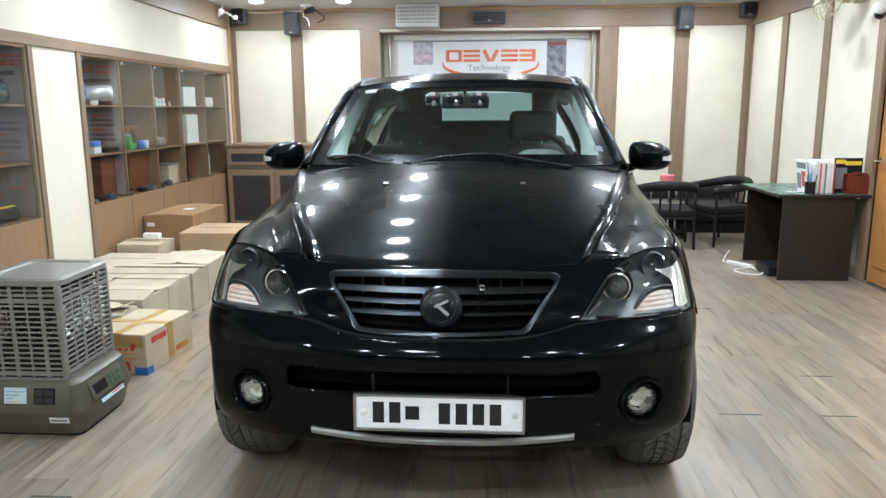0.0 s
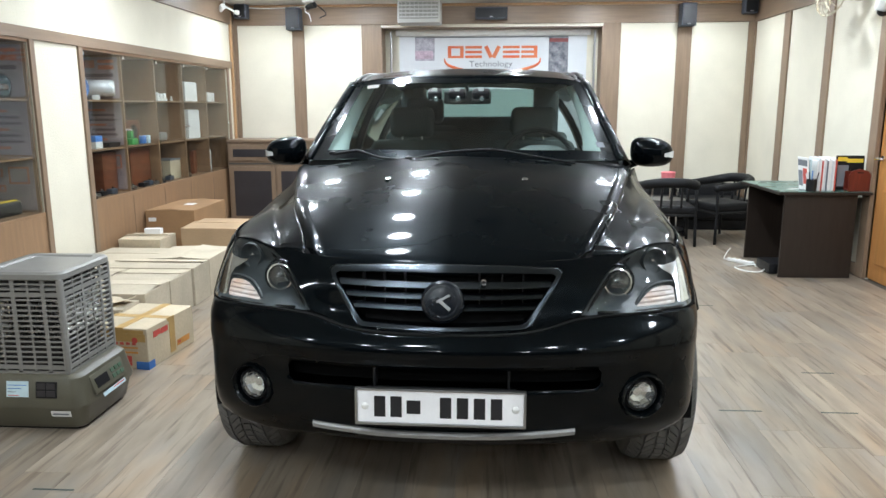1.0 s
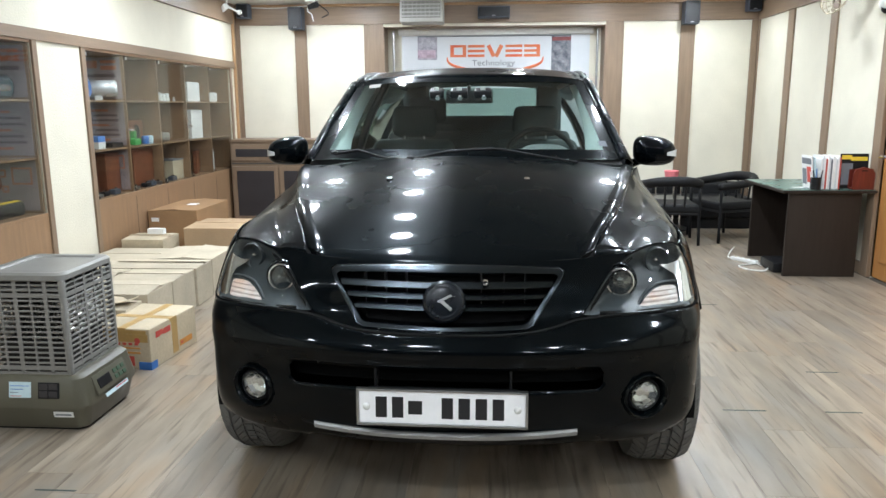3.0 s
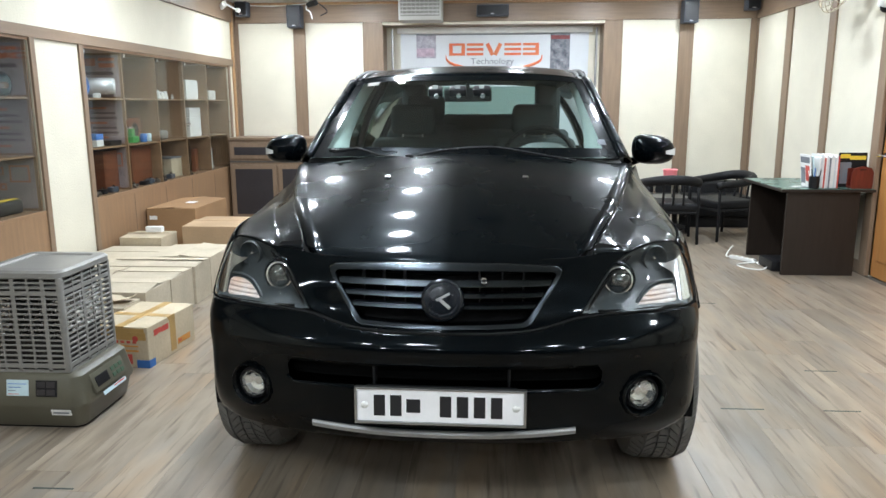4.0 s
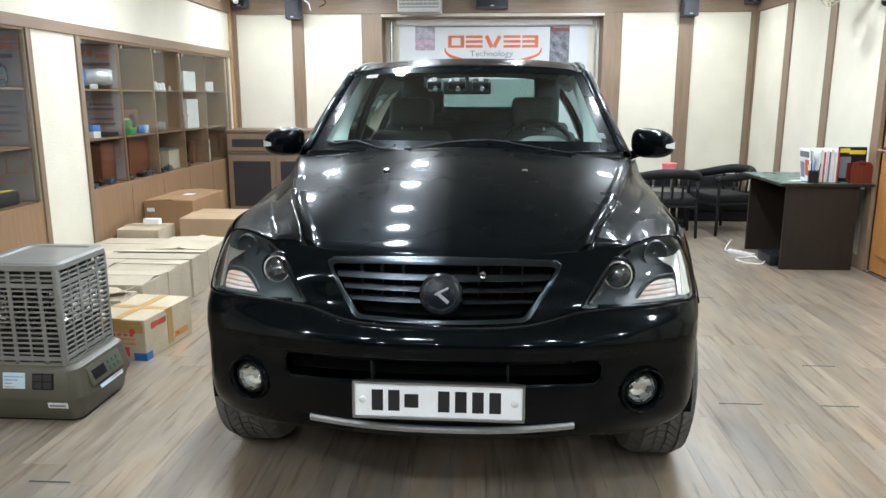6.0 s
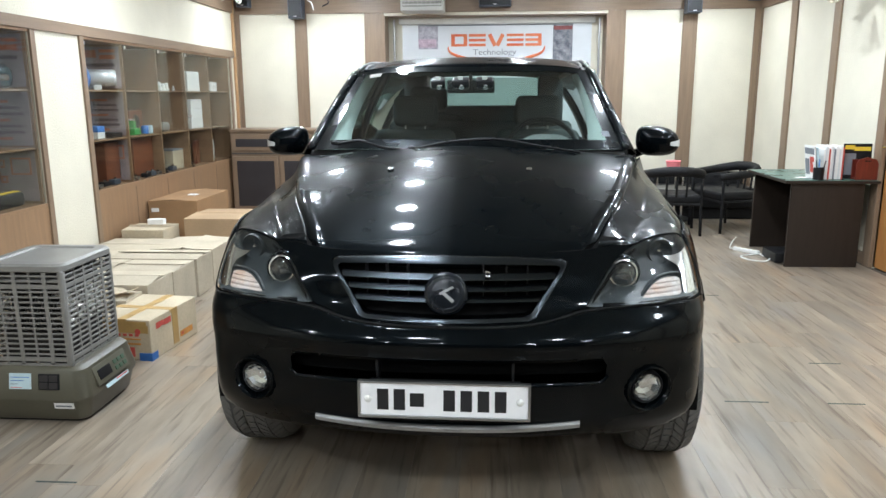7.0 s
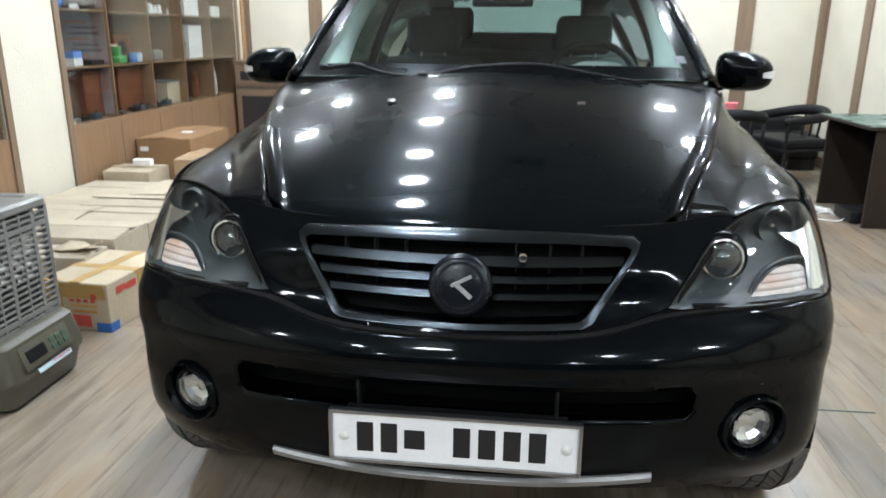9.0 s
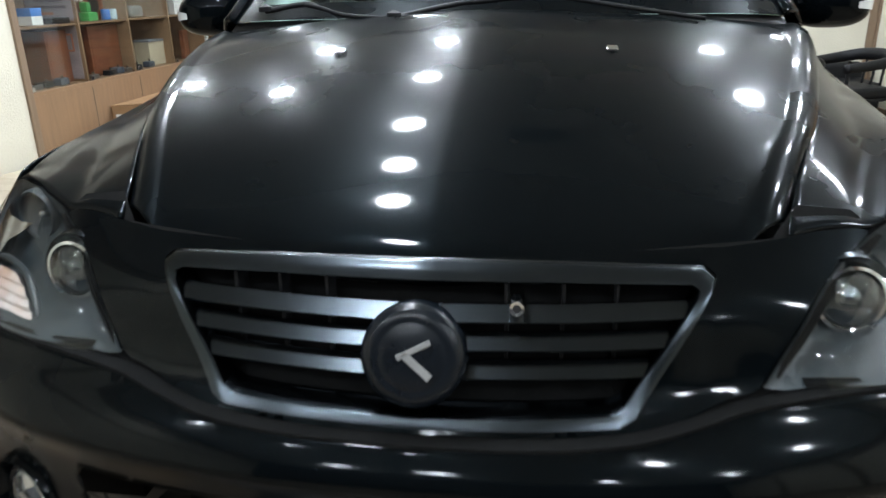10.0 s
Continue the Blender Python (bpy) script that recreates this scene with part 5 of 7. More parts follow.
Z0, Z1, Z2 = 0.683, SHELVES[0] + 0.001, SHELVES[1] + 0.001
on_shelf("tube_speaker", "silver tube speaker lying on a glass-fronted shelf", "speaker", 6.0, -2.86, Z2, lathe([(0.0, -0.15), (0.055, -0.15), (0.07, -0.13), (0.07, 0.13), (0.055, 0.15), (0.0, 0.15)], 28, pose(0, 0, 0.10, 90, 0, 0)), SATIN, 40,
         [("foot", box((-0.05, -0.03, 0.0), (0.05, 0.03, 0.04), 0.006), WHITE_PLASTIC)], rz=-62)
on_shelf("speaker_cone", "round dark speaker leaning on a shelf", "speaker", 5.76, -2.88, Z2, lathe([(0.11, 0.0), (0.115, 0.012), (0.10, 0.018), (0.05, -0.02), (0.0, -0.01)], 28, pose(0, 0, 0.115, 12, 80, 0)), BLUE_TAPE, 40)
on_shelf("small_carton", "blue and white product carton on a shelf", "box", 5.84, -2.83, Z1, box((-0.05, -0.055, 0), (0.05, 0.055, 0.055), 0.003), WHITE_PLASTIC, False, [("lid", box((-0.05, -0.055, 0.055), (0.05, 0.055, 0.105), 0.003), BLUE_PLASTIC)])
on_shelf("black_amplifier", "flat black amplifier on a shelf", "amplifier", 6.05, -2.84, Z1, box((-0.09, -0.1, 0), (0.09, 0.1, 0.04), 0.006), BLACK_PLASTIC)
on_shelf("wooden_speaker", "small brown wooden speaker box on a shelf", "speaker", 6.60, -2.94, Z1, box((-0.09, -0.13, 0), (0.09, 0.13, 0.22), 0.005), WOOD_RED, False, [("cone", lathe([(0.0, 0.0), (0.05, 0.004), (0.07, 0.0)], 24, pose(0.091, 0, 0.11, 0, 90, 0)), BLACK_PLASTIC)])
on_shelf("green_toy_block", "bright green plastic item on a shelf", "ornament", 6.45, -2.80, Z1, box((-0.04, -0.07, 0), (0.04, 0.05, 0.06), 0.012), GREEN_PLASTIC, 40, [("top", box((-0.03, -0.06, 0.06), (0.03, -0.01, 0.13), 0.01), GREEN_PLASTIC)])
on_shelf("blue_tin", "small blue and white tin on a shelf", "tin", 6.66, -2.80, Z1, lathe([(0.03, 0), (0.033, 0.004), (0.033, 0.07), (0.03, 0.075), (0.0, 0.075)], 20), BLUE_PLASTIC, 40)
on_shelf("blue_tin", "small blue and white tin on a shelf", "tin", 6.75, -2.80, Z1, lathe([(0.03, 0), (0.033, 0.004), (0.033, 0.07), (0.03, 0.075), (0.0, 0.075)], 20), LIGHT_LABEL, 40)
on_shelf("subwoofer_box", "reddish wooden subwoofer box at the cabinet's bottom", "speaker", 6.66, -2.92, Z0, box((-0.12, -0.27, 0), (0.12, 0.26, 0.36), 0.006), WOOD_RED, False, [("lip", box((0.118, -0.25, 0.02), (0.124, 0.24, 0.34), 0.003), WOOD_RED)])
on_shelf("wooden_speaker", "reddish wooden speaker cabinet at the cabinet's bottom", "speaker", 6.03, -2.92, Z0, box((-0.12, -0.13, 0), (0.12, 0.11, 0.35), 0.006), WOOD_RED, False, [("lip", box((0.118, -0.115, 0.02), (0.124, 0.095, 0.33), 0.003), WOOD_RED)])
for i, (y, x) in enumerate(((5.66, -2.76), (5.78, -2.77), (5.92, -2.75), (6.28, -2.75), (6.5, -2.75), (6.62, -2.755), (6.74, -2.75), (6.9, -2.76), (7.1, -2.76))):
    on_shelf("car_audio_part", "small dark metal car-audio part on the cabinet floor", "device", y, x, Z0, box((-0.03, -0.04 - 0.004 * (i % 3), 0), (0.03, 0.045, 0.03 + 0.008 * (i % 3)), 0.007), (STEEL, BLACK_PLASTIC, SPEAKER_GREY)[i % 3], 40,
             [("terminal", cyl(0.012, 0.01, 0.02, 12, 0, pose(0, 0.01, 0.028 + 0.008 * (i % 3))), CHROME)])
for y, s in ((7.07, 1.0), (7.16, 0.8), (7.24, 0.9), (7.42, 0.6), (6.30, 0.7)):
    on_shelf("white_figurine", "small white ornament on a shelf", "ornament", y, -2.82, Z2, lathe([(0.0, 0.09 * s), (0.02 * s, 0.08 * s), (0.028 * s, 0.06 * s), (0.02 * s, 0.045 * s), (0.035 * s, 0.02 * s), (0.03 * s, 0.0)], 14), WHITE_PLASTIC, 60)
on_shelf("grey_device", "grey rounded device on a shelf", "device", 7.12, -2.86, Z1, box((-0.06, -0.1, 0), (0.06, 0.1, 0.09), 0.03, 3), HEATER_GREY, 50)
on_shelf("cream_box", "cream storage box at the cabinet's bottom", "box", 7.32, -2.87, Z0, box((-0.10, -0.16, 0), (0.10, 0.17, 0.19), 0.006), CARTON_WHITE, False, [("lid", box((-0.105, -0.165, 0.19), (0.105, 0.175, 0.205), 0.004), GREY_INK)])
on_shelf("white_box_stack", "white product box stacked on a shelf", "box", 7.82, -2.85, Z2, box((-0.08, -0.16, 0), (0.08, 0.16, 0.205), 0.004), PAPER)
for i in range(3):
    on_shelf("white_box", "white product box stacked on a shelf", "box", 7.85, -2.85, Z1 + 0.104 * i, box((-0.08, -0.155 + 0.006 * i, 0), (0.08, 0.155, 0.102), 0.004), PAPER)
on_shelf("white_box", "small white product box on a shelf", "box", 8.42, -2.84, Z2, box((-0.06, -0.11, 0), (0.06, 0.11, 0.105), 0.004), PAPER)
on_shelf("leaning_board", "reddish board leaning in the cabinet", "board", 7.93, -2.84, Z0, box((-0.02, -0.09, 0), (0.02, 0.09, 0.25), 0.004), WOOD_RED, rz=12)
on_shelf("white_bottle", "slim white bottle in the cabinet", "bottle", 8.36, -2.83, Z0, lathe([(0.028, 0), (0.032, 0.006), (0.03, 0.22), (0.014, 0.25), (0.014, 0.28), (0.0, 0.285)], 18), WHITE_PLASTIC, 50)
on_shelf("round_speaker", "dark teal rounded amplifier with a chrome edge on a shelf", "amplifier", 4.60, -2.87, Z2, box((-0.10, -0.20, 0), (0.10, 0.19, 0.16), 0.07, 5), TEAL, 50, [("trim", box((0.06, -0.15, 0.05), (0.107, 0.12, 0.10), 0.02, 3), CHROME)])
on_shelf("black_amplifier", "black car amplifier with yellow stripe in the cabinet", "amplifier", 4.52, -2.86, Z0, box((-0.10, -0.22, 0), (0.10, 0.2, 0.10), 0.03, 3), BLACK_PLASTIC, 50, [("stripe", box((0.04, -0.2, 0.098), (0.08, 0.17, 0.106), 0.003), YELLOW)])
on_shelf("speaker_ring", "round orange-brown speaker ring in the cabinet", "speaker", 4.70, -2.98, Z0 + 0.14, lathe([(0.05, 0.0), (0.09, 0.0), (0.085, 0.015), (0.055, 0.015), (0.05, 0.0)], 24, pose(0, 0, 0.09, 0, 80, 0)), WOOD_RED, 40, [("stand", box((-0.03, -0.03, -0.14), (0.0, 0.03, 0.02), 0.003), BLACK_PLASTIC)])

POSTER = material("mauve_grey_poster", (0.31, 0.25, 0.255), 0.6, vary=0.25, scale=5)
# orange for printed frames and for the banner's painted reflection
PRINT_AND_REFLECTION_RED = material("orange_print_and_reflection", (0.42, 0.15, 0.08), 0.6, vary=0.1)
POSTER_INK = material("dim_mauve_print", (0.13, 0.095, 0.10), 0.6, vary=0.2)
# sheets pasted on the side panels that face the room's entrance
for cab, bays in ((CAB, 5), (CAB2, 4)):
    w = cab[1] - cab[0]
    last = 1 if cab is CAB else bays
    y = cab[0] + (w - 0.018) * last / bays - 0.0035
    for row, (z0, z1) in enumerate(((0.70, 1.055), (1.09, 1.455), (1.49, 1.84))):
        ps_ = group_at("poster", pose(XW - 0.382, y, z0), "mauve poster with dark printed lines and painted banner reflection", "poster", "cabinet posters")
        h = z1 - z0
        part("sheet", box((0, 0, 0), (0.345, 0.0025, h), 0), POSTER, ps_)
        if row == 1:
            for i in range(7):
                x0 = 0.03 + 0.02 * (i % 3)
                part("printed_bar", box((x0, -0.0012, 0.04 + 0.042 * i), (x0 + 0.17 + 0.04 * ((i * 5) % 3), 0.0006, 0.058 + 0.042 * i), 0), POSTER_INK if i % 3 else PRINT_AND_REFLECTION_RED, ps_)
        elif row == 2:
            # upper orange bars paint the banner's reflection in the glass onto the sheet
            for x0, x1, q0, q1, ink in ((0.02, 0.14, 0.74, 0.92, PRINT_AND_REFLECTION_RED), (0.17, 0.31, 0.70, 0.80, PRINT_AND_REFLECTION_RED), (0.17, 0.31, 0.86, 0.93, PRINT_AND_REFLECTION_RED), (0.03, 0.30, 0.52, 0.60, POSTER_INK), (0.05, 0.22, 0.40, 0.45, POSTER_INK)):
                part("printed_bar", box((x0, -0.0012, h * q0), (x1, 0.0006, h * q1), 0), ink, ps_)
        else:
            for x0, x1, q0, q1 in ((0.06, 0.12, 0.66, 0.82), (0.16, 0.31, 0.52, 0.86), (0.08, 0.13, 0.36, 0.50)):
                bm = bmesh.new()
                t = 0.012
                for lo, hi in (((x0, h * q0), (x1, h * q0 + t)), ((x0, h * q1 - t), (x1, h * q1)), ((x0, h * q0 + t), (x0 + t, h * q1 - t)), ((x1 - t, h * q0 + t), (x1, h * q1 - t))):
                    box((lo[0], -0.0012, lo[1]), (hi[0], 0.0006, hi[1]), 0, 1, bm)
                part("printed_frame", bm, PRINT_AND_REFLECTION_RED, ps_)

# ---- low cabinet in the corner ----
low = group_at("corner_cabinet", pose(-2.64, 8.46, 0), "brown cabinet with dark door and drawer panels", "cabinet")
part("body", box((0, 0.02, 0), (1.75, 0.545, 1.0), 0.004), BROWN, low)
part("top_board", box((-0.005, 0.0, 1.0), (1.76, 0.545, 1.03), 0.006), BROWN_H, low)
part("gap", box((0.01, 0.016, 0.735), (1.74, 0.022, 0.755), 0), SUBFLOOR, low)
for i in range(3):
    x0 = 0.02 + 0.575 * i
    for z0, z1, nm in ((0.78, 0.97, "drawer_front"), (0.07, 0.71, "door")):
        d = part(nm, box((x0, 0.0, z0), (x0 + 0.555, 0.02, z1), 0.003), BROWN, low)
        part("panel", box((x0 + 0.05, -0.003, z0 + 0.045), (x0 + 0.505, 0.003, z1 - 0.05), 0.004), DARK_PANEL, d, "dark inset panel")

# ---- banner and alcove ----
banner = group_at("roller_banner", pose(0.52, YN + 0.27, 0), "white roller banner with a red-orange logo hanging in the alcove", "banner")
part("cloth", box((-1.17, 0.0, 0.75), (1.17, 0.004, 2.30), 0), BANNER, banner)
part("top_rail", box((-1.21, -0.045, 2.277), (1.21, 0.012, 2.357), 0.014, 3), WHITE_PLASTIC, banner, smooth=40)
part("bottom_bar", box((-1.17, -0.01, 0.72), (1.17, 0.012, 0.75), 0.006), STEEL, banner)
LOGO_RED = material("logo_red", (0.62, 0.10, 0.04), 0.6, second=(0.66, 0.22, 0.09), vary=0.1, scale=7)
for i, (x, w) in enumerate(((-0.46, 0.20), (-0.235, 0.21), (0.0, 0.22), (0.235, 0.21), (0.46, 0.20))):
    bm = bmesh.new()
    if i in (0, ):
        for lo, hi in (((-w / 2, 0.045), (w / 2, 0.074)), ((-w / 2, -0.074), (w / 2, -0.045)), ((-w / 2, -0.05), (-w / 2 + 0.045, 0.05)), ((w / 2 - 0.045, -0.05), (w / 2, 0.05))):
            box((x + lo[0], -0.004, 2.084 + lo[1]), (x + hi[0], -0.001, 2.084 + hi[1]), 0.001, 1, bm)
    elif i == 2:
        for sgn in (1, -1):
            merge(bm, box((-0.024, -0.004, -0.078), (0.024, -0.001, 0.078), 0.001, 1), pose(x + sgn * 0.048, 0, 2.084, 0, sgn * 27, 0))
    else:
        for q in (0.058, 0.0, -0.058):
            box((x - w / 2, -0.004, 2.084 + q - 0.016), (x + w / 2, -0.001, 2.084 + q + 0.016), 0.001, 1, bm)
        if i == 4:
            box((x + w / 2 - 0.045, -0.0035, 2.010), (x + w / 2, -0.0015, 2.158), 0.001, 1, bm)
    part("logo_shape", bm, LOGO_RED, banner)
writing("word", "Technology", 0.100, GREY_INK, banner, pose(-0.02, -0.003, 1.937, 90, 0, 0), "thin grey lettering", squeeze=1.15)
for k in (1, -1):
    part("logo_arc", tube([(k * 0.60, -0.003, 2.01), (k * 0.585, -0.003, 1.955), (k * 0.52, -0.003, 1.91), (k * 0.36, -0.003, 1.86)], lambda t: 0.006 + 0.022 * t * (1 - 0.4 * t), 8, 6, 1.0), LOGO_RED, banner)
part("photo", box((-0.97, -0.003, 1.98), (-0.725, -0.001, 2.268), 0), material("pale_photo", (0.42, 0.40, 0.45), 0.6, vary=0.35, scale=14), banner, "pale faded photograph")
part("photo_patch", box((-0.97, -0.005, 2.0), (-0.745, -0.003, 2.10), 0.001, 1), material("mauve_photo", (0.48, 0.36, 0.43), 0.6, vary=0.3, scale=18), banner)
part("photo", box((0.70, -0.003, 1.55), (0.94, -0.001, 2.268), 0), material("dark_photo", (0.035, 0.042, 0.065), 0.6, second=(0.36, 0.36, 0.38), vary=0.4, scale=13), banner, "dark blue-grey photograph")
part("photo_patch", box((0.705, -0.005, 2.20), (0.935, -0.003, 2.245), 0.001, 1), material("maroon_photo", (0.22, 0.05, 0.05), 0.6, vary=0.2, scale=18), banner)
# thin dark grey line across the cloth just below the rail
part("top_dark_line", box((-0.97, -0.004, 2.256), (0.94, -0.002, 2.271), 0), GREY_INK, banner)
pole = group_at("banner_pole", pose(-0.745, YN + 0.2, 0), "thin grey metal pole standing in the alcove", "pole")
part("tube", cyl(0.014, 0.014, 2.33, 12), STEEL, pole, smooth=40)
part("base", cyl(0.09, 0.08, 0.02, 24), STEEL, pole, smooth=40)
pole2 = copy_thing(pole, pose(1.775, YN + 0.2, 0))


# ---- speakers and fittings up high ----
def wall_speaker(x, y, z, w, d, h, label, rz=0, grp="wall speakers", name="wall_speaker"):
    s = group_at(name, pose(x, y, z, 0, 0, rz), label, "speaker", grp)
    part("case", box((-w / 2, -d, 0), (w / 2, 0, h), 0.012, 3), SPEAKER_GREY, s, smooth=40)
    part("grille_cloth", box((-w / 2 + 0.01, -d - 0.004, 0.012), (w / 2 - 0.01, -d + 0.004, h - 0.012), 0.006, 2), BLACK_PLASTIC, s)
    part("badge", box((-0.02, -d - 0.006, 0.018), (0.02, -d - 0.003, 0.028), 0.001, 1), STEEL, s)
    return s


wall_speaker(-1.885, YN - 0.018, 2.325, 0.17, 0.17, 0.26, "small dark grey bookshelf speaker fixed to a batten")
wall_speaker(2.80, YN - 0.018, 2.335, 0.17, 0.17, 0.26, "small dark grey bookshelf speaker fixed to a batten")
cs = wall_speaker(0.50, YN - 0.03, 2.435, 0.38, 0.15, 0.13, "long dark grey centre speaker on the top rail")
wall_speaker(-2.52, YN - 0.06, CEIL - 0.17, 0.15, 0.14, 0.17, "small black speaker hung in the ceiling corner")
wall_speaker(3.50, YN - 0.06, CEIL - 0.16, 0.15, 0.14, 0.16, "small black speaker hung in the ceiling corner", 0)

BEIGE_W = material("aged_white_enamel", (0.44, 0.43, 0.40), 0.5, vary=0.06, scale=8)
unit = group_at("ceiling_heater", pose(-0.34, 8.62, 2.37), "white ceiling-hung blower with a slatted grille", "heater")
part("case", box((-0.25, 0.0, 0.0), (0.25, 0.34, 0.26), 0.012, 3), BEIGE_W, unit, smooth=40)
part("recess", box((-0.225, -0.004, 0.045), (0.225, 0.002, 0.24), 0.002), HEATER_GREY, unit)
for i in range(5):
    part("slat", box((-0.222, -0.012, 0.06 + 0.042 * i), (0.222, -0.002, 0.075 + 0.042 * i), 0.003), BEIGE_W, unit)
for i in range(9):
    part("fin", box((-0.20 + 0.05 * i - 0.003, -0.008, 0.05), (-0.20 + 0.05 * i + 0.003, -0.002, 0.238), 0.001, 1), BEIGE_W, unit)

spot = group_at("spot_camera", pose(-2.60, 8.55, CEIL), "white ceiling security camera on a short bracket", "camera")
part("bracket", tube([(0, 0, 0), (0.0, 0.0, -0.06), (0.05, -0.02, -0.09)], 0.012, 10, 4), WHITE_PLASTIC, spot, smooth="all")
part("head", lathe([(0, -0.05), (0.03, -0.05), (0.035, 0.05), (0.03, 0.055), (0.0, 0.05)], 20, pose(-0.03, -0.03, -0.09, 70, 0, 50)), WHITE_PLASTIC, spot, smooth=50)
part("arm", tube([(0.05, -0.02, -0.09), (0.12, 0.0, -0.13)], 0.011, 10, 2), WHITE_PLASTIC, spot, smooth="all")
part("lens", lathe([(0, 0.0), (0.025, 0.0), (0.028, -0.03)], 20, pose(0.13, 0.0, -0.135, 90, 0, -20)), WHITE_PLASTIC, spot, smooth=50)

proj = group_at("ceiling_camera", pose(-1.62, 8.6, CEIL), "dark ceiling camera with dangling white cables", "camera")
part("mount", box((-0.06, -0.05, -0.03), (0.06, 0.05, 0.0), 0.006), WHITE_PLASTIC, proj)
part("body", lathe([(0, -0.07), (0.03, -0.065), (0.036, 0.06), (0.0, 0.065)], 20, pose(0.03, -0.02, -0.07, 80, 0, 60)), BLACK_PLASTIC, proj, smooth=50)
part("cable", tube([(-0.02, 0, -0.03), (-0.05, 0.02, -0.12), (0.0, 0.0, -0.16), (0.02, 0.01, -0.24)], 0.006, 8, 5), WHITE_PLASTIC, proj, smooth="all")
part("cable", tube([(0.05, 0, -0.03), (0.15, 0.02, -0.10), (0.20, 0.0, -0.16), (0.12, 0.01, -0.20)], 0.007, 8, 5), BLACK_PLASTIC, proj, smooth="all")
wire = group_at("ceiling_cable", pose(-2.5, YN - 0.06, 2.60), "thin pale cable strung below the ceiling", "cable")
part("cable", tube([(0, 0, 0.0), (0.3, 0, -0.012), (0.6, 0, 0.0), (0.85, 0, 0.02)], 0.005, 8, 5), WHITE_PLASTIC, wire, smooth="all")

fan = group_at("wall_fan", pose(XE - 0.03, 6.42, 2.40), "aged beige wall fan at rest", "fan")
part("bracket", box((-0.06, -0.05, -0.12), (0.0, 0.05, 0.06), 0.015, 3), BEIGE, fan, smooth=40)
part("motor", lathe([(0, -0.10), (0.05, -0.09), (0.065, 0.0), (0.05, 0.06), (0.0, 0.06)], 24, pose(-0.18, -0.02, -0.05, 0, -78, 12)), BEIGE, fan, smooth="all")
part("arm", tube([(-0.03, 0, -0.02), (-0.12, 0, -0.04), (-0.17, -0.02, -0.05)], 0.022, 10, 4), BEIGE, fan, smooth="all")
hub = pose(-0.29, -0.06, -0.075, 0, -78, 12)
for i in range(16):
    a = 2 * math.pi * i / 16
    part("guard_wire", tube([hub @ Vector((0.03 * math.cos(a), 0.03 * math.sin(a), 0.07)), hub @ Vector((0.13 * math.cos(a), 0.13 * math.sin(a), 0.055)), hub @ Vector((0.18 * math.cos(a), 0.18 * math.sin(a), 0.0)), hub @ Vector((0.13 * math.cos(a), 0.13 * math.sin(a), -0.05))], 0.0035, 6, 4), BEIGE, fan, smooth="all")
part("guard_ring", tube([hub @ Vector((0.18 * math.cos(a), 0.18 * math.sin(a), 0.0)) for a in np.linspace(0, 2 * math.pi, 33)], 0.006, 8, 1), BEIGE, fan, smooth="all")
for i in range(4):
    a = math.pi / 2 * i
    bm = bmesh.new()
    g = [[bm.verts.new(hub @ Vector((r * math.cos(a + d), r * math.sin(a + d), 0.025 * q))) for q, d in ((-1, -0.32 * w), (0, 0.0), (1, 0.32 * w))] for r, w in ((0.03, 0.8), (0.08, 1.0), (0.13, 1.1), (0.165, 0.8))]
    for p, q in zip(g, g[1:]):
        for j in range(2):
            bm.faces.new((p[j], p[j + 1], q[j + 1], q[j]))
    thicken(part("blade", bm, BEIGE, fan, smooth="all"), 0.003)

dome = group_at("dome_camera", pose(XE, 5.83, 2.22), "white wall security camera with a black eye", "camera")
part("wall_plate", cyl(0.05, 0.05, 0.03, 24, 0.004, pose(0, 0, 0, 0, -90, 0)), WHITE_PLASTIC, dome, smooth=40)
part("arm", tube([(-0.02, 0, 0.0), (-0.12, -0.02, 0.0), (-0.18, -0.04, -0.03)], 0.016, 10, 4), WHITE_PLASTIC, dome, smooth="all")
part("shell", lathe([(0.0, 0.055), (0.035, 0.045), (0.05, 0.015), (0.05, -0.02), (0.042, -0.04), (0.0, -0.045)], 24, pose(-0.20, -0.05, -0.06, 25, 0, 0)), WHITE_PLASTIC, dome, smooth="all")
part("eye", lathe([(0.042, 0.0), (0.036, -0.03), (0.018, -0.045), (0.0, -0.05)], 24, pose(-0.20, -0.065, -0.095, 25, 0, 0)), BLACK_PLASTIC, dome, smooth="all")


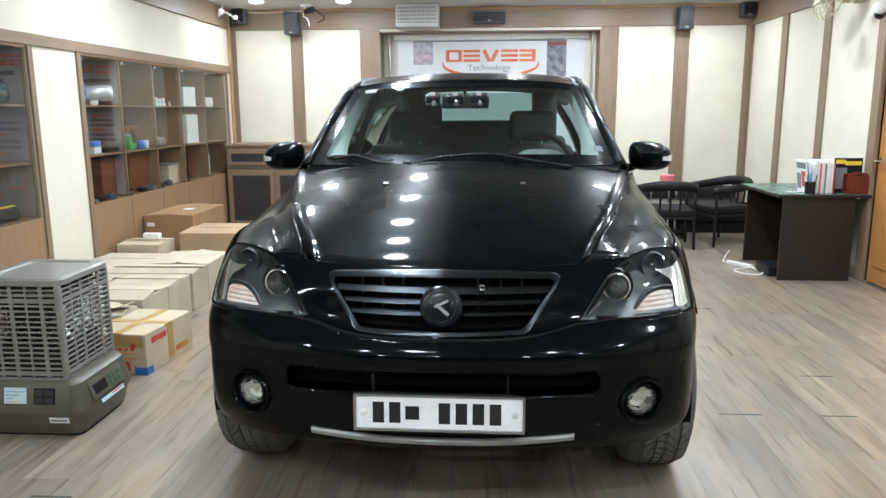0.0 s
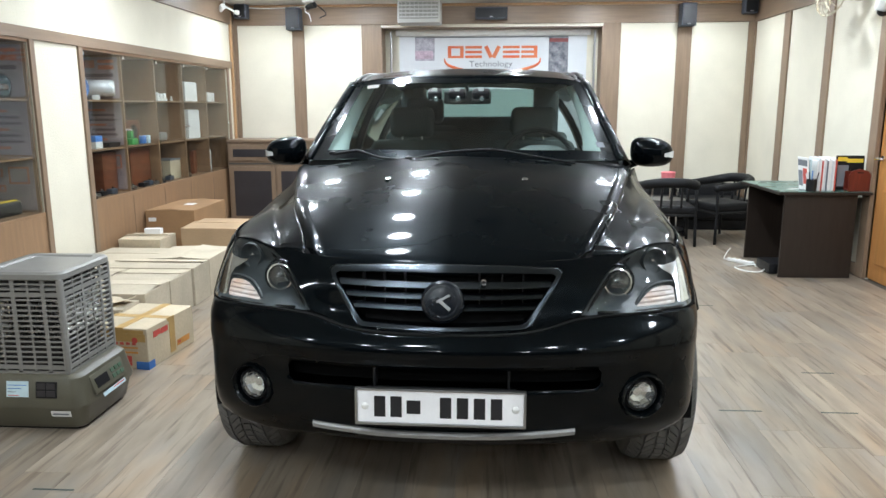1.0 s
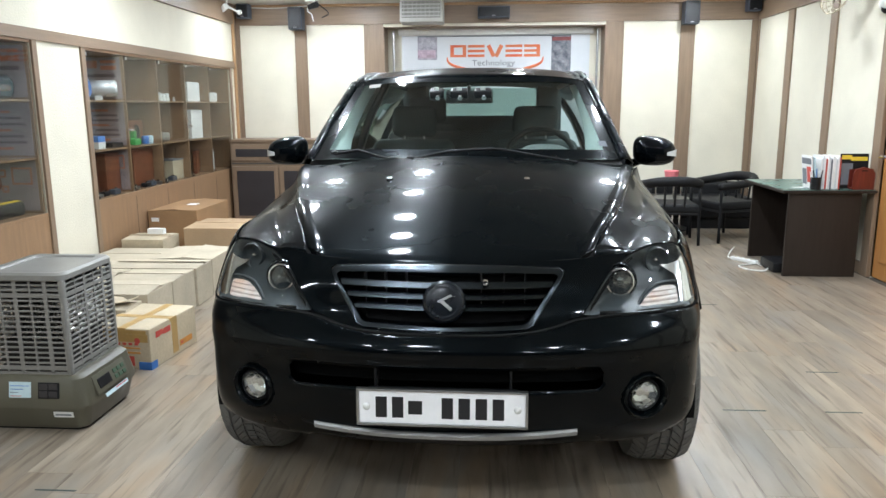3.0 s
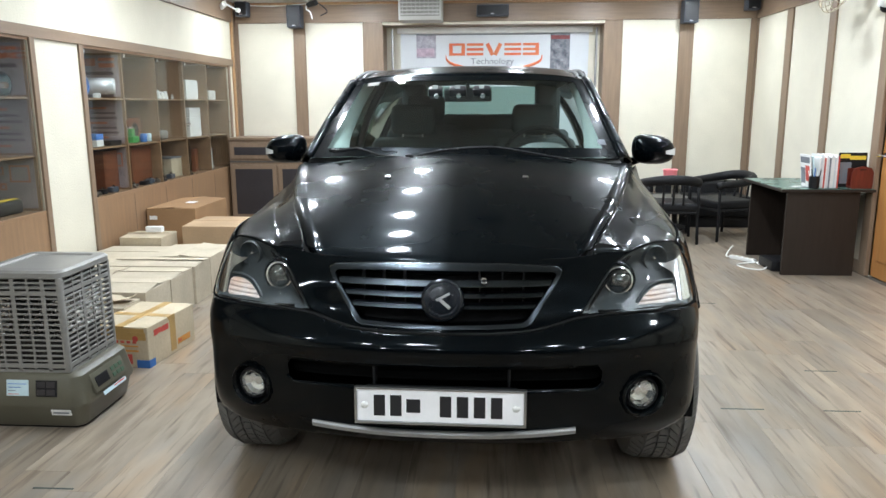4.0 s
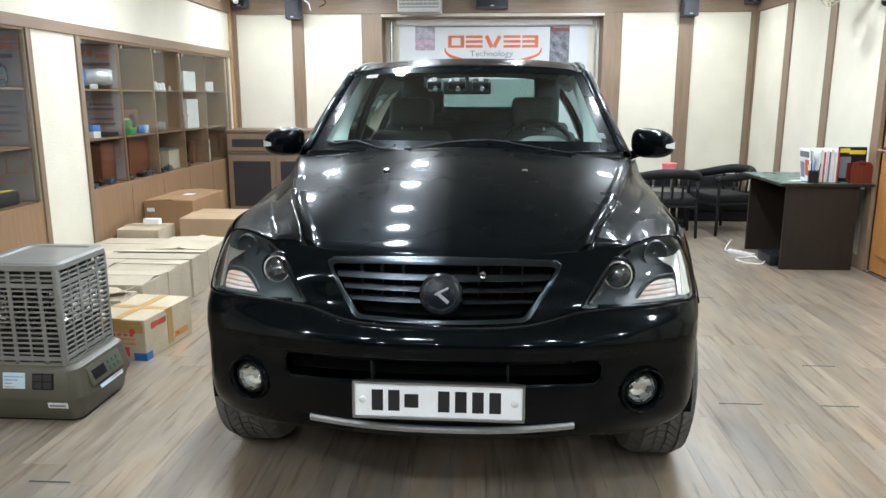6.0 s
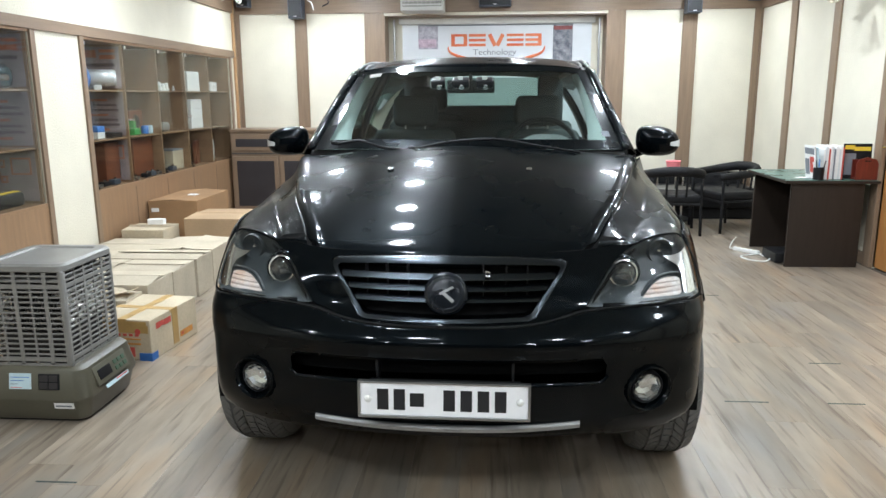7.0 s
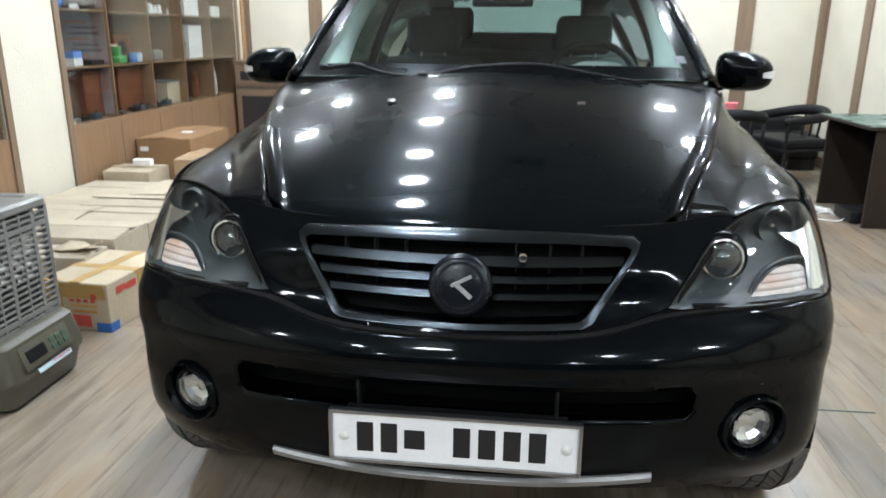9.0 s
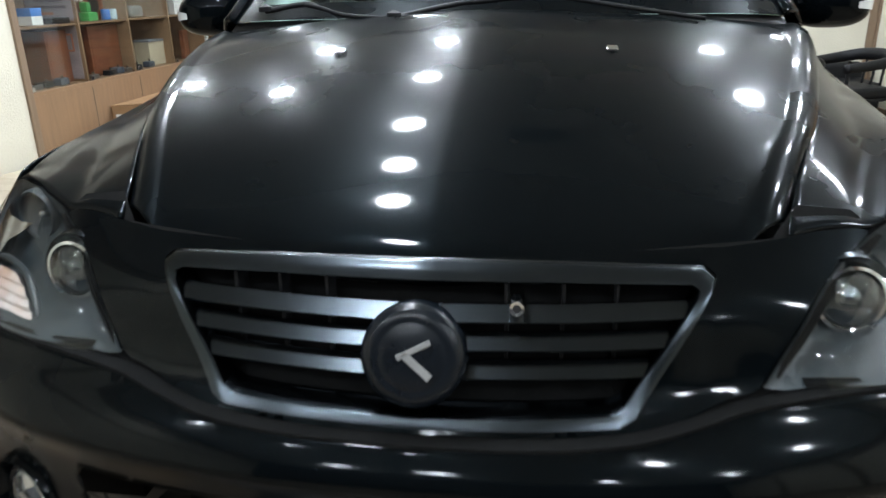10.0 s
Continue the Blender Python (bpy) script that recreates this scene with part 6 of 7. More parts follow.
# ---- cartons ----
def carton(lo, hi, mat, label, flaps=True, rz=0.0, name="carton", grp="cartons", tape=True):
    """A closed carton: body, two top flaps and a strip of tape."""
    w, d, h = (b - a for a, b in zip(lo, hi))
    c = group_at(name, pose(lo[0] + w / 2, lo[1] + d / 2, lo[2], 0, 0, rz), label, "box", grp)
    part("body", box((-w / 2, -d / 2, 0), (w / 2, d / 2, h - 0.004), 0.006, 2), mat, c)
    long_x = w >= d
    for k in (1, -1):
        bm = bmesh.new()
        lift_ = 0.006 + 0.016 * random.random()
        n = 6
        g = []
        for i in range(n + 1):
            t = i / n
            z = h - 0.003 + lift_ * (t ** 2) + 0.0015 * math.sin(5 * t + k)
            if long_x:
                g.append([bm.verts.new((x, k * (d / 2 - 0.001) * (1 - t) + k * 0.002 * t, z)) for x in (-w / 2 + 0.001, 0.0, w / 2 - 0.001)])
            else:
                g.append([bm.verts.new((k * (w / 2 - 0.001) * (1 - t) + k * 0.002 * t, y, z)) for y in (-d / 2 + 0.001, 0.0, d / 2 - 0.001)])
        for a, b in zip(g, g[1:]):
            for i in range(2):
                bm.faces.new((a[i], a[i + 1], b[i + 1], b[i]))
        bmesh.ops.recalc_face_normals(bm, faces=bm.faces[:])
        f = part("flap", bm, mat, c)
        md = f.modifiers.new("thickness", "SOLIDIFY")
        md.thickness = 0.004
    if tape:
        t = box((-w / 2 - 0.001, -0.024, h + 0.007), (w / 2 + 0.001, 0.024, h + 0.009), 0) if long_x else box((-0.024, -d / 2 - 0.001, h + 0.007), (0.024, d / 2 + 0.001, h + 0.009), 0)
        part("tape", t, mat, c)
    return c


random.seed(4)
X0, X1 = -2.655, -1.63
pale = "pale closed cardboard carton lying in a floor stack"
for (y0, y1), cuts in (((5.15, 5.66), (0.0, 0.52, 1.0)), ((4.84, 5.14), (0.0, 0.36, 1.0)), ((4.465, 4.83), (0.0, 0.55, 1.0)), ((4.095, 4.455), (0.0, 0.42, 1.0))):
    for a, b in zip(cuts, cuts[1:]):
        j = random.uniform(-0.006, 0.006)
        carton((X0 + (X1 - X0) * a + 0.003, y0 + 0.003, 0), (X0 + (X1 - X0) * b - 0.003 + j, y1 - 0.003, 0.275 + random.uniform(-0.012, 0.012)), CARTON_PALE, pale, rz=random.uniform(-0.7, 0.7), grp="pale carton stack", tape=False)
carton((-2.40, 3.86, 0), (-1.66, 4.075, 0.25), CARTON_PALE, "pale carton with a torn open flap", rz=1.0, grp="pale carton stack", tape=False)
flap = group_at("torn_flap", pose(-1.75, 4.0, 0.262), "torn white cardboard flap curling up", "cardboard")
bm = bmesh.new()
g = [[bm.verts.new((-0.13 + 0.22 * i / 6, -0.09 + 0.13 * j / 3 + 0.02 * (i % 2), 0.002 + 0.03 * (i / 6) ** 2 + 0.018 * (j / 3) * math.sin(i))) for i in range(7)] for j in range(4)]
for a, b in zip(g, g[1:]):
    for i in range(6):
        bm.faces.new((a[i], a[i + 1], b[i + 1], b[i]))
thicken(part("sheet", bm, CARTON_WHITE, flap, smooth="all"), 0.004)

big = carton((-2.66, 6.30, 0), (-2.20, 7.10, 0.49), CARTON, "large brown cardboard carton with a small white label", name="carton")
part("label", box((-0.20, -0.403, 0.385), (-0.13, -0.4, 0.42), 0), PAPER, big)
part("paper", box((0.0, -0.1, 0.499), (0.10, 0.0, 0.501), 0), PAPER, big)
mid = carton((-2.19, 5.96, 0), (-1.52, 6.52, 0.385), CARTON_TAN, "light brown cardboard carton with faint printed marks")
for x in (-0.10, -0.03, 0.05):
    for z in (0.10, 0.145, 0.185):
        part("printed_bar", box((x - 0.028, -0.2815, z), (x + 0.024, -0.2798, z + 0.012 + 0.01 * (z < 0.12)), 0), material("faint_print", (0.27, 0.17, 0.09), 0.8, vary=0.1), mid)
small = carton((-2.62, 5.70, 0), (-2.26, 6.02, 0.33), CARTON_WHITE, "small pale carton with a white slip on top")
slip = group_at("white_slip_box", pose(-2.40, 5.90, 0.342), "white folded paper slip on a small carton", "paper")
part("sheet", box((-0.070, -0.03, 0), (0.070, 0.03, 0.048), 0.004), PAPER, slip)

parcel = group_at("taped_carton", pose(-1.37, 3.55, 0, 0, 0, -6), "cream carton with amber tape and red printing", "box")
L_, D_, H_ = 0.345, 0.50, 0.232
part("body", box((-L_, 0, 0), (0, D_, H_), 0.007, 2), CARTON_WHITE, parcel)
part("tape", box((-L_ - 0.001, D_ * 0.42, H_ - 0.02), (0.0012, D_ * 0.42 + 0.05, H_ + 0.0015), 0.002), TAPE, parcel)
part("tape", box((-L_ * 0.55, -0.0012, H_ - 0.06), (-L_ * 0.55 + 0.05, D_ + 0.001, H_ + 0.0025), 0.002), TAPE, parcel)
part("tape", box((-L_ - 0.001, -0.0015, 0.05), (-L_ + 0.10, 0.03, H_ + 0.001), 0.002), TAPE, parcel)
part("tape", box((-0.002, D_ * 0.45, 0.02), (0.0018, D_ * 0.45 + 0.06, H_ + 0.001), 0.002), TAPE, parcel)
part("tape", box((-L_ + 0.02, -0.0022, H_ - 0.03), (-0.02, -0.0008, H_ - 0.008), 0), TAPE, parcel)
part("tape", box((-L_ - 0.0005, -0.0013, H_ - 0.075), (-0.012, -0.0004, H_ - 0.031), 0), TAPE, parcel)
part("tape", box((-L_ - 0.0005, -0.0013, 0.09), (-0.235, -0.0004, H_ - 0.0755), 0), TAPE, parcel)
part("corner_tape", box((-0.075, -0.0025, 0.0), (0.0015, 0.06, 0.045), 0.002), BLUE_TAPE, parcel, "blue corner tape")
for lo, hi, m in (((-0.19, 0.09), (-0.06, 0.10), ORANGE_INK), ((-0.19, 0.118), (-0.06, 0.126), ORANGE_INK), ((-0.21, 0.02), (-0.10, 0.075), RED_INK), ((-0.27, 0.03), (-0.225, 0.07), RED_INK)):
    part("printed_bar", box((lo[0], -0.0018, lo[1]), (hi[0], -0.0004, hi[1]), 0), m, parcel)
for i in range(3):
    part("printed_bar", box((0.0002, 0.06 + 0.055 * i, 0.165 + 0.004 * (i % 2)), (0.0016, 0.10 + 0.055 * i, 0.190), 0), RED_INK, parcel)
for i in range(4):
    part("printed_bar", box((-0.20 + 0.036 * i, -0.0018, 0.138), (-0.178 + 0.036 * i, -0.0004, 0.152), 0), RED_INK, parcel)
part("printed_disc", cyl(0.017, 0.017, 0.002, 24, 0, pose(-0.075, 0.0006, 0.165, 90, 0, 0)), RED_INK, parcel)
for y0, y1, z0, z1, m in ((0.06, 0.13, 0.17, 0.20, RED_INK), (0.14, 0.21, 0.165, 0.198, RED_INK), (0.30, 0.44, 0.04, 0.075, ORANGE_INK), (0.31, 0.34, 0.05, 0.066, RED_INK)):
    part("printed_bar", box((0.0004, y0, z0), (0.0018, y1, z1), 0), m, parcel)


# ---- heater ----
heater = group_at("cabinet_heater", pose(-1.545, 3.0, 0), "olive-grey oil heater with a slotted metal cage", "heater")


def frustum(levels, bevel=0.02, seg=3):
    """Rounded box tower: (half x, half y, z) levels."""
    bm = bmesh.new()
    rings = []
    for hx, hy, z in levels:
        r = min(hx, hy) * 0.22
        loop = []
        for cx, cy, a0 in ((hx - r, hy - r, 0), (-hx + r, hy - r, 90), (-hx + r, -hy + r, 180), (hx - r, -hy + r, 270)):
            for i in range(6):
                a = radians(a0 + 18 * i)
                loop.append(bm.verts.new((cx + r * math.cos(a), cy + r * math.sin(a), z)))
        rings.append(loop)
    for a, b in zip(rings, rings[1:]):
        for i in range(len(a)):
            j = (i + 1) % len(a)
            bm.faces.new((a[i], a[j], b[j], b[i]))
    bm.faces.new(list(reversed(rings[0])))
    bm.faces.new(rings[-1])
    return bm


part("base", frustum([(0.225, 0.205, 0.012), (0.232, 0.212, 0.02), (0.250, 0.230, 0.10), (0.252, 0.232, 0.108)]), HEATER_GREEN, heater, "olive-grey base tray", smooth=30)
part("foot", frustum([(0.215, 0.195, 0.0), (0.215, 0.195, 0.014)]), BLACK_PLASTIC, heater)
lowbody = part("body", frustum([(0.258, 0.238, 0.108), (0.262, 0.242, 0.125), (0.235, 0.222, 0.245), (0.215, 0.212, 0.258), (0.20, 0.205, 0.262)]), HEATER_GREEN, heater, smooth=30)
part("top_plate", frustum([(0.192, 0.207, 0.685), (0.198, 0.213, 0.69), (0.198, 0.213, 0.712), (0.188, 0.203, 0.722), (0.15, 0.165, 0.724), (0.14, 0.155, 0.716)]), HEATER_GREY, heater, "pressed grey top plate", smooth=30)
for sx in (1, -1):
    for sy in (1, -1):
        part("corner_post", box((sx * 0.165 - 0.016 * (sx > 0) * 0 - (0 if sx > 0 else 0.024), sy * 0.185 - (0 if sy > 0 else 0.022), 0.26), (sx * 0.165 + (0.024 if sx > 0 else 0), sy * 0.185 + (0.022 if sy > 0 else 0), 0.69), 0.008, 3), HEATER_GREY, heater, smooth=40)


def guard(width, cols, m):
    """A slotted guard: upright and level bars in a frame plate."""
    g = part("guard", box((-width / 2 - 0.006, -0.002, 0.262), (width / 2 + 0.006, 0.003, 0.274), 0), HEATER_GREY, heater, "slotted metal guard", m=m)
    for i in range(cols + 1):
        x, t = -width / 2 + width * i / cols, 0.009 if i % 2 == 0 else 0.0045
        part("upright_bar", box((x - t, -0.002, 0.265), (x + t, 0.0045, 0.69), 0.001, 1), HEATER_GREY, g)
    for j in range(1, 19):
        z, t = 0.268 + 0.0235 * j, 0.0044 if j not in (1, 15) else 0.010
        part("level_bar", box((-width / 2, -0.0015, z - t), (width / 2, 0.003, z + t), 0.001, 1), HEATER_GREY, g)
    return g


guard(0.34, 5, pose(0, -0.203, 0))
guard(0.34, 5, pose(0, 0.203, 0))
guard(0.38, 5, pose(0.186, 0, 0, 0, 0, 90))
guard(0.38, 5, pose(-0.186, 0, 0, 0, 0, 90))
part("burner", lathe([(0.10, 0.262), (0.11, 0.28), (0.085, 0.33), (0.085, 0.56), (0.11, 0.60), (0.0, 0.62)], 28), HEATER_SHADE, heater, "dark burner chimney", smooth=50)
# casing added to make the slots look dark, shade in its colour
part("shade_casing", frustum([(0.150, 0.165, 0.264), (0.150, 0.165, 0.40), (0.118, 0.132, 0.41), (0.118, 0.132, 0.575), (0.150, 0.165, 0.585), (0.150, 0.165, 0.686)]), HEATER_SHADE, heater, "near-black inner casing standing in for the shade inside", smooth=30)
# crimped polished fins in the middle band of each side
for deg, half, out in ((0, 0.150, 0.165), (180, 0.150, 0.165), (90, 0.165, 0.150), (270, 0.165, 0.150)):
    bm = bmesh.new()
    n = 11
    for j in range(7):
        z0 = 0.405 + 0.026 * j
        for i in range(n):
            x0, x1 = -half + 2 * half * i / n, -half + 2 * half * (i + 1) / n
            f = 0.010 * (1 if (i + j) % 2 else -1) + random.uniform(-0.003, 0.003)
            v = [bm.verts.new(q) for q in ((x0, -out + 0.012, z0), (x1, -out + 0.012, z0 + 0.004), ((x0 + x1) / 2 + f, -out - 0.010, z0 + 0.013), (x0 + f, -out + 0.016, z0 + 0.024))]
            bm.faces.new(v[:3])
            bm.faces.new((v[0], v[2], v[3]))
    part("louvre", bm, HEATER_REFLECT, heater, "polished louvre fins", m=pose(0, 0, 0, 0, 0, deg))
part("inner_shade", box((-0.17, -0.19, 0.635), (0.17, 0.19, 0.65), 0.004), HEATER_GREY, heater)
FACE, FOOT = pose(0.052, -0.2425, 0.155, -9.5, 0, 0) @ pose(0, 0.005, 0), pose(0.04, -0.2125, 0.035, 12.7, 0, 0) @ pose(0, -0.003, 0)
part("front_label", box((-0.145, -0.002, 0.010), (-0.045, 0.001, 0.080), 0), LIGHT_LABEL, heater, "pale blue printed label", m=FACE)
for i, (m, w) in enumerate(((RED_INK, 0.05), (GREY_INK, 0.035), (BLUE_TAPE, 0.06), (BLUE_PLASTIC, 0.085))):
    part("printed_bar", box((-0.138, -0.003, 0.016 + 0.015 * i), (-0.138 + w, -0.0015, 0.019 + 0.015 * i), 0), m, heater, m=FACE)
sw = part("air_inlet", box((-0.010, -0.006, 0.008), (0.085, 0.002, 0.080), 0.003), BLACK_PLASTIC, heater, "black inlet grid", m=FACE)
for x0, z0 in ((-0.004, 0.014), (0.040, 0.014), (-0.004, 0.047), (0.040, 0.047)):
    part("grid_cell", box((x0, -0.008, z0), (x0 + 0.038, -0.005, z0 + 0.027), 0.002, 1), DARK_PANEL, sw)
part("maker_sticker", box((0.058, -0.002, 0.038), (0.148, 0.001, 0.066), 0), PAPER, heater, "white sticker", m=FOOT)
part("printed_bar", box((0.066, -0.003, 0.047), (0.138, -0.0015, 0.055), 0), GREY_INK, heater, m=FOOT)
PANEL_GREEN = material("dull_green_key", (0.06, 0.11, 0.07), 0.5, vary=0.1)
pan = part("control_panel", box((0.0, -0.15, -0.045), (0.014, 0.13, 0.045), 0.006, 2), HEATER_GREEN, heater, "grey control panel with display and buttons", smooth=40, m=pose(0.243, 0.0, 0.185, 0, -20, 0))
part("display", box((0.012, -0.125, -0.025), (0.017, -0.02, 0.022), 0.002), BLACK_PLASTIC, pan, "dark display")
for i in range(3):
    for j in range(2):
        part("button", box((0.012, 0.01 + 0.036 * i, -0.028 + 0.03 * j), (0.018, 0.036 + 0.036 * i, -0.008 + 0.03 * j), 0.003), PANEL_GREEN, pan)
part("maker_strip", box((0.0, -0.09, -0.078), (0.003, 0.11, -0.060), 0.001, 1), LIGHT_LABEL, pan, "thin pale strip")
part("red_line", box((0.002, 0.0, -0.068), (0.004, 0.10, -0.063), 0), RED_INK, pan)
for x in (-0.10, 0.06):
    part("screw", cyl(0.006, 0.005, 0.004, 12, 0, pose(x, -0.2, 0.268, 90, 0, 0)), CHROME, heater)

bag = group_at("crumpled_bag", pose(-1.93, 2.78, 0), "crumpled pale paper bag on the floor", "bag")
bm = bmesh.new()
bmesh.ops.create_icosphere(bm, subdivisions=4, radius=0.12)
for v in bm.verts:
    p = v.co.copy()
    q = noise.noise(p * 14) * 0.03 + noise.noise(p * 35) * 0.014
    v.co = p + p.normalized() * q
    v.co.z = max(0.0, v.co.z * 0.95 + 0.085)
part("paper", bm, CARTON_WHITE, bag)

# ---- desk corner ----
desk = group_at("desk", pose(2.86, 5.95, 0), "dark brown desk with a green top against the wall", "desk")
part("desktop", box((0, 0, 0.70), (0.745, 0.93, 0.724), 0.005), DARK_WOOD, desk)
part("desk_mat", box((0.008, 0.008, 0.724), (0.735, 0.92, 0.727), 0.001, 1), DESK_GREEN, desk, "green glossy desk surface")
part("end_panel", box((0.06, 0.03, 0.0), (0.64, 0.055, 0.70), 0.003), DARK_WOOD, desk)
part("end_panel", box((0.06, 0.86, 0.0), (0.64, 0.885, 0.70), 0.003), DARK_WOOD, desk)
part("back_panel", box((0.60, 0.055, 0.25), (0.618, 0.86, 0.70), 0.003), DARK_WOOD, desk)
part("foot", box((0.08, 0.03, 0.0), (0.11, 0.055, 0.006), 0), BLACK_PLASTIC, desk)
mags = [(3.125, 0.010, PAPER), (3.145, 0.012, LIGHT_LABEL)]
for i in range(12):
    mags.append((3.175 + 0.0135 * i, 0.011, (PAPER, BANNER, PAPER, RED_INK, PAPER, BANNER, GREY_INK, PAPER)[i % 8]))
for i, (x, w, m) in enumerate(mags):
    t = 0.27 - 0.012 * (i % 3)
    mg = group_at("magazine", pose(x, 6.03, 0.728, 0, 0.0 if i > 1 else -7, 0), "upright thin magazine standing on the desk", "magazine", "magazines")
    part("cover", box((0, 0, 0), (w, 0.20, t), 0.0015, 1), m, mg)
    part("pages", box((0.0015, 0.002, 0.003), (w - 0.0015, 0.202, t - 0.003), 0), PAPER, mg)
    if i == 0:
        for y0, y1, z0, z1, ink in ((0.01, 0.19, 0.20, 0.25, GREY_INK), (0.02, 0.10, 0.05, 0.18, RED_INK), (0.11, 0.19, 0.03, 0.16, GREY_INK)):
            part("cover_picture", box((-0.001, y0, z0), (0.002, y1, z1), 0), ink, mg)
front_mag = group_at("car_magazine", pose(3.365, 6.10, 0.728, -4, 0, 0), "black magazine with yellow title bars leaning upright", "magazine", "magazines")
part("cover", box((0, 0, 0), (0.225, 0.012, 0.285), 0.002, 1), BLACK_PLASTIC, front_mag)
for x0, x1, z0, z1 in ((0.010, 0.088, 0.238, 0.272), (0.084, 0.214, 0.226, 0.258)):
    part("title_bar", box((x0, -0.002, z0), (x1, 0.0005, z1), 0.0005, 1), YELLOW, front_mag)
part("cover_picture", box((0.01, -0.0015, 0.03), (0.10, 0.0005, 0.205), 0), GREY_INK, front_mag)
rb = group_at("letter_rack", pose(3.425, 6.0, 0.728), "small red-brown wooden letter rack on the desk", "rack")
bm = bmesh.new()
prof = [(0.0, 0.0), (0.17, 0.0), (0.17, 0.13), (0.15, 0.165), (0.085, 0.182), (0.02, 0.165), (0.0, 0.13)]
a = [bm.verts.new((x, 0.0, z)) for x, z in prof]
b = [bm.verts.new((x, 0.012, z)) for x, z in prof]
bm.faces.new(list(reversed(a)))
bm.faces.new(b)
for i in range(len(a)):
    j = (i + 1) % len(a)
    bm.faces.new((a[i], a[j], b[j], b[i]))
bmesh.ops.recalc_face_normals(bm, faces=bm.faces[:])
part("front_board", bm, RED_BOX, rb)
part("base", box((0, 0.012, 0), (0.17, 0.085, 0.012), 0.002), RED_BOX, rb)
part("rear_board", box((0, 0.075, 0.012), (0.17, 0.085, 0.16), 0.003), RED_BOX, rb)
part("slot", box((0.06, -0.002, 0.148), (0.11, 0.001, 0.156), 0), BLACK_PLASTIC, rb)
pens = group_at("pen_holder", pose(3.13, 6.0, 0.728), "black pen holder full of pens on the desk", "pen holder")
part("cup", lathe([(0.0, 0.0), (0.036, 0.0), (0.04, 0.003), (0.042, 0.10), (0.038, 0.10), (0.036, 0.006), (0.0, 0.006)], 24), BLACK_PLASTIC, pens, smooth=40)
for i, m in enumerate((WHITE_PLASTIC, BLACK_PLASTIC, BLUE_PLASTIC, WHITE_PLASTIC, BLACK_PLASTIC)):
    part("pen", cyl(0.004, 0.004, 0.14 + 0.01 * (i % 3), 8, 0, pose(-0.02 + 0.01 * i, -0.012 + 0.008 * (i % 3), 0.008, -8 + 5 * (i % 3), -12 + 6 * i, 0)), m, pens, smooth=40)
note = group_at("paper_note", pose(3.02, 6.12, 0.7275, 0, 0, 20), "small white paper note on the desk", "paper")
part("sheet", box((0, 0, 0), (0.11, 0.05, 0.002), 0), PAPER, note)
bx_ = group_at("black_box_device", pose(2.885, 6.10, 0), "black device box with cables under the desk", "device")
part("case", box((0, 0, 0.004), (0.22, 0.30, 0.09), 0.012, 2), BLACK_PLASTIC, bx_, smooth=40)
part("foot", box((0.02, 0.02, 0.0), (0.2, 0.28, 0.006), 0), BLACK_PLASTIC, bx_)
part("cable", tube([(0.0, 0.1, 0.02), (-0.06, 0.05, 0.008), (-0.16, 0.10, 0.006), (-0.20, 0.25, 0.006), (-0.05, 0.33, 0.008), (0.05, 0.32, 0.02)], 0.006, 8, 6), WHITE_PLASTIC, bx_, smooth="all")
ps = group_at("power_strip", pose(2.80, 6.55, 0, 0, 0, -55), "white power strip with a cable on the floor", "power strip")
part("case", box((-0.13, -0.025, 0.0), (0.13, 0.025, 0.035), 0.008, 2), WHITE_PLASTIC, ps, smooth=40)
for i in range(4):
    part("socket", cyl(0.017, 0.017, 0.003, 20, 0, pose(-0.09 + 0.055 * i, 0, 0.034)), BEIGE, ps)
part("cable", tube([(-0.13, 0, 0.015), (-0.2, 0.03, 0.006), (-0.24, 0.12, 0.05), (-0.22, 0.14, 0.09)], 0.005, 8, 6), WHITE_PLASTIC, ps, smooth="all")
part("cable", tube([(0.13, 0, 0.015), (0.2, -0.03, 0.006), (0.26, 0.05, 0.006), (0.20, 0.16, 0.006)], 0.005, 8, 6), WHITE_PLASTIC, ps, smooth="all")
bn = group_at("wall_bottles", pose(3.56, 6.25, 0), "slim white container beside the desk", "bottle")
part("body", lathe([(0.03, 0), (0.034, 0.006), (0.034, 0.22), (0.015, 0.26), (0.015, 0.29), (0.0, 0.295)], 18), WHITE_PLASTIC, bn, smooth=50)


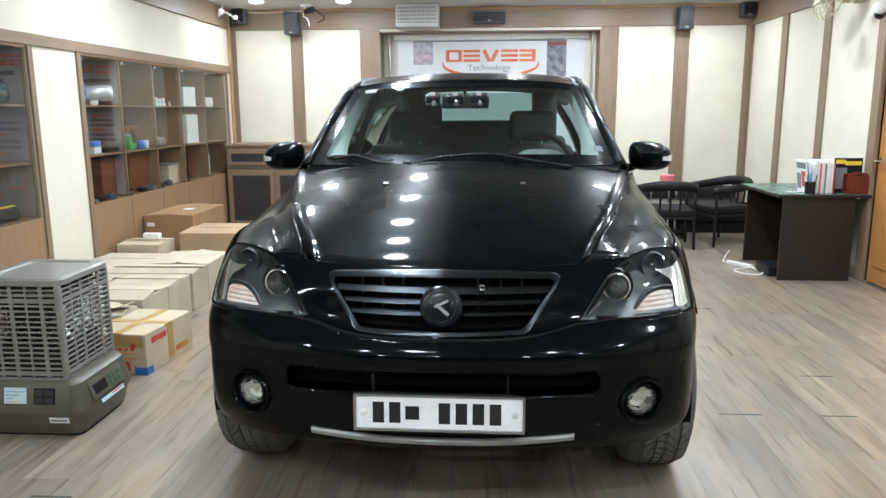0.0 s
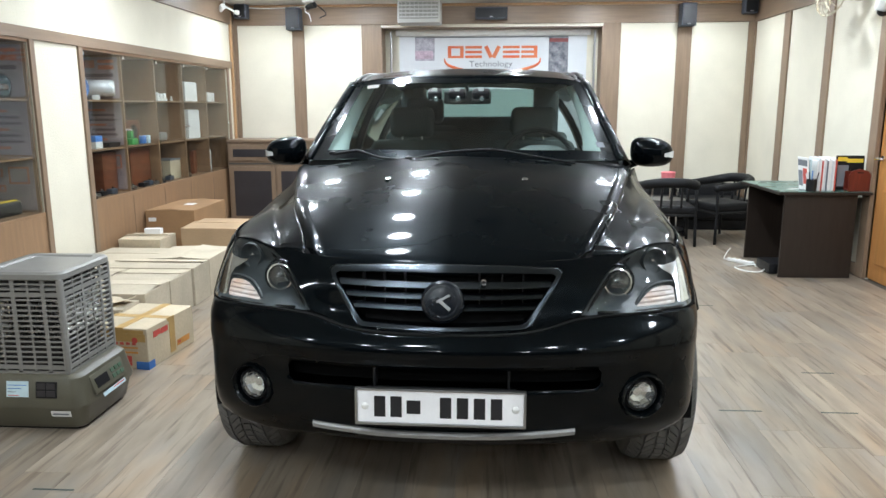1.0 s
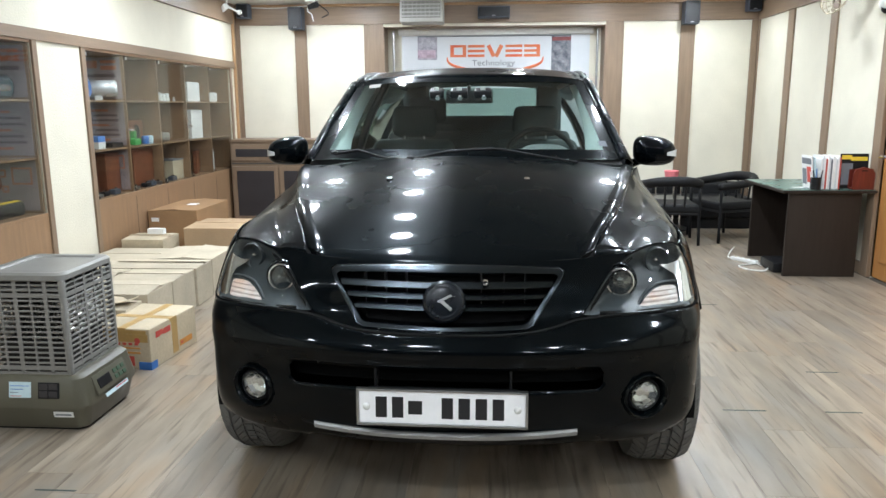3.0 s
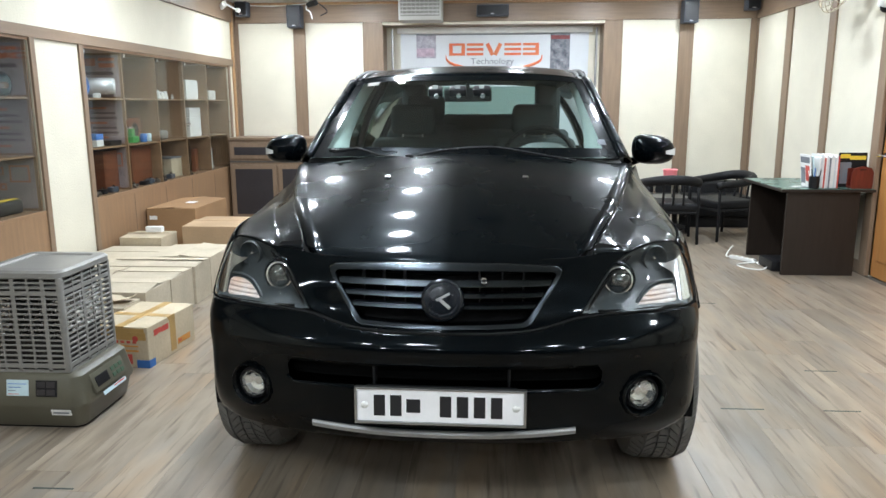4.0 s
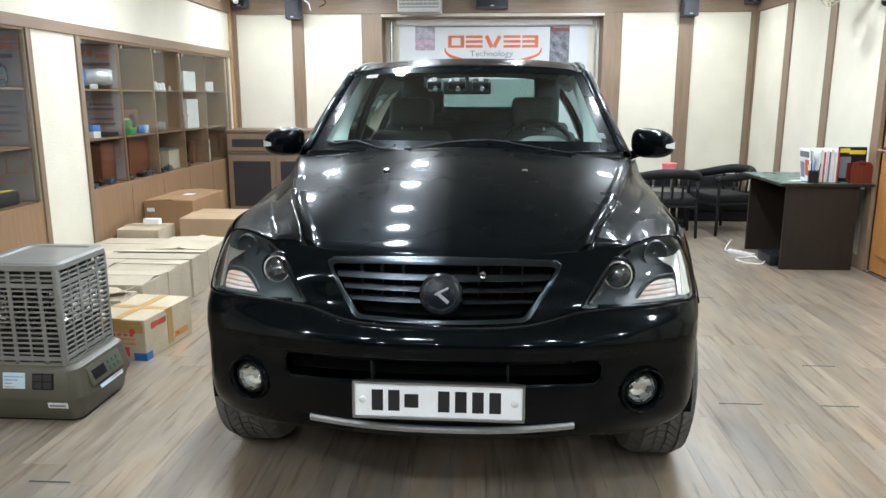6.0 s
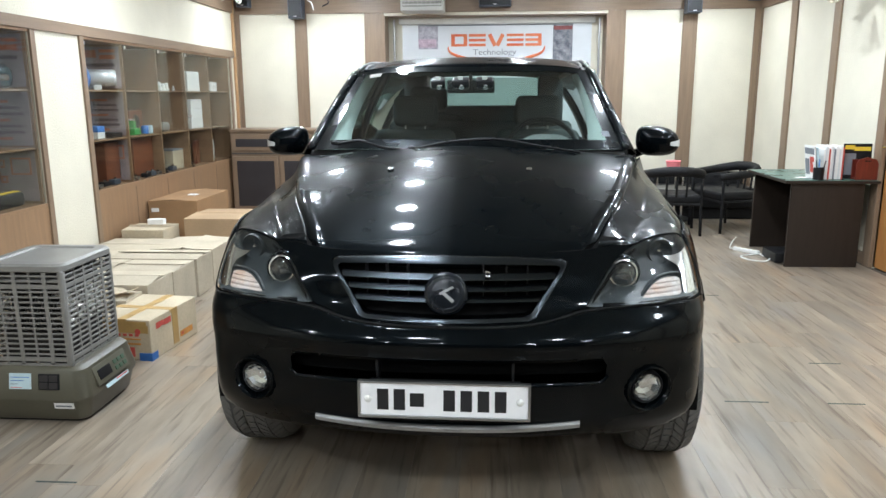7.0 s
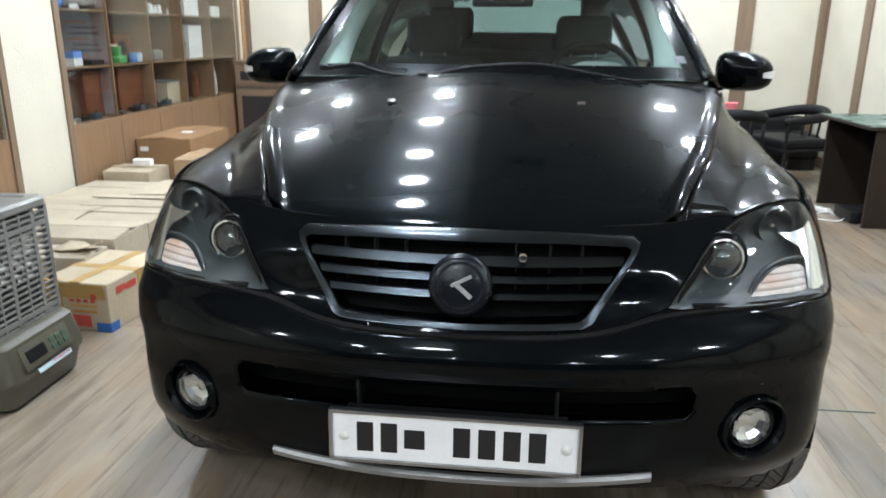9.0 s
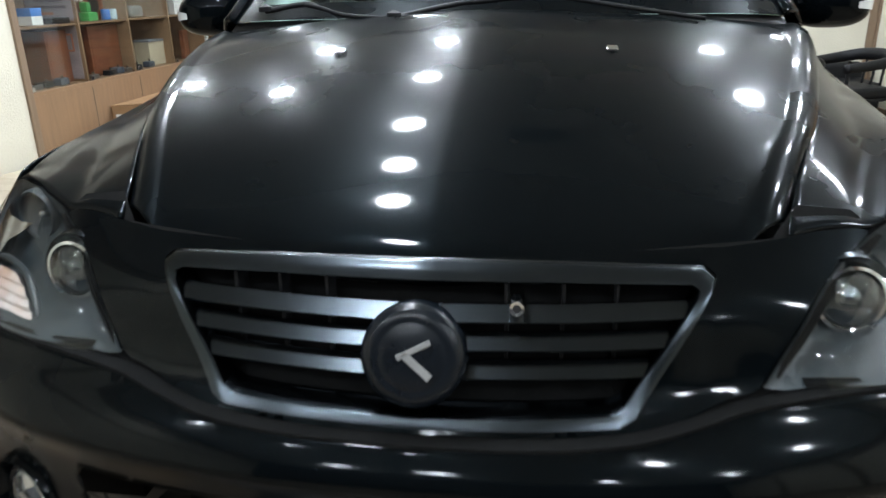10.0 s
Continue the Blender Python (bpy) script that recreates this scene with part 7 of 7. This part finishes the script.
def armchair(m, label):
    """Tubular chair with a padded wrap-round top rail."""
    c = group_at("armchair", m, label, "chair", "black armchairs")
    for x, y in ((-0.25, -0.22), (0.25, -0.22), (-0.26, 0.22), (0.26, 0.22)):
        part("leg", tube([(x * 1.03, y * 1.04, 0.0), (x, y, 0.3), (x * 0.99, y, 0.58)], 0.0155, 10, 3), LEATHER, c, smooth="all")
    part("seat", box((-0.25, -0.24, 0.33), (0.25, 0.23, 0.42), 0.035, 4), LEATHER, c, "padded black seat", smooth=60)
    part("seat_frame", box((-0.25, -0.23, 0.31), (0.25, 0.22, 0.335), 0.006), BLACK_PLASTIC, c)
    part("top_rail", tube([(-0.27, 0.26, 0.585), (-0.28, 0.05, 0.60), (-0.255, -0.15, 0.625), (-0.15, -0.245, 0.65), (0.0, -0.265, 0.658), (0.15, -0.245, 0.65), (0.255, -0.15, 0.625), (0.28, 0.05, 0.60), (0.27, 0.26, 0.585)], lambda t: 0.030 + 0.016 * math.sin(math.pi * t), 14, 6, 1.1), LEATHER, c, "padded wrap-round back and arm rail", smooth="all")
    for x in (-0.10, 0.0, 0.10):
        part("back_slat", tube([(x, -0.235, 0.40), (x, -0.25, 0.55), (x, -0.255, 0.64)], 0.012, 8, 3), BLACK_PLASTIC, c, smooth="all")
    for k in (1, -1):
        part("arm_post", tube([(k * 0.26, 0.22, 0.56), (k * 0.275, 0.25, 0.585)], 0.0155, 10, 2), LEATHER, c, smooth="all")
    return c


armchair(pose(2.35, 7.56, 0, 0, 0, -3), "black padded armchair with its back towards the car")
armchair(pose(2.96, 7.79, 0, 0, 0, 110), "black padded armchair turned towards the round table")
stand = group_at("round_stand", pose(2.48, 8.12, 0), "round three-tier stand with black shelves and chrome posts", "table")
for z, r in ((0.04, 0.22), (0.38, 0.21), (0.57, 0.19)):
    part("tier", cyl(r, r, 0.018, 32, 0.005, pose(0, 0, z)), BLACK_PLASTIC if z < 0.1 else HEATER_GREY, stand, smooth=40)
for i in range(3):
    a = radians(30 + 120 * i)
    part("post", cyl(0.011, 0.011, 0.57, 12, 0, pose(0.16 * math.cos(a), 0.16 * math.sin(a), 0.0)), CHROME, stand, smooth=40)
pink = group_at("pink_pot", pose(2.48, 8.10, 0.588), "pink plastic pot on a round stand", "pot")
part("pot", lathe([(0.0, 0.0), (0.065, 0.0), (0.078, 0.10), (0.082, 0.105), (0.078, 0.11), (0.07, 0.105), (0.06, 0.01), (0.0, 0.01)], 28), PINK, pink, smooth=40)
bench = group_at("bench_sofa", pose(2.02, 8.36, 0), "low black leather bench along the wall", "sofa")
part("plinth", box((0.02, 0.04, 0.0), (1.46, 0.60, 0.12), 0.006), BLACK_PLASTIC, bench)
for i in range(2):
    part("seat", box((0.01 + 0.735 * i, 0.0, 0.12), (0.735 + 0.735 * i, 0.5, 0.36), 0.04, 3), LEATHER, bench, smooth=60)
    part("backrest", box((0.01 + 0.735 * i, 0.44, 0.2), (0.735 + 0.735 * i, 0.62, 0.50), 0.05, 3), LEATHER, bench, smooth=60)

# ---- floor planks ----
PW, PL = 0.19, 1.22
plank = box((0.0002, 0.0002, -0.004), (PW - 0.0002, PL - 0.0002, 0.0), 0.0006, 1)
pm = bpy.data.meshes.new("plank")
plank.to_mesh(pm)
plank.free()
pm.materials.append(PLANK)
random.seed(11)
count = 0
rest = bmesh.new()
for i in range(34):
    x = XW + PW * i
    if x + PW > XE + 0.12:
        continue
    y = y_first = -0.62 - random.random() * PL
    while y < YN:
        if y > 7.9:
            box((x + 0.0002, y + 0.0002, -0.004), (x + PW - 0.0002, min(y + PL, YN) - 0.0002, 0.0), 0, 1, rest)
        elif count < 300:
            ob = new("plank", pm)
            ob.parent = floor
            ob.matrix_basis = pose(x, y, 0)
            count += 1
        y += PL
    while y_first > YS:
        y_next = max(YS, y_first - PL)
        box((x + 0.0002, y_next + 0.0002, -0.004), (x + PW - 0.0002, y_first - 0.0002, 0.0), 0, 1, rest)
        y_first = y_next
far = part("plank_rest", rest, PLANK, floor)
far["kind"] = "stuff"
GAP = material("dark_open_joint", (0.035, 0.055, 0.05), 0.6, vary=0.2)
for x, y, w in ((-1.235, 2.283, 0.16), (2.18, 3.70, 0.17), (1.58, 3.17, 0.2), (2.05, 3.17, 0.17), (1.95, 5.05, 0.16)):
    part("open_joint", box((x, y, -0.002), (x + w, y + 0.010, 0.0008), 0), GAP, floor, "short dark open joint between plank ends")
# unseen fixture inferred from a dark patch mirrored in the hood; slats invented
vent = group_at("ceiling_vent", pose(0.57, 3.55, CEIL), "small dark ceiling fixture, unseen, inferred from its hood reflection", "vent")
part("frame", box((-0.12, -0.085, -0.018), (0.12, 0.085, 0.0), 0.006), BLACK_PLASTIC, vent)
for i in range(4):
    part("slat", box((-0.10, -0.07 + 0.04 * i, -0.026), (0.10, -0.05 + 0.04 * i, -0.016), 0.002, 1), DARK_PANEL, vent)
